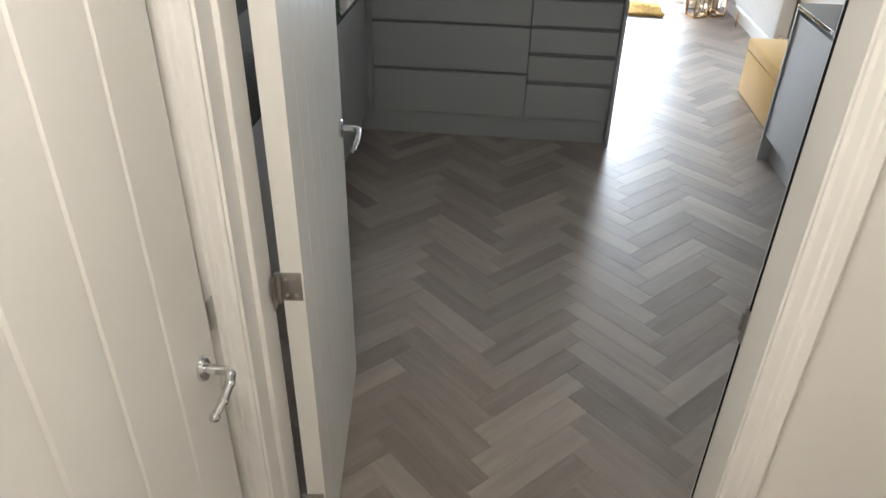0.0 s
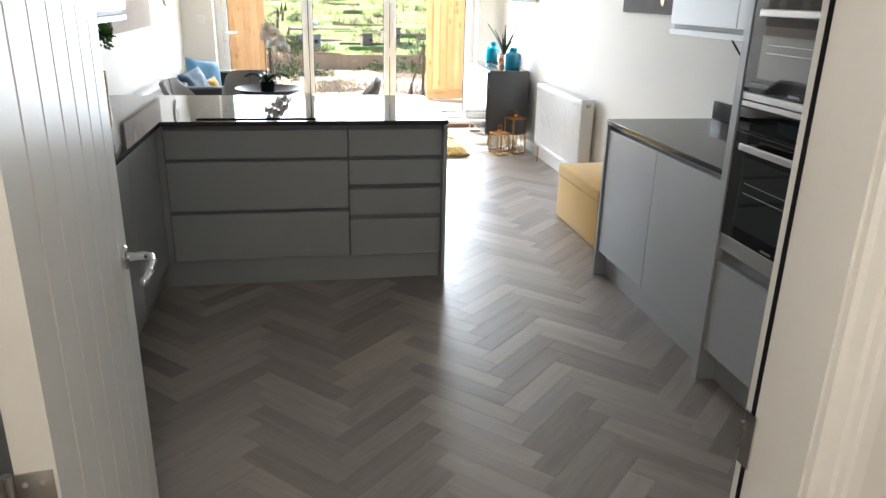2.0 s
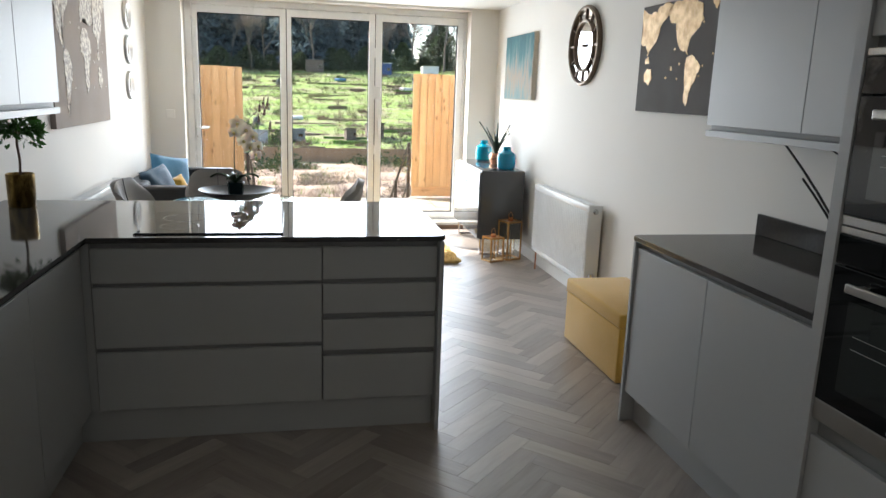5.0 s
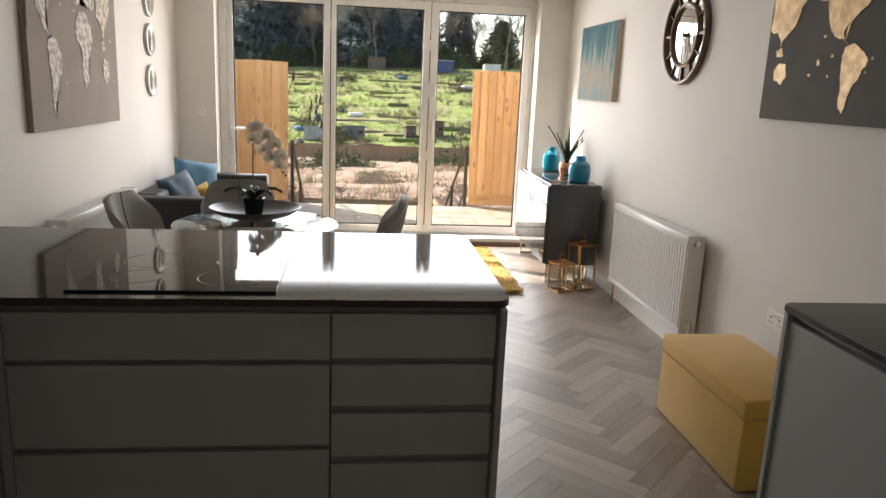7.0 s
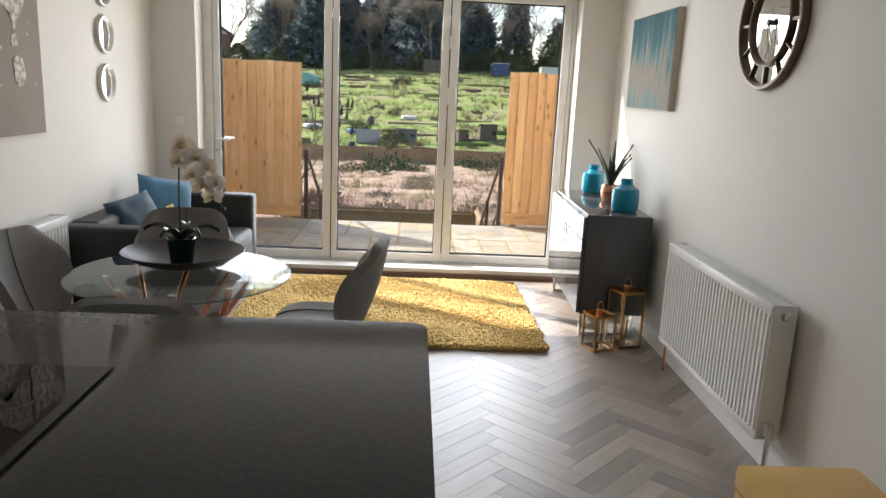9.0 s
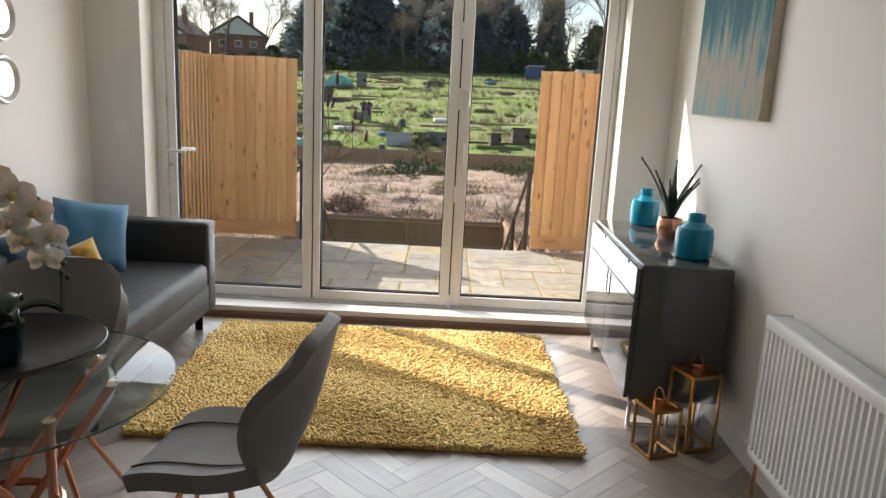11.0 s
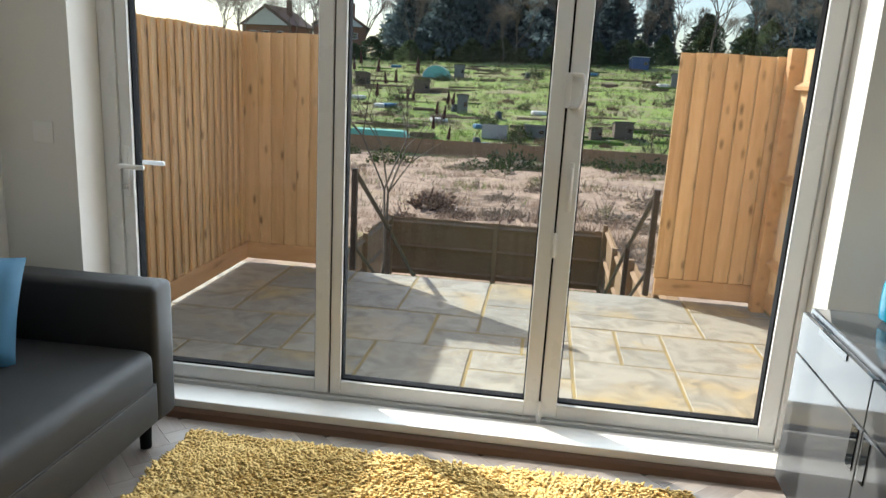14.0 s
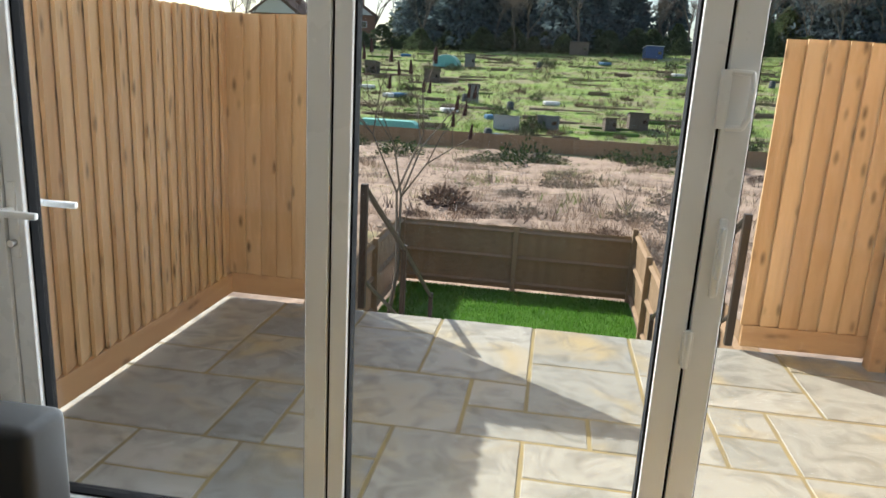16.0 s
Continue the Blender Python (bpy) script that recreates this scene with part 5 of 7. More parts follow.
for k in range(10):
    a, ln, le = radians(k * 137.5 + 20), (0.33, 0.36, 0.28, 0.34, 0.30, 0.24, 0.22, 0.18, 0.16, 0.13)[k], rnd.uniform(0.34, 0.62) if k < 6 else rnd.uniform(0.08, 0.25)
    def al_(u, v, a=a, ln=ln, le=le):
        w = 0.044 * min(1.0, 0.55 + 1.6 * v) * (1 - v ** 1.6) + 0.002
        r0 = 0.008 + ln * v * le * (0.7 + 0.3 * v)
        k2 = abs(u - 0.5) * 2
        return Vector((r0 * math.cos(a) - (u - 0.5) * w * math.sin(a), r0 * math.sin(a) + (u - 0.5) * w * math.cos(a), 0.085 + ln * v * (1 - 0.2 * le * v) + 0.012 * k2 * k2))
    part("leaf", Geo().shell(al_, 4, 12, 0.007), ALOE, al, smooth=True)


def lantern(label, m, w, h):
    lt = thing("lantern", m, label, "lantern", "copper glass lanterns")
    r_ = 0.006
    hw = w / 2
    for sx in (-1, 1):
        for sy in (-1, 1):
            part("post", Geo().box(sx * hw - r_, sx * hw + r_, sy * hw - r_, sy * hw + r_, 0.0, h, 0.001), BRASS, lt)
    for z in (0.008, h - 0.008):
        for s in (-1, 1):
            part("rail", Geo().box(-hw + r_, hw - r_, s * hw - r_, s * hw + r_, z - 0.008, z + 0.008, 0.001), BRASS, lt)
            part("rail", Geo().box(s * hw - r_, s * hw + r_, -hw + r_, hw - r_, z - 0.008, z + 0.008, 0.001), BRASS, lt)
    for s in (-1, 1):
        p_ = part("pane", Geo().box(-hw + r_, hw - r_, s * hw - 0.001, s * hw + 0.001, 0.016, h - 0.016), GLASS, lt, "clear glass pane")
        q_ = part("pane", Geo().box(s * hw - 0.001, s * hw + 0.001, -hw + r_, hw - r_, 0.016, h - 0.016), GLASS, lt, "clear glass pane")
        p_.visible_shadow = q_.visible_shadow = False
    part("base", Geo().box(-hw + r_, hw - r_, -hw + r_, hw - r_, 0.003, 0.008), CHROME, lt, "mirrored base")
    part("lid", Geo().box(-hw + r_, hw - r_, -hw + r_, hw - r_, h - 0.012, h - 0.006), BRASS, lt)
    part("chimney", Geo().lathe([(0.024, h - 0.006), (0.024, h + 0.03), (0.021, h + 0.032), (0.0, h + 0.032)], 24), COPPER, lt, "copper cap", True)
    part("ring", Geo().tube([Vector((0.0, 0.035 * math.cos(k * math.pi / 8), h + 0.02 + 0.055 * math.sin(k * math.pi / 8))) for k in range(9)], 0.0025, 6), BRASS, lt, "thin carrying ring")
    return lt


lantern("small copper framed glass lantern on the floor", pose(1.735, 6.885, 0, 0, 0, 20), 0.135, 0.228)
lantern("tall copper framed glass lantern on the floor", pose(1.915, 6.965, 0, 0, 0, 20), 0.15, 0.365)

# dark twigs in a vase beside the oven housing
TWIG = mat("black_twig", (0.02, 0.016, 0.014), 0.8, scale=40)
tv = thing("twig_vase", (1.95, 2.80, 0.9005), "dark vase of bare black twigs on the worktop", "vase")
part("vase", Geo().lathe([(0, 0), (0.05, 0), (0.062, 0.05), (0.045, 0.12), (0.03, 0.15), (0.034, 0.165), (0.026, 0.15), (0, 0.02)], 28), BOWLM, tv, smooth=True)
for bend, up, end in ((0.22, 0.24, (0.0, 0.479, 0.444)), (0.20, 0.19, (0.0, 0.345, 0.318)), (-0.06, 0.30, (-0.05, -0.12, 0.42))):
    a, c = Vector((0, 0, 0.03)), Vector(end)
    m_ = Vector((0.0, bend * 0.8, up))
    part("twig", Geo().tube([a * (1 - q) ** 2 + m_ * 2 * q * (1 - q) + c * q * q for q in (0, 0.2, 0.4, 0.6, 0.8, 1.0)], 0.005, 6), TWIG, tv)


# ---- garden and beyond ----
PZ = -0.052
SLAB, nt, pg_ = node_mat("riven_sandstone")
N, L = nt.nodes, nt.links
tc, info, off, na, nb, nc = (N.new(k) for k in ("ShaderNodeTexCoord", "ShaderNodeObjectInfo", "ShaderNodeVectorMath", "ShaderNodeTexNoise", "ShaderNodeTexNoise", "ShaderNodeTexNoise"))
off.operation = "MULTIPLY_ADD"
off.inputs[1].default_value = (31.0, 47.0, 59.0)
L.new(info.outputs["Random"], off.inputs[0])
L.new(tc.outputs["Object"], off.inputs[2])
for n_, sc, de, di in ((na, 1.7, 4.0, 0.8), (nb, 5.0, 9.0, 1.6), (nc, 90.0, 4.0, 0.0)):
    n_.inputs["Scale"].default_value, n_.inputs["Detail"].default_value, n_.inputs["Distortion"].default_value = sc, de, di
    L.new(off.outputs["Vector"], n_.inputs["Vector"])
own = N.new("ShaderNodeValToRGB")
own.color_ramp.elements[0].color, own.color_ramp.elements[1].color = (0.30, 0.30, 0.265, 1), (0.46, 0.435, 0.365, 1)
L.new(info.outputs["Random"], own.inputs["Fac"])
ochre, stain = N.new("ShaderNodeMix"), N.new("ShaderNodeMix")
edge, mott = N.new("ShaderNodeMapRange"), N.new("ShaderNodeMapRange")
for n_ in (ochre, stain):
    n_.data_type = "RGBA"
edge.inputs["From Min"].default_value, edge.inputs["From Max"].default_value, edge.inputs["To Max"].default_value = 0.54, 0.72, 0.85
L.new(na.outputs["Fac"], edge.inputs["Value"])
ochre.inputs["B"].default_value = (0.47, 0.36, 0.17, 1)
L.new(own.outputs["Color"], ochre.inputs["A"])
L.new(edge.outputs["Result"], ochre.inputs["Factor"])
mott.inputs["From Min"].default_value, mott.inputs["From Max"].default_value, mott.inputs["To Max"].default_value = 0.44, 0.72, 0.8
L.new(nb.outputs["Fac"], mott.inputs["Value"])
stain.inputs["B"].default_value = (0.19, 0.185, 0.15, 1)
L.new(ochre.outputs["Result"], stain.inputs["A"])
L.new(mott.outputs["Result"], stain.inputs["Factor"])
L.new(stain.outputs["Result"], pg_.inputs["Base Color"])
pg_.inputs["Roughness"].default_value = 0.62
hs_ = N.new("ShaderNodeMath")
hs_.operation = "MULTIPLY_ADD"
hs_.inputs[1].default_value = 0.15
L.new(nc.outputs["Fac"], hs_.inputs[0])
L.new(nb.outputs["Fac"], hs_.inputs[2])
bp = N.new("ShaderNodeBump")
bp.inputs["Strength"].default_value, bp.inputs["Distance"].default_value = 0.55, 0.02
L.new(hs_.outputs[0], bp.inputs["Height"])
L.new(bp.outputs["Normal"], pg_.inputs["Normal"])
JOINT = mat("sandy_jointing", (0.40, 0.31, 0.13), 0.95, scale=4, col2=(0.22, 0.185, 0.115), bump=0.5, bscale=160)
FEN = wood_mat("new_fence_timber", (0.54, 0.335, 0.165), (0.83, 0.59, 0.33), 0.7, along=(1.2, 10, 10), each=0.8, knots=0.95, bump=0.35, grain=8)
FEND = wood_mat("weathered_fence_timber", (0.22, 0.14, 0.075), (0.36, 0.24, 0.14), 0.8, along=(1.2, 9, 9), each=0.6, knots=0.4, bump=0.4, island=True)
FENF = wood_mat("fence_timber_joined", (0.46, 0.26, 0.12), (0.68, 0.43, 0.22), 0.7, along=(1.2, 10, 10), each=0.7, knots=0.6, bump=0.35, island=True)
RAIL = mat("dark_brown_steel", (0.055, 0.042, 0.034), 0.5, 0.3, scale=14)


def ground_z(x, y):
    """Height of the land: lawn level, scrub dipping to the allotments, then a long rise to the wood."""
    if y < 20.6:
        z = -2.72
    elif y < 62:
        z = -2.72 - (y - 20.6) / 41.4 * 1.95
    elif y < 135:
        z = -4.67 + (y - 62) * 0.125 + x * 0.03 * min(1, (y - 62) / 40)
    else:
        z = -4.67 + 73 * 0.125 + min((y - 135) * 0.05, 4) + x * 0.03
    return z


# patio deck
structure("patio_base", Geo().box(-3.2, 3.4, YN1 + 0.002, 11.17, -0.5, PZ - 0.004), JOINT, "sandy bed and joints below the paving")
structure("retaining_wall", Geo().box(-4.0, 5.2, 11.0, 11.16, -2.9, -0.5), BRICKW, "retaining wall below the paved terrace")
structure("bank", Geo().box(-4.0, 5.2, YN1, 11.0, -2.9, -0.5), BRICKW, "made ground below the terrace")
# threshold drain and outer sill
structure("window_sill", Geo().box(OX0, OX1, FY + 0.05, YN1 + 0.05, -0.04, 0.05, 0.006), UPVC, "white outer sill below the glazed doors")

# land sheet
GRASSY, nt, pg_ = node_mat("land_surface")
N, L = nt.nodes, nt.links
tc, n1, n2, n3, sep = (N.new(k) for k in ("ShaderNodeTexCoord", "ShaderNodeTexNoise", "ShaderNodeTexNoise", "ShaderNodeTexNoise", "ShaderNodeSeparateXYZ"))
n1.inputs["Scale"].default_value, n1.inputs["Detail"].default_value = 0.16, 8
n2.inputs["Scale"].default_value, n2.inputs["Detail"].default_value = 1.4, 8
mpp = N.new("ShaderNodeMapping")
mpp.inputs["Scale"].default_value = (0.10, 0.55, 0.3)
n3.inputs["Scale"].default_value, n3.inputs["Detail"].default_value = 1.0, 4
L.new(tc.outputs["Object"], mpp.inputs["Vector"])
L.new(mpp.outputs["Vector"], n3.inputs["Vector"])
for n_ in (n1, n2):
    L.new(tc.outputs["Object"], n_.inputs["Vector"])
L.new(tc.outputs["Object"], sep.inputs["Vector"])
scrub, allot = N.new("ShaderNodeValToRGB"), N.new("ShaderNodeValToRGB")
for pos, col in ((0.30, (0.10, 0.065, 0.045)), (0.42, (0.24, 0.17, 0.12)), (0.55, (0.44, 0.32, 0.235)), (0.64, (0.34, 0.27, 0.15)), (0.74, (0.10, 0.14, 0.03))):
    scrub.color_ramp.elements.new(pos).color = (*col, 1)
for pos, col in ((0.30, (0.08, 0.10, 0.035)), (0.40, (0.11, 0.18, 0.035)), (0.48, (0.23, 0.34, 0.055)), (0.55, (0.24, 0.23, 0.11)), (0.61, (0.30, 0.25, 0.15)), (0.70, (0.13, 0.10, 0.07))):
    allot.color_ramp.elements.new(pos).color = (*col, 1)
mixn = N.new("ShaderNodeMath")
mixn.operation = "MULTIPLY_ADD"
mixn.inputs[1].default_value = 0.55
sub1 = N.new("ShaderNodeMath")
sub1.operation = "MULTIPLY"
sub1.inputs[1].default_value = 0.45
L.new(n1.outputs["Fac"], sub1.inputs[0])
L.new(n2.outputs["Fac"], mixn.inputs[0])
L.new(sub1.outputs[0], mixn.inputs[2])
L.new(mixn.outputs[0], scrub.inputs["Fac"])
mix3 = N.new("ShaderNodeMath")
mix3.operation = "MULTIPLY_ADD"
mix3.inputs[1].default_value = 0.6
sub3 = N.new("ShaderNodeMath")
sub3.operation = "MULTIPLY"
sub3.inputs[1].default_value = 0.4
L.new(n2.outputs["Fac"], sub3.inputs[0])
L.new(n3.outputs["Fac"], mix3.inputs[0])
L.new(sub3.outputs[0], mix3.inputs[2])
L.new(mix3.outputs[0], allot.inputs["Fac"])
step_ = N.new("ShaderNodeMapRange")
step_.inputs["From Min"].default_value, step_.inputs["From Max"].default_value = 61.0, 62.5
L.new(sep.outputs["Y"], step_.inputs["Value"])
mm = N.new("ShaderNodeMix")
mm.data_type = "RGBA"
L.new(step_.outputs["Result"], mm.inputs["Factor"])
L.new(scrub.outputs["Color"], mm.inputs["A"])
L.new(allot.outputs["Color"], mm.inputs["B"])
L.new(mm.outputs["Result"], pg_.inputs["Base Color"])
pg_.inputs["Roughness"].default_value = 0.95
bp = N.new("ShaderNodeBump")
bp.inputs["Strength"].default_value, bp.inputs["Distance"].default_value = 0.8, 0.25
L.new(n2.outputs["Fac"], bp.inputs["Height"])
L.new(bp.outputs["Normal"], pg_.inputs["Normal"])
xs = [-900, -400, -200, -120] + [-80 + 2.0 * k for k in range(81)] + [120, 200, 400, 900]
ysg = [11.16, 14, 17, 20] + [20.8 + 0.8 * k for k in range(52)] + [63 + 1.5 * k for k in range(50)] + [145, 170, 220, 400, 900, 2500]
V, F = [], []
for y in ysg:
    for x in xs:
        z = ground_z(max(-90, min(90, x)), y)
        if 21.5 < y < 61 and abs(x) < 80:
            z += 0.35 * noise.noise(Vector((x * 0.35, y * 0.35, 0))) + 0.22 * noise.noise(Vector((x * 1.1, y * 1.1, 4)))
        elif 64 < y < 135 and abs(x) < 80:
            z += 0.25 * noise.noise(Vector((x * 0.12, y * 0.3, 9))) + 0.12 * noise.noise(Vector((x * 0.8, y * 0.9, 2)))
        V.append((x, y, z))
W_ = len(xs)
for j in range(len(ysg) - 1):
    for i in range(W_ - 1):
        F.append((j * W_ + i, j * W_ + i + 1, (j + 1) * W_ + i + 1, (j + 1) * W_ + i))
gnd = new("ground", raw_mesh("ground", V, F, GRASSY, True))
tagged(gnd, label="rough pinkish scrubland rising to green allotments", kind="structure")
back_land = structure("ground_behind", Geo().box(-900, 900, -900, YS0 - 3, -0.5, -0.2).box(-900, -4.2, YS0 - 3, 11.16, -0.5, -0.2).box(5.0, 900, YS0 - 3, 11.16, -0.5, -0.2), GRASSY, "ground around the house")

# lawn
LAWN = mat("lawn_blades", (0.13, 0.32, 0.025), 0.8, scale=3, col2=(0.08, 0.22, 0.018), bscale=40, through_light=0.45)
rg = np.random.RandomState(9)
NB = 26000
gx, gy = rg.uniform(-2.3, 2.1, NB), rg.uniform(13.5, 20.4, NB)
hh, aa, ww = rg.uniform(0.04, 0.09, NB), rg.uniform(0, 6.28, NB), rg.uniform(0.006, 0.012, NB)
Q = np.zeros((NB, 3, 3))
Q[:, 0] = np.stack([gx + np.cos(aa) * ww, gy + np.sin(aa) * ww, np.full(NB, -2.72)], 1)
Q[:, 1] = np.stack([gx - np.cos(aa) * ww, gy - np.sin(aa) * ww, np.full(NB, -2.72)], 1)
Q[:, 2] = np.stack([gx + rg.uniform(-0.02, 0.02, NB), gy + rg.uniform(-0.02, 0.02, NB), -2.72 + hh], 1)
lawn = structure("lawn", Geo().box(-2.32, 2.14, 11.5, 20.45, -2.75, -2.712), LAWN, "small bright green lawn below the terrace")
part("grass", raw_mesh("grass", Q.reshape(-1, 3).tolist(), np.arange(NB * 3).reshape(-1, 3).tolist(), LAWN), LAWN, lawn, kind="stuff")


def upright_board(w, h, t=0.027):
    """Feather-edged board: its length in local x, so that grain runs along it."""
    return Geo().prism([(-w / 2, -0.016), (-w / 2, -0.004), (w / 2, t + 0.004), (w / 2, 0.011)], "x", 0.0, h).data("board", FEN)


board_me = upright_board(0.135, 1.60)


def fence_run(name, label, p0, p1, z0, z1, rails_side, posts=(), flip=False):
    """Close-boarded fence from p0 to p1, with gravel board, top rail pieces and posts."""
    p0, p1 = Vector((*p0, 0)), Vector((*p1, 0))
    d = (p1 - p0)
    ln = d.length
    ang_ = math.degrees(math.atan2(d.y, d.x))
    f = thing(name, pose(p0.x, p0.y, z0, 0, 0, ang_), label, "fence")
    n = max(1, round(ln / 0.104))
    pitch = ln / n
    s = -1 if flip else 1
    for k in range(n):
        ob = new("board", board_me)
        ob.parent = f
        # local x of the board stands up, its local y runs along the fence
        ob.matrix_local = Matrix.Translation(((k + 0.5) * pitch, 0, 0.17)) @ Matrix(((0, 1, 0, 0), (0, 0, s, 0), (1, 0, 0, 0), (0, 0, 0, 1))) @ Matrix.Diagonal(((z1 - z0 - 0.17 + 0.004 * math.sin(k * 5.1)) / 1.60, 1, 1, 1))
    # extra sheet added behind the boards so their gaps stay dark
    part("backing", Geo().box(0, ln, *sorted((-s * 0.034, -s * 0.019)), 0.17, z1 - z0 - 0.012), FENF, f, "added sheet that blocks light through the board gaps")
    part("gravel_board", Geo().box(0, ln, -0.022, 0.028, 0.035, 0.168, 0.002), FENF, f, "plain gravel board")
    for z in (0.35, 0.95, 1.58):
        if rails_side:
            part("rail", Geo().prism([(-0.001 * rails_side, z), (-0.062 * rails_side, z + 0.01), (-0.062 * rails_side, z + 0.035), (-0.001 * rails_side, z + 0.085)], "x", 0.0, ln), FENF, f, "pale arris rail")
    for q in posts:
        part("post", Geo().box(q - 0.045, q + 0.045, -0.112 if rails_side > 0 else 0.02, -0.022 if rails_side > 0 else 0.11, -0.3, z1 - z0 + 0.01, 0.004), FENF, f, "square timber post")
    return f


fence_run("fence", "new orange close-boarded timber fence beside the patio", (-1.605, 11.19), (-1.605, YN1), PZ, 1.757, 0)
fence_run("fence", "short return of new close-boarded timber fence", (-1.60, 11.19), (-0.775, 11.19), PZ, 1.757, 0, flip=True)
fence_run("fence", "new orange close-boarded fence panel at the patio edge", (2.40, 11.175), (1.645, 11.175), PZ, 1.757, 0)
fence_run("fence", "back of a new timber fence with pale rails", (2.44, YN1), (2.44, 11.16), PZ, 1.80, -1, (1.2, 2.3))


def joined_fence(name, label, p0, p1, z0, z1, post_every, rails):
    """A fence seen from some way off: boards joined, each still its own piece, with rails and posts."""
    p0, p1 = Vector((*p0, 0)), Vector((*p1, 0))
    d = p1 - p0
    ln = d.length
    f = thing(name, pose(p0.x, p0.y, z0, 0, 0, math.degrees(math.atan2(d.y, d.x))), label, "fence")
    n = max(1, round(ln / 0.11))
    rr = random.Random(n)
    V, F = [], []
    for k in range(n):
        x0, x1, h = k * ln / n, (k + 1.06) * ln / n, z1 - z0 + rr.uniform(-0.01, 0.01)
        b = len(V)
        V += [(x0, 0, 0.04), (x1, 0.012, 0.04), (x1, 0.02, 0.04), (x0, 0.008, 0.04), (x0, 0, h), (x1, 0.012, h), (x1, 0.02, h), (x0, 0.008, h)]
        F += [(b, b + 1, b + 5, b + 4), (b + 2, b + 3, b + 7, b + 6), (b + 4, b + 5, b + 6, b + 7), (b + 1, b + 2, b + 6, b + 5), (b + 3, b, b + 4, b + 7)]
    part("boards", raw_mesh("boards", V, F, FEND), FEND, f, kind="stuff")
    if rails:
        for z in (0.12, (z1 - z0) * 0.5, (z1 - z0) * 0.9):
            part("rail", Geo().prism([(0.0, z), (-0.05, z + 0.01), (-0.05, z + 0.035), (0.0, z + 0.07)], "x", 0.0, ln), FEND, f, "rail")
        k = 0.0
        while k <= ln + 0.01:
            part("post", Geo().box(k - 0.05, k + 0.05, -0.09, 0.0, -0.1, z1 - z0 + 0.03, 0.004), FEND, f, "square post")
            k += post_every
    return f


joined_fence("garden_fence", "brown boarded fence with rails across the end of the lawn", (-2.34, 20.5), (2.14, 20.5), -2.72, -1.44, 2.24, True)
joined_fence("garden_fence", "brown boarded fence along the lawn", (-2.36, 11.3), (-2.36, 20.45), -2.72, -1.36, 2.3, True)
joined_fence("garden_fence", "sunlit boarded fence stepping down beside the lawn", (2.16, 20.45), (2.16, 16.2), -2.72, -1.30, 2.1, True)
joined_fence("garden_fence", "sunlit boarded fence stepping down beside the lawn", (2.16, 16.1), (2.16, 13.8), -2.72, -0.95, 2.3, True)
joined_fence("garden_fence", "sunlit boarded fence stepping down beside the lawn", (2.16, 13.7), (2.16, 11.4), -2.72, -0.50, 2.3, True)
joined_fence("allotment_fence", "long brown boarded fence along the edge of the allotments", (-75, 62), (75, 62.6), -4.75, -3.40, 3.0, False)

# steps and dark handrails
steps = thing("garden_steps", (0.45, 11.17, PZ), "pale stone garden steps going down to the lawn", "steps")
for k in range(14):
    part("step", Geo().box(-1.1, 1.1, k * 0.30, k * 0.30 + 0.34, -0.185 * (k + 1) - 0.12, -0.185 * (k + 1), 0.006), SLAB, steps)
for x, yy in ((-0.71, 11.22), (1.60, 11.24)):
    hr = thing("handrail", (x, yy, PZ), "dark brown steel stair handrail with sloping rails", "handrail")
    pt = [(0, 0, 0), (0, 1.35, -0.80), (0, 2.9, -1.70)]
    for p in pt:
        part("post", Geo().box(-0.022, 0.022, p[1] - 0.022, p[1] + 0.022, p[2] - (0.0 if p[1] == 0 else 0.12), p[2] + (0.82 if p[1] == 0 else 0.90), 0.003), RAIL, hr)
    part("top_rail", Geo().tube([Vector((0, 0, 0.80)), Vector((0, 1.35, 0.06)), Vector((0, 2.9, -0.84))], 0.020, 8), RAIL, hr)
    part("low_rail", Geo().tube([Vector((0, 0, 0.20)), Vector((0, 1.35, -0.56)), Vector((0, 2.9, -1.44))], 0.014, 8), RAIL, hr)


# ---- trees ----
def branching(g, p, d, ln, r, depth, rnd, tips, spread=0.55):
    q = p + d * ln
    g.rod(p, q, r, r * 0.68, 6 if r > 0.03 else 4)
    if depth == 0:
        tips.append((q, d))
        return
    for k in range(rnd.choice((2, 3)) if depth > 1 else 2):
        nd = (d + Vector((rnd.uniform(-1, 1), rnd.uniform(-1, 1), rnd.uniform(-0.35, 0.75))) * spread).normalized()
        branching(g, q, nd, ln * rnd.uniform(0.62, 0.86), r * 0.62, depth - 1, rnd, tips, spread)


PALEBARK = mat("grey_bark", (0.15, 0.125, 0.10), 0.9, scale=10, bump=0.4, bscale=40)
rnd = random.Random(21)
sumac = thing("sumac_tree", (-1.80, 16.6, -2.72), "bare young tree with dark upright seed heads", "tree")
g, tips = Geo(), []
branching(g, Vector((0, 0, 0)), Vector((0.14, 0, 1)).normalized(), 1.35, 0.042, 4, rnd, tips, 0.62)
part("trunk", g, PALEBARK, sumac)
SEED = mat("dark_red_seed_head", (0.05, 0.022, 0.018), 0.9, scale=40)
for p, d in tips:
    part("seed_head", Geo().rod(p, p + Vector((d.x * 0.03, d.y * 0.03, 0.17)), 0.03, 0.010, 6), SEED, sumac)

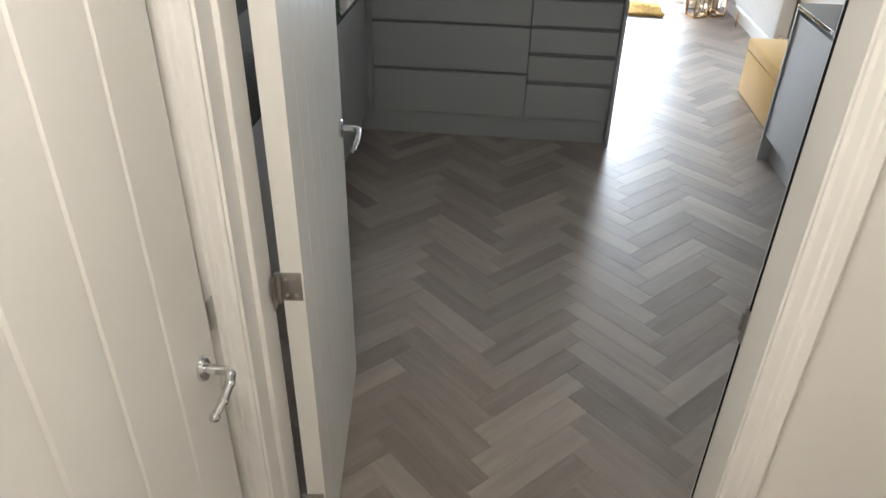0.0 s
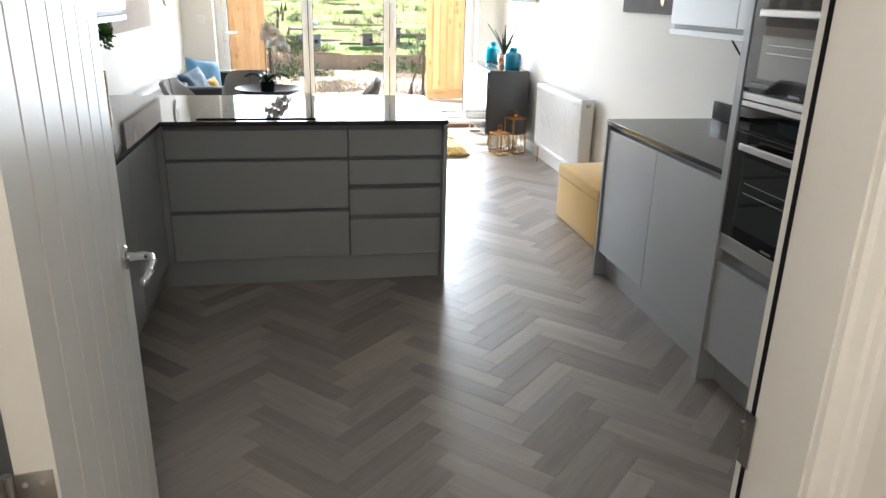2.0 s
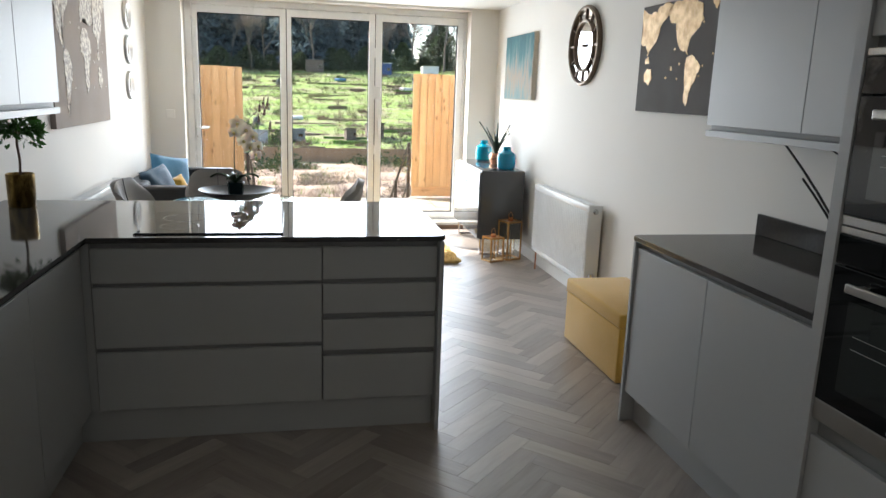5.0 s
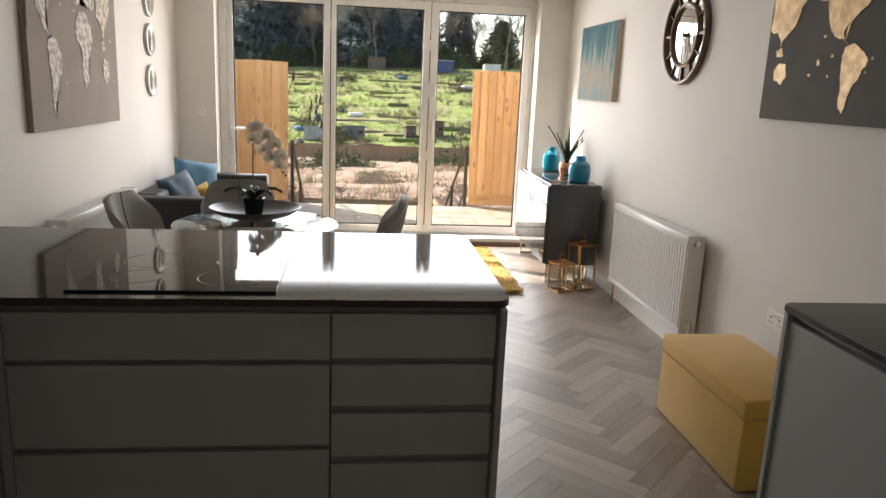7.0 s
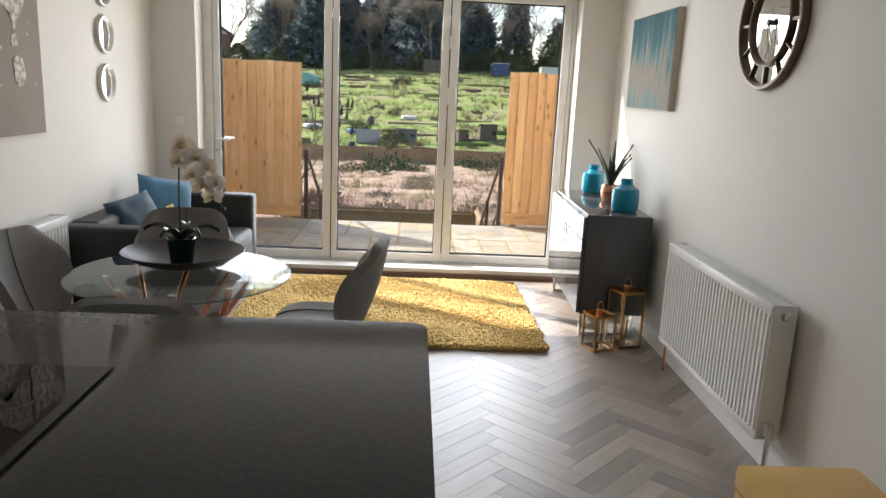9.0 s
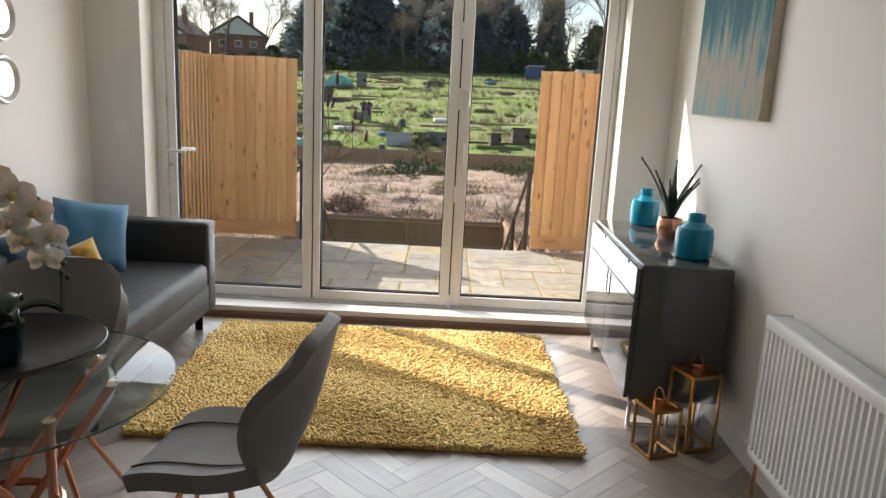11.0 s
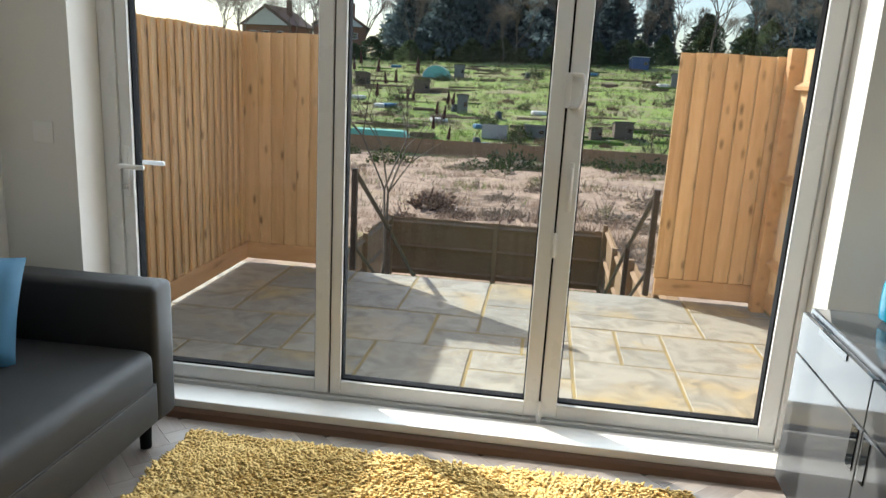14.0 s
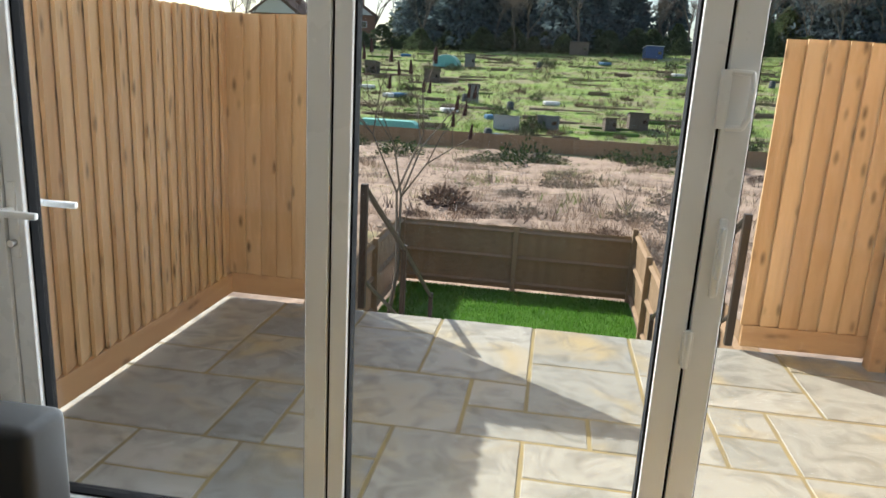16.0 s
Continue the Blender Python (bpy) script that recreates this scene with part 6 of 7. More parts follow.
# conifer colour lifted towards blue-grey to stand in for distance haze
CONI = mat("hazed_conifer_foliage", (0.15, 0.205, 0.22), 0.9, scale=0.8, col2=(0.105, 0.15, 0.16), each=0.6, through_light=0.5)
WOODY = mat("bare_twigs", (0.26, 0.215, 0.17), 0.9, scale=1.0, col2=(0.16, 0.13, 0.10), each=0.5, through_light=0.3)
EVERG = mat("evergreen_foliage", (0.11, 0.15, 0.07), 0.9, scale=0.8, col2=(0.06, 0.085, 0.045), each=0.6, through_light=0.45)


def crown_mesh(name, points, size, material, rnd):
    V, F = leaf_quads(points, size, rnd, 0.9)
    return raw_mesh(name, V, F, material)


def conifer(seed, label, m, h, wide, material):
    rn = random.Random(seed)
    t = thing("conifer_tree", m, label, "tree", "trees of the far wood")
    part("trunk", Geo().rod((0, 0, 0), (0, 0, h * 0.9), h * 0.018, h * 0.005, 8), BARK, t)
    pts = []
    for k in range(3000):
        v = rn.random() ** 0.8
        a = rn.uniform(0, 6.283)
        lump = 0.75 + 0.35 * math.sin(a * 3 + v * 17 + seed) * math.sin(v * 23 + seed)
        r0 = wide * (1 - v) ** 0.75 * lump * rn.uniform(0.55, 1.0) + 0.12
        pts.append(((r0 * math.cos(a), r0 * math.sin(a), h * (0.06 + 0.94 * v)), (math.cos(a), math.sin(a), -0.1)))
    part("crown", crown_mesh("crown", pts, h * 0.075, material, rn), material, t, "dense dark evergreen crown")
    return t


def bare_tree(seed, label, m, h):
    rn = random.Random(seed)
    t = thing("bare_tree", m, label, "tree", "bare trees of the far wood")
    g, tips = Geo(), []
    branching(g, Vector((0, 0, 0)), Vector((0, 0, 1)), h * 0.30, h * 0.016, 5, rn, tips, 0.62)
    part("trunk", g, PALEBARK, t)
    pts = []
    for p, d in tips:
        for _ in range(5):
            pts.append((tuple(p + Vector((rn.gauss(0, 0.03), rn.gauss(0, 0.03), rn.gauss(0, 0.03))) * h), (d.x, d.y, d.z + 0.4)))
    V, F = [], []
    for c, d in pts:
        c, d = Vector(c), Vector(d).normalized()
        s = d.cross(Vector((rn.uniform(-1, 1), rn.uniform(-1, 1), rn.uniform(-1, 1)))).normalized() * h * 0.0022
        for _ in range(2):
            e = c + (d + Vector((rn.uniform(-0.7, 0.7), rn.uniform(-0.7, 0.7), rn.uniform(-0.4, 0.7)))) * h * 0.055
            b = len(V)
            V += [tuple(c - s), tuple(c + s), tuple(e)]
            F.append((b, b + 1, b + 2))
    part("twigs", raw_mesh("twigs", V, F, WOODY), WOODY, t, "haze of fine bare twigs")
    return t


def put(x, y):
    return pose(x, y, ground_z(x, y) - 0.3, 0, 0, (x * 37 + y * 11) % 360)


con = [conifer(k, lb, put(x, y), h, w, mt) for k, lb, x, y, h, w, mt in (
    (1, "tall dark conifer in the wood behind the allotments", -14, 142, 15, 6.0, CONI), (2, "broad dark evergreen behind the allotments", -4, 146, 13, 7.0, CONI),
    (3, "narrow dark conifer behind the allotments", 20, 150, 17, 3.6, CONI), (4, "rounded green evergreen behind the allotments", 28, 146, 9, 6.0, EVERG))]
bare = [bare_tree(k, lb, put(x, y), h) for k, lb, x, y, h in ((5, "bare winter tree behind the allotments", -40, 138, 13), (6, "tall bare winter tree in the wood", 9, 146, 15), (7, "spreading bare winter tree", 46, 140, 14))]
rnd = random.Random(33)
for k in range(84):
    x, y = -62 + k * 1.6 + rnd.uniform(-1.3, 1.3), rnd.uniform(140, 162)
    if 14 < x < 36 and k % 2:
        continue
    if x < -31 and (k % 3 or y < 158):
        continue
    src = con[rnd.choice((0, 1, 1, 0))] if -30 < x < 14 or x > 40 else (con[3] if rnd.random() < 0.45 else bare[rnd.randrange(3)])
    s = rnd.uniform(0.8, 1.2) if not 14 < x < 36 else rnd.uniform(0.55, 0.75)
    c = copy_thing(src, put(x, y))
    c.scale = (s, s, s)
for k in range(34):
    x, y = -64 + k * 4.0 + rnd.uniform(-1.5, 1.5), rnd.uniform(133, 150)
    c = copy_thing(bare[rnd.randrange(3)], put(x, y))
    s = rnd.uniform(0.6, 1.15)
    c.scale = (s, s, s)
for k in range(40):
    x, y = -70 + k * 3.6 + rnd.uniform(-1.2, 1.2), rnd.uniform(134, 139)
    c = copy_thing(con[3], put(x, y))
    s = rnd.uniform(0.28, 0.5)
    c.scale = (s * 1.5, s * 1.5, s)

# scrub bushes, brambles and stumps between the gardens and the allotments
BRAM = mat("dry_bramble", (0.20, 0.135, 0.10), 0.95, scale=3, col2=(0.10, 0.068, 0.05), each=0.5, through_light=0.3)
HEDGE = mat("dark_green_bramble", (0.05, 0.075, 0.025), 0.9, scale=3, col2=(0.025, 0.04, 0.015), each=0.5, through_light=0.45)


def bush(seed, label, m, r, h, material, leaf, n=420):
    rn = random.Random(seed)
    b = thing("bush", m, label, "bush", "scrub bushes")
    g = Geo()
    for _ in range(14):
        a, e = rn.uniform(0, 6.28), rn.uniform(0.3, 1.0)
        g.rod((0, 0, 0), (math.cos(a) * r * e * 0.8, math.sin(a) * r * e * 0.8, h * rn.uniform(0.5, 1.15)), 0.02, 0.004, 4)
    part("stems", g, WOODY, b)
    pts = []
    for _ in range(n):
        d = Vector((rn.gauss(0, 1), rn.gauss(0, 1), abs(rn.gauss(0, 0.8)))).normalized() * rn.uniform(0.5, 1.0)
        pts.append(((d.x * r, d.y * r, d.z * h * (0.8 + 0.3 * math.sin(d.x * 9 + seed))), (d.x, d.y, d.z + 0.2)))
    part("leaves", crown_mesh("leaves", pts, leaf, material, rn), material, b)
    return b


bs = [bush(1, "dry brown bramble clump on the scrubland", put(-3.5, 34), 1.0, 0.7, BRAM, 0.22), bush(2, "dark green bramble bush on the scrubland", put(-1.2, 52), 1.8, 1.9, HEDGE, 0.34), bush(3, "low grey dry scrub", put(2.5, 44), 1.4, 0.6, WOODY, 0.2)]
rnd = random.Random(77)
for k in range(95):
    y = 24 + 36 * rnd.random()
    x = rnd.uniform(-0.55, 0.55) * (y - 4)
    kind_ = 1 if y > 50 and rnd.random() < 0.5 else rnd.choice((0, 2, 2))
    c = copy_thing(bs[kind_], put(x, y))
    s = rnd.uniform(0.35, 1.0)
    c.matrix_basis = c.matrix_basis @ Matrix.Translation((0, 0, 0.25))
    c.scale = (s, s, s * rnd.uniform(0.6, 1.0))

for x, y, s in ((4.6, 57, 0.9), (6.6, 56, 1.1), (8.8, 57.5, 1.0), (11.4, 57, 0.9), (-1.9, 50, 0.8), (0.2, 53, 0.7)):
    c = copy_thing(bs[1], put(x, y))
    c.scale = (s * 1.15, s, s * 0.75)

# dry grass, dead stalks and weeds, too many to count
def tuft_field(name, label, n, seed, xr, yr, hr, material, near_pow=1.5):
    rn = np.random.RandomState(seed)
    V, F = [], []
    for k in range(n):
        y = yr[0] + (yr[1] - yr[0]) * rn.rand() ** near_pow
        x = rn.uniform(-xr, xr) * (y - 3)
        z = ground_z(max(-90, min(90, x)), y) + (0.35 * noise.noise(Vector((x * 0.35, y * 0.35, 0))) + 0.22 * noise.noise(Vector((x * 1.1, y * 1.1, 4))) if y < 61 else 0.0)
        clump = noise.noise(Vector((x * 0.25, y * 0.25, seed)))
        if clump < -0.15:
            continue
        h = rn.uniform(*hr) * (0.6 + clump)
        for q in range(6):
            a, b = rn.uniform(0, 6.28), len(V)
            w = h * 0.045
            ox, oy = rn.uniform(-0.2, 0.2), rn.uniform(-0.2, 0.2)
            lx, ly = rn.uniform(-0.7, 0.7) * h, rn.uniform(-0.7, 0.7) * h
            V += [(x + ox + math.cos(a) * w, y + oy + math.sin(a) * w, z - 0.05), (x + ox - math.cos(a) * w, y + oy - math.sin(a) * w, z - 0.05), (x + ox + lx, y + oy + ly, z + h)]
            F.append((b, b + 1, b + 2))
    ob = new(name, raw_mesh(name, V, F, material))
    tagged(ob, label=label, category="grass", kind="stuff")


DRYG = mat("dry_pink_grass", (0.46, 0.34, 0.25), 0.95, scale=0.6, col2=(0.27, 0.19, 0.13), var=0.8, through_light=0.3)
STALK = mat("dark_dead_stalks", (0.27, 0.20, 0.155), 0.95, scale=0.6, col2=(0.16, 0.115, 0.09))
PLOTST = mat("brown_plot_growth", (0.14, 0.11, 0.075), 0.95, scale=0.3, col2=(0.07, 0.065, 0.04), var=0.8, through_light=0.3)
WEED = mat("green_weeds", (0.18, 0.26, 0.06), 0.9, scale=0.25, col2=(0.13, 0.13, 0.06), var=0.9, through_light=0.45)
tuft_field("dry_grass", "pinkish dry grass and bramble stalks on the scrubland", 9000, 3, 0.55, (21.5, 61), (0.12, 0.45), DRYG)
tuft_field("dead_stalks", "dark dead stalks on the scrubland", 1700, 5, 0.55, (22, 61), (0.15, 0.7), STALK, 0.9)
tuft_field("weeds", "green weeds on the scrubland", 1800, 12, 0.5, (30, 61), (0.15, 0.5), WEED, 0.6)
tuft_field("plot_weeds", "rough green growth on the allotments", 9000, 8, 0.42, (63, 134), (0.15, 0.7), WEED, 1.0)
tuft_field("plot_stalks", "brown dead growth on the allotments", 9000, 15, 0.42, (63, 134), (0.25, 0.9), PLOTST, 1.0)
tuft_field("plot_straw", "straw coloured growth on the allotments", 4000, 19, 0.42, (63, 134), (0.15, 0.6), DRYG, 1.0)

# allotment sheds, greenhouses, heaps and beds
SHEDW = mat("creosoted_shed_boards", (0.15, 0.115, 0.09), 0.85, scale=4, stretch=(1, 1, 12), bump=0.3)
SHEDG = mat("grey_shed_boards", (0.20, 0.20, 0.19), 0.8, scale=4, stretch=(1, 1, 12), bump=0.3)
ROOFF = mat("roofing_felt", (0.08, 0.08, 0.085), 0.9, scale=10)
ROOFT = mat("corrugated_tin", (0.40, 0.42, 0.46), 0.4, 0.6, scale=8)
BLUES = mat("blue_painted_boards", (0.06, 0.10, 0.22), 0.6, scale=6)
POLYG = mat("green_polytunnel_net", (0.20, 0.52, 0.46), 0.6, scale=6)
WHITEP = mat("white_sheet", (0.7, 0.7, 0.68), 0.7, scale=6)


def shed(seed, label, m, w, d, h, wall, roof):
    w, d, h = w * 0.76, d * 0.76, h * 0.76
    s_ = thing("garden_shed", m, label, "shed", "allotment sheds")
    part("wall", Geo().box(-w / 2, w / 2, -d / 2, d / 2, 0, h * 0.78, 0.01), wall, s_)
    part("roof", Geo().prism([(-d / 2 - 0.12, h), (d / 2 + 0.12, h * 0.80), (d / 2 + 0.12, h * 0.84), (-d / 2 - 0.12, h * 1.04)], "x", -w / 2 - 0.1, w / 2 + 0.1), roof, s_)
    part("gable", Geo().prism([(-d / 2, h * 0.77), (d / 2, h * 0.77), (d / 2, h * 0.81), (-d / 2, h * 0.995)], "x", -w / 2 + 0.004, w / 2 - 0.004), wall, s_)
    part("door", Geo().box(-w * 0.2, w * 0.12, -d / 2 - 0.03, -d / 2 + 0.01, 0.05, h * 0.7, 0.01), wall, s_)
    if wall is not ROOFT and wall is not WHITEP:
        part("window", Geo().box(w * 0.2, w * 0.42, -d / 2 - 0.02, -d / 2 + 0.01, h * 0.38, h * 0.62), BLACKGL, s_)
    return s_


def far_pose(x, y, turn=0, lift=0.0):
    return pose(x, y, ground_z(x, y) - 0.05 + lift, 0, 0, turn)


shed(1, "blue painted allotment shed with a pale roof", far_pose(14.8, 129, 10), 3.6, 2.4, 2.6, BLUES, WHITEP)
shed(2, "grey weathered allotment shed", far_pose(18.0, 108, -8), 3.0, 2.2, 2.4, SHEDG, ROOFF)
shed(3, "dark brown allotment shed", far_pose(-15.0, 97, 6), 2.5, 1.8, 2.1, SHEDW, ROOFF)
shed(4, "small dark allotment shed", far_pose(-24.4, 104, -12), 2.2, 1.8, 2.2, SHEDW, ROOFF)
shed(5, "tall narrow grey tool shed", far_pose(-8.1, 82.5, 4), 1.4, 1.2, 2.6, SHEDG, ROOFF)
shed(6, "dark green compost shed near the fence", far_pose(7.7, 73.5, 5), 2.2, 1.6, 2.0, SHEDW, ROOFF)
shed(7, "tin roofed lean-to by the fence", far_pose(-3.7, 70.5, 0), 2.9, 1.5, 1.6, ROOFT, ROOFT)
shed(8, "low weathered shed by the fence", far_pose(-0.1, 71.5, -5), 2.4, 1.4, 1.6, SHEDG, ROOFT)
shed(9, "open timber hut below the wood", far_pose(3.3, 132, 0), 4.0, 2.4, 2.8, SHEDW, ROOFF)
shed(10, "grey shed beside the net tunnel", far_pose(-12.4, 113.5, 5), 1.9, 1.6, 2.4, SHEDG, ROOFF)
shed(11, "grey shed among plots", far_pose(22, 105, 12), 2.6, 2.0, 2.1, SHEDG, ROOFF)
shed(12, "small timber hut with pots by the fence", far_pose(5.2, 72.5, 12), 1.3, 1.2, 1.5, SHEDW, SHEDW)
shed(13, "low white roofed building at the wood's edge", far_pose(23.5, 131, 3), 3.8, 2.4, 1.7, WHITEP, WHITEP)
low = thing("net_tunnel", far_pose(-13.6, 67.5, 0), "low turquoise netted growing tunnel by the fence", "greenhouse")
part("cover", Geo().prism([(-2.7, 0.0), (2.7, 0.0), (2.6, 0.55), (2.2, 0.8), (-2.2, 0.8), (-2.6, 0.55)], "y", -0.8, 0.8), POLYG, low)
tun = thing("net_tunnel", far_pose(-15.6, 113, 0), "pale green netted growing tunnel", "greenhouse")
part("cover", Geo().prism([(1.9 * math.cos(k * math.pi / 10), 1.7 * math.sin(k * math.pi / 10)) for k in range(11)], "y", -1.6, 1.6), POLYG, tun, smooth=True)
part("hoop", Geo().tube([Vector((1.93 * math.cos(k * math.pi / 10), -1.6, 1.73 * math.sin(k * math.pi / 10))) for k in range(11)], 0.04, 6), WHITEP, tun)
BEDM = mat("dug_soil_bed", (0.17, 0.12, 0.08), 0.95, scale=3, bump=0.6, bscale=20)
CROP = mat("leafy_crop", (0.14, 0.26, 0.05), 0.9, scale=3, col2=(0.08, 0.15, 0.03), each=0.7, through_light=0.45)
STRAW = mat("dead_grass_bed", (0.30, 0.25, 0.13), 0.95, scale=3, col2=(0.19, 0.16, 0.07), each=0.7)
rnd = random.Random(101)
for k in range(120):
    y = 65 + 66 * rnd.random()
    x = rnd.uniform(-0.36, 0.36) * (y - 4) + 2
    w, d = rnd.uniform(2, 7), rnd.uniform(0.7, 2.0)
    g = Geo()
    for r_ in range(int(d / 0.42) + 1):
        g.box(-w / 2, w / 2, -d / 2 + r_ * 0.42, -d / 2 + r_ * 0.42 + 0.28, -0.2, 0.04 + rnd.uniform(0, 0.12), 0.04, 1)
    single("planting_bed", g, rnd.choice((BEDM, BEDM, CROP, STRAW)), "ridged allotment bed of soil and crops", "bed", False, "allotment beds", far_pose(x, y, rnd.uniform(-5, 5)))
BINM = mat("dark_plastic_bin", (0.05, 0.06, 0.06), 0.6, scale=6)
TARP = mat("blue_tarpaulin", (0.05, 0.16, 0.30), 0.5, scale=5)
for k in range(110):
    y = 65 + 62 * rnd.random()
    x = rnd.uniform(-0.34, 0.34) * (y - 4) + 2
    c = rnd.choice((0, 1, 2, 2, 2, 2, 2, 3, 3))
    if c == 0:
        single("compost_bin", Geo().lathe([(0, 0), (0.42, 0), (0.34, 0.75), (0.22, 0.9), (0, 0.92)], 14), BINM, "dark plastic compost bin on an allotment", "bin", True, "compost bins", far_pose(x, y))
    elif c == 1:
        g = Geo().box(-0.8, 0.8, -0.6, 0.6, 0, 0.45, 0.15, 2)
        single("covered_heap", g, TARP if k % 3 else WHITEP, "heap covered with a plastic sheet", "heap", True, "covered heaps", far_pose(x, y, rnd.uniform(0, 90)))
    elif c == 3:
        g = Geo().box(-1.1, 1.1, -0.55, -0.51, 0, 0.35, 0.005, 1).box(-1.1, 1.1, 0.51, 0.55, 0, 0.35, 0.005, 1).box(-1.1, -1.06, -0.51, 0.51, 0, 0.35, 0.005, 1).box(1.06, 1.1, -0.51, 0.51, 0, 0.35, 0.005, 1).box(-1.06, 1.06, -0.51, 0.51, 0, 0.27)
        single("raised_bed", g, BEDM, "raised timber bed of dark soil on an allotment", "bed", False, "raised beds", far_pose(x, y, rnd.uniform(-8, 8)))
    else:
        c_ = copy_thing(bs[rnd.randrange(3)], far_pose(x, y))
        s = rnd.uniform(0.4, 0.9)
        c_.scale = (s, s, s)

# houses beyond the wood
HBR = mat("red_brick", (0.28, 0.15, 0.10), 0.85, scale=6)
HROOF = mat("brown_roof_tiles", (0.16, 0.10, 0.08), 0.85, scale=6)


def house(label, m, w, d, h):
    hs = thing("house", m, label, "house", "far houses")
    part("wall", Geo().box(-w / 2, w / 2, -d / 2, d / 2, -2, h, 0.02), HBR, hs)
    part("roof", Geo().prism([(-w / 2 - 0.4, h - 0.1), (w / 2 + 0.4, h - 0.1), (w / 2 + 0.4, h + 0.1), (0, h + w * 0.36), (-w / 2 - 0.4, h + 0.1)], "y", -d / 2 - 0.3, d / 2 + 0.3), HROOF, hs)
    part("gable", Geo().prism([(-w / 2 + 0.5, h), (w / 2 - 0.5, h), (0, h + w * 0.30)], "y", -d / 2 - 0.36, -d / 2 - 0.3), WHITEP, hs, "white rendered gable")
    for x in (-w * 0.28, w * 0.28, 0):
        for z in (0.9, 3.5):
            wn_ = part("window", Geo().box(x - 0.65, x + 0.65, -d / 2 - 0.06, -d / 2 + 0.02, z, z + 1.2), UPVC, hs)
            part("pane", Geo().box(x - 0.55, x + 0.55, -d / 2 - 0.08, -d / 2 - 0.05, z + 0.1, z + 1.1), BLACKGL, wn_)
    part("chimney", Geo().box(w * 0.2, w * 0.2 + 0.8, -0.4, 0.4, h, h + w * 0.36 + 1.0), HBR, hs)


house("brick house with a white gable among bare trees", pose(-41, 150, ground_z(-41, 150), 0, 0, 14), 10, 9, 5.8)
house("brick house behind the wood", pose(-55, 153, ground_z(-55, 153), 0, 0, -10), 11, 9, 5.8)

# ---- patio slabs ----
# random-course sandstone: rows 0.288 m apart counted from the house; each slab is (x from, x to, row from, row to)
rs = random.Random(14)
patio = bpy.data.objects["patio_base"]
UNITS = [-0.16 + 0.289 * k for k in range(10)]
ROW_AT = [8.87, 9.155, 9.44, 9.73, 10.02, 10.32, 10.61, 10.895, 11.185]
west_slabs = [(-1.72, -1.20, 5, 8), (-1.72, -1.20, 4, 5), (-1.72, -0.915, 2, 4), (-1.72, -1.20, 0, 2), (-1.20, -0.66, 6, 8), (-1.20, -0.66, 4, 6),
              (-0.915, -0.66, 2, 4), (-1.20, -0.745, 1, 2), (-1.20, -0.745, 0, 1), (-0.745, -0.16, 0, 2), (-0.66, -0.16, 7, 8), (-0.66, -0.16, 5, 7), (-0.66, 0.129, 3, 5), (-0.66, -0.16, 2, 3)]
east_slabs = [(0, 2, 5, 8), (2, 4, 6, 8), (4, 7, 6, 8), (7, 9, 7, 8), (7, 9, 5, 7), (1, 2, 4, 5), (2, 4, 4, 6), (4, 7, 5, 6), (1, 3, 3, 4), (3, 4, 3, 4), (4, 5, 3, 5), (5, 6, 4, 5),
              (5, 6, 3, 4), (6, 8, 3, 5), (8, 9, 4, 5), (8, 9, 3, 4), (0, 2, 1, 3), (2, 4, 2, 3), (2, 4, 1, 2), (4, 6, 1, 3)]
house_side = [(6, 9, 1, 3), (0, 2, 0, 1), (2, 3, 0, 1), (3, 5, 0, 1), (5, 7, 0, 1), (7, 9, 0, 1)]
slab_data = {}
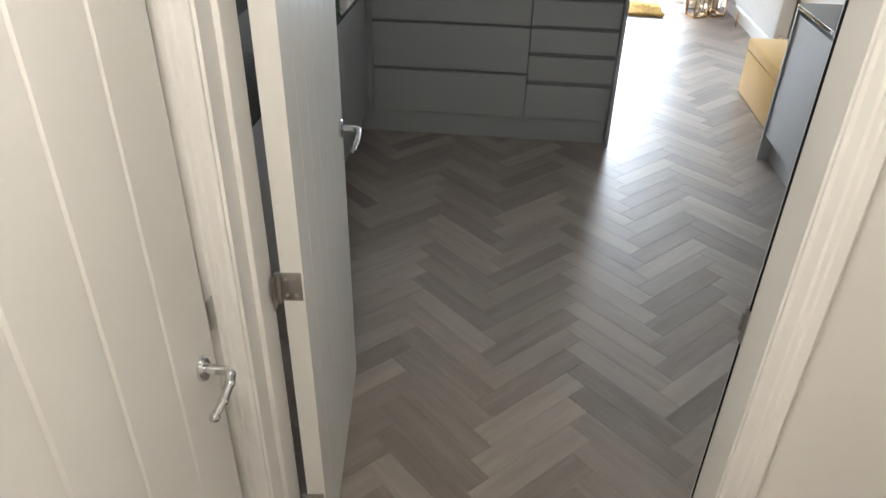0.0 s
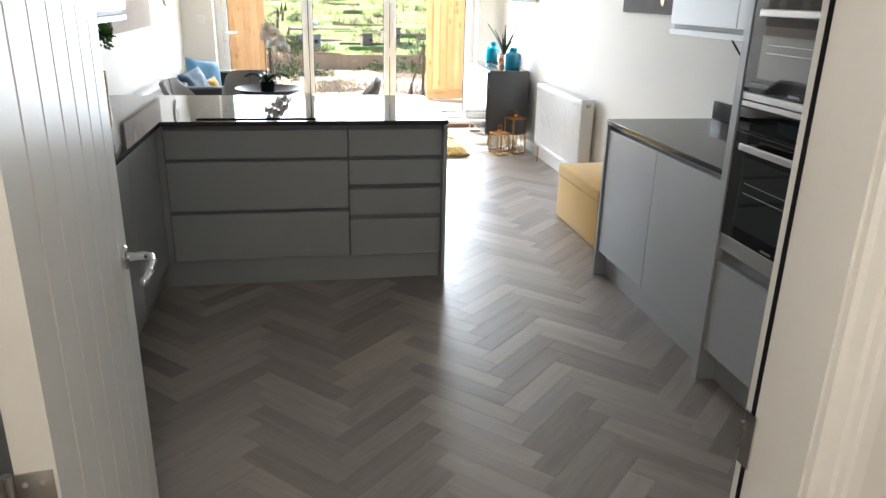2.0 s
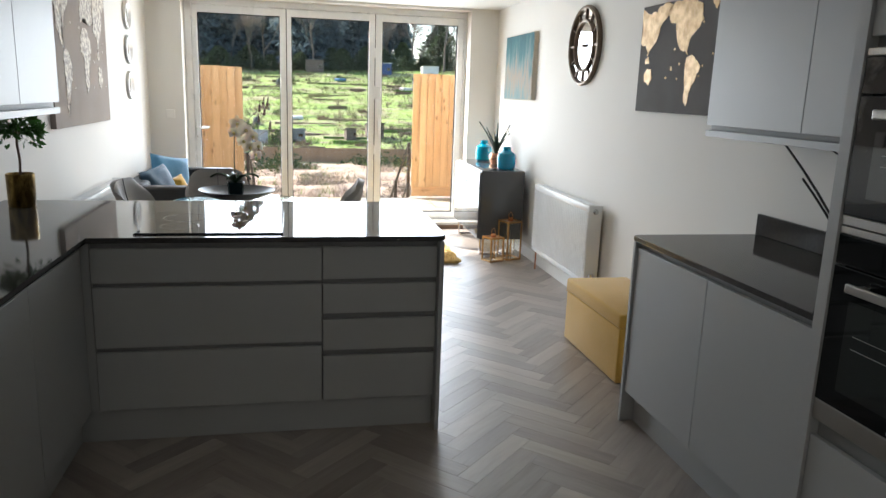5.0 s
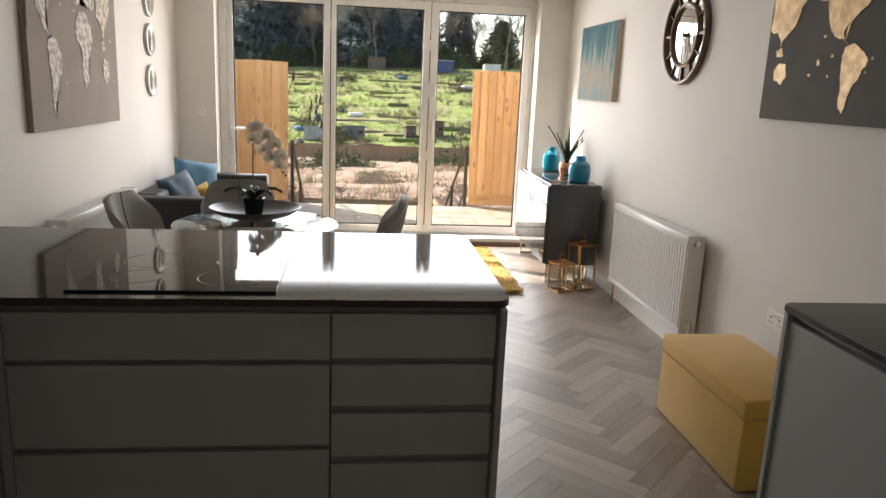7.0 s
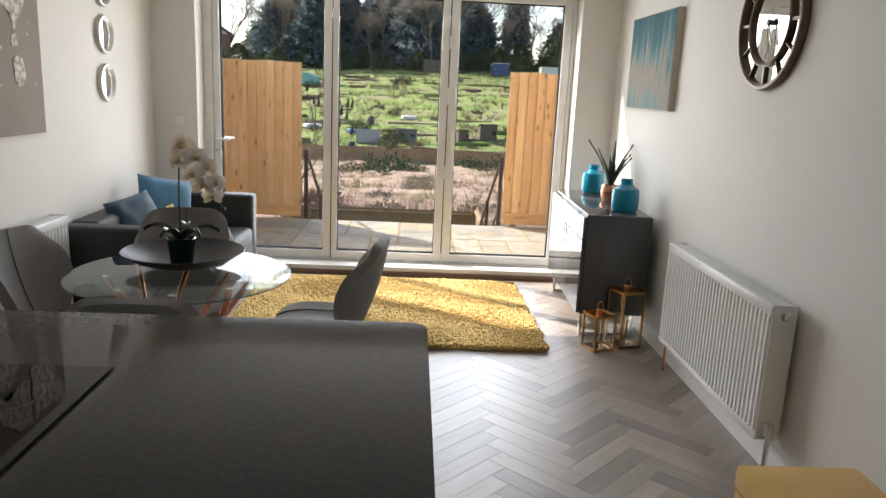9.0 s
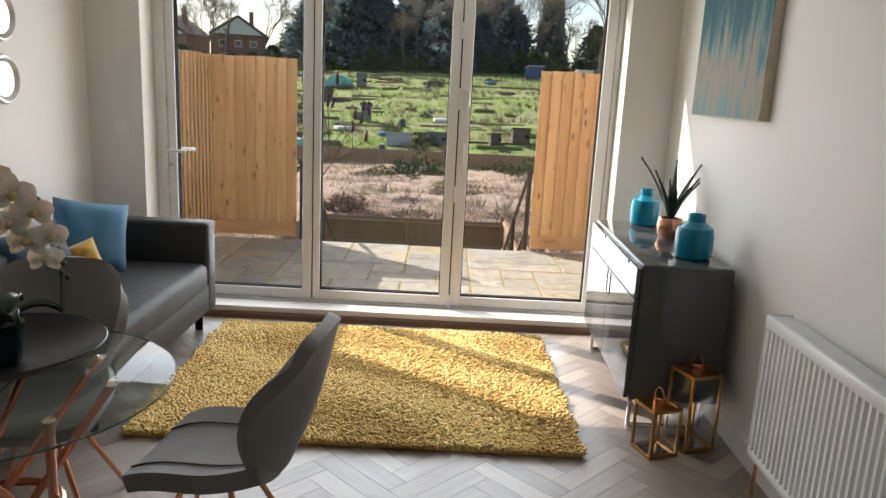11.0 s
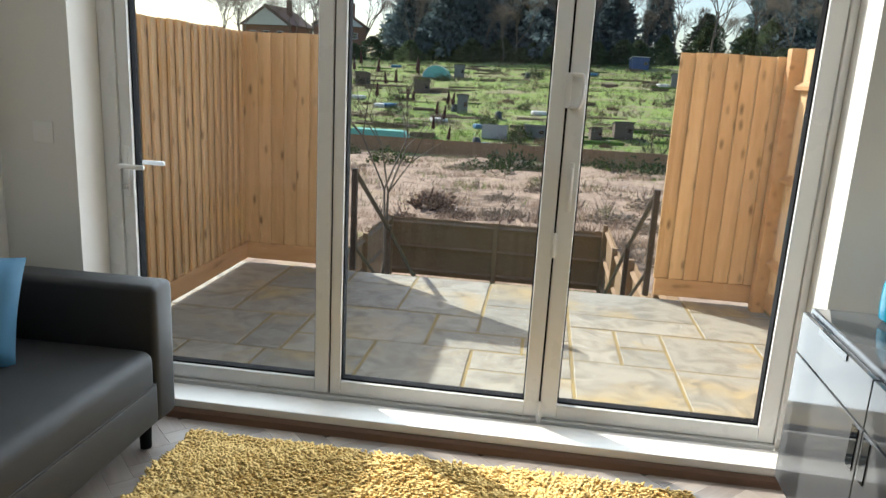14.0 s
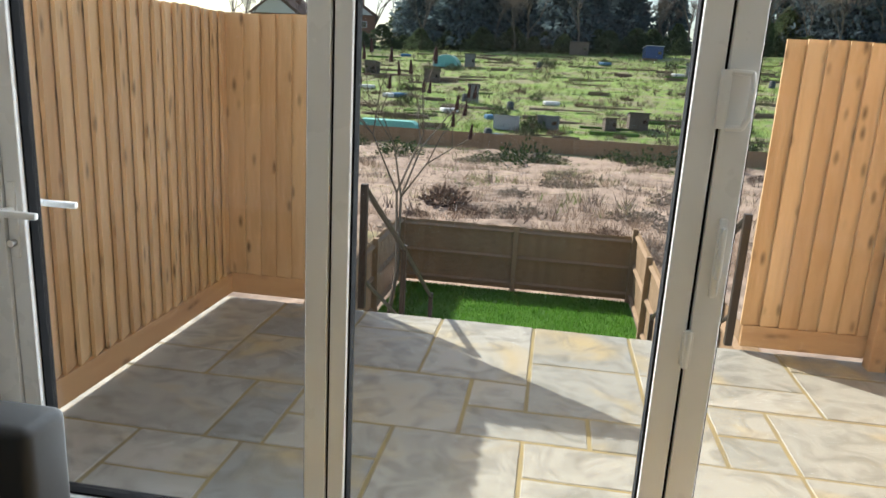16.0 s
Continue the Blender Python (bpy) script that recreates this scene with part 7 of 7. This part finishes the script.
for x0, x1, r0, r1 in west_slabs + [(UNITS[a], UNITS[b], c, d) for a, b, c, d in east_slabs + house_side]:
    w, h = round(x1 - x0, 3), round(ROW_AT[r1] - ROW_AT[r0], 2)
    if (w, h) not in slab_data:
        # riven edges: each side cut a little out of true
        g = Geo().box(-w / 2 + 0.009, w / 2 - 0.009, -h / 2 + 0.009, h / 2 - 0.009, -0.03, 0.0, 0.004, 1)
        bmesh.ops.subdivide_edges(g.bm, edges=[e for e in g.bm.edges if e.calc_length() > 0.2], cuts=5)
        for v in g.bm.verts:
            n_ = noise.noise_vector(Vector((v.co.x * 9 + w * 40, v.co.y * 9 + h * 70, 0)))
            v.co.x += 0.004 * n_.x
            v.co.y += 0.004 * n_.y
        slab_data[(w, h)] = g.data("paving_slab", SLAB)
    ob = new("paving_slab", slab_data[(w, h)])
    ob.parent = patio
    ob.matrix_world = pose((x0 + x1) / 2, (ROW_AT[r0] + ROW_AT[r1]) / 2, PZ + rs.uniform(-0.002, 0.002))


# ---- herringbone floor planks ----
PL, PW = 0.464, 0.0928
APEX_X = -0.006
g = Geo().box(-PL / 2 + 0.0002, PL / 2 - 0.0002, -PW / 2 + 0.0002, PW / 2 - 0.0002, -0.012, 0.0, 0.0007, 1)
plank_me = g.data("plank", PLANK)
floor_ob = bpy.data.objects["floor"]
c45 = math.sqrt(0.5)
nn = 5
spots = []
for i in range(-90, 91):
    for j in range(-12, 13):
        for vert in (0, 1):
            if vert == 0:
                u, v, a = i * PW + j * 2 * PL + PL / 2, i * PW + PW / 2, 45
            else:
                u, v, a = i * PW + PW / 2, (i - 2 * nn + 1) * PW + j * 2 * PL + PL / 2, 135
            x, y = (u - v) * c45 + APEX_X, (u + v) * c45 + 3.5
            if XL - 0.1 < x < XR + 0.1 and -1.6 < y < 8.6 and not (y < 0.35 and not (HX0 - 0.1 < x < HX1 + 0.1)):
                spots.append((x, y, a))
spots.sort(key=lambda s: (s[1] - 2.0) ** 2 + (s[0] - 0.4) ** 2)
near, far = spots[:300], spots[300:]
for x, y, a in near:
    ob = new("plank", plank_me)
    ob.parent = floor_ob
    ob.matrix_world = pose(x, y, 0.0, 0, 0, a)
for turn in (45, 135):
    # the rest of the floor, joined, laid the same way
    src = [tuple(v.co) for v in plank_me.vertices]
    fcs = [tuple(p.vertices) for p in plank_me.polygons]
    base = pose(0, 0, 0, 0, 0, turn)
    inv = base.inverted()
    V, F = [], []
    for x, y, a in far:
        if a == turn:
            p = inv @ Vector((x, y, 0))
            b = len(V)
            V += [(c[0] + p.x, c[1] + p.y, c[2]) for c in src]
            F += [tuple(b + q for q in f) for f in fcs]
    ob = new("plank_field", raw_mesh("plank_field", V, F, PLANK_FAR))
    ob.parent = floor_ob
    ob.matrix_world = base
    tagged(ob, kind="stuff", label="grey oak herringbone planks")
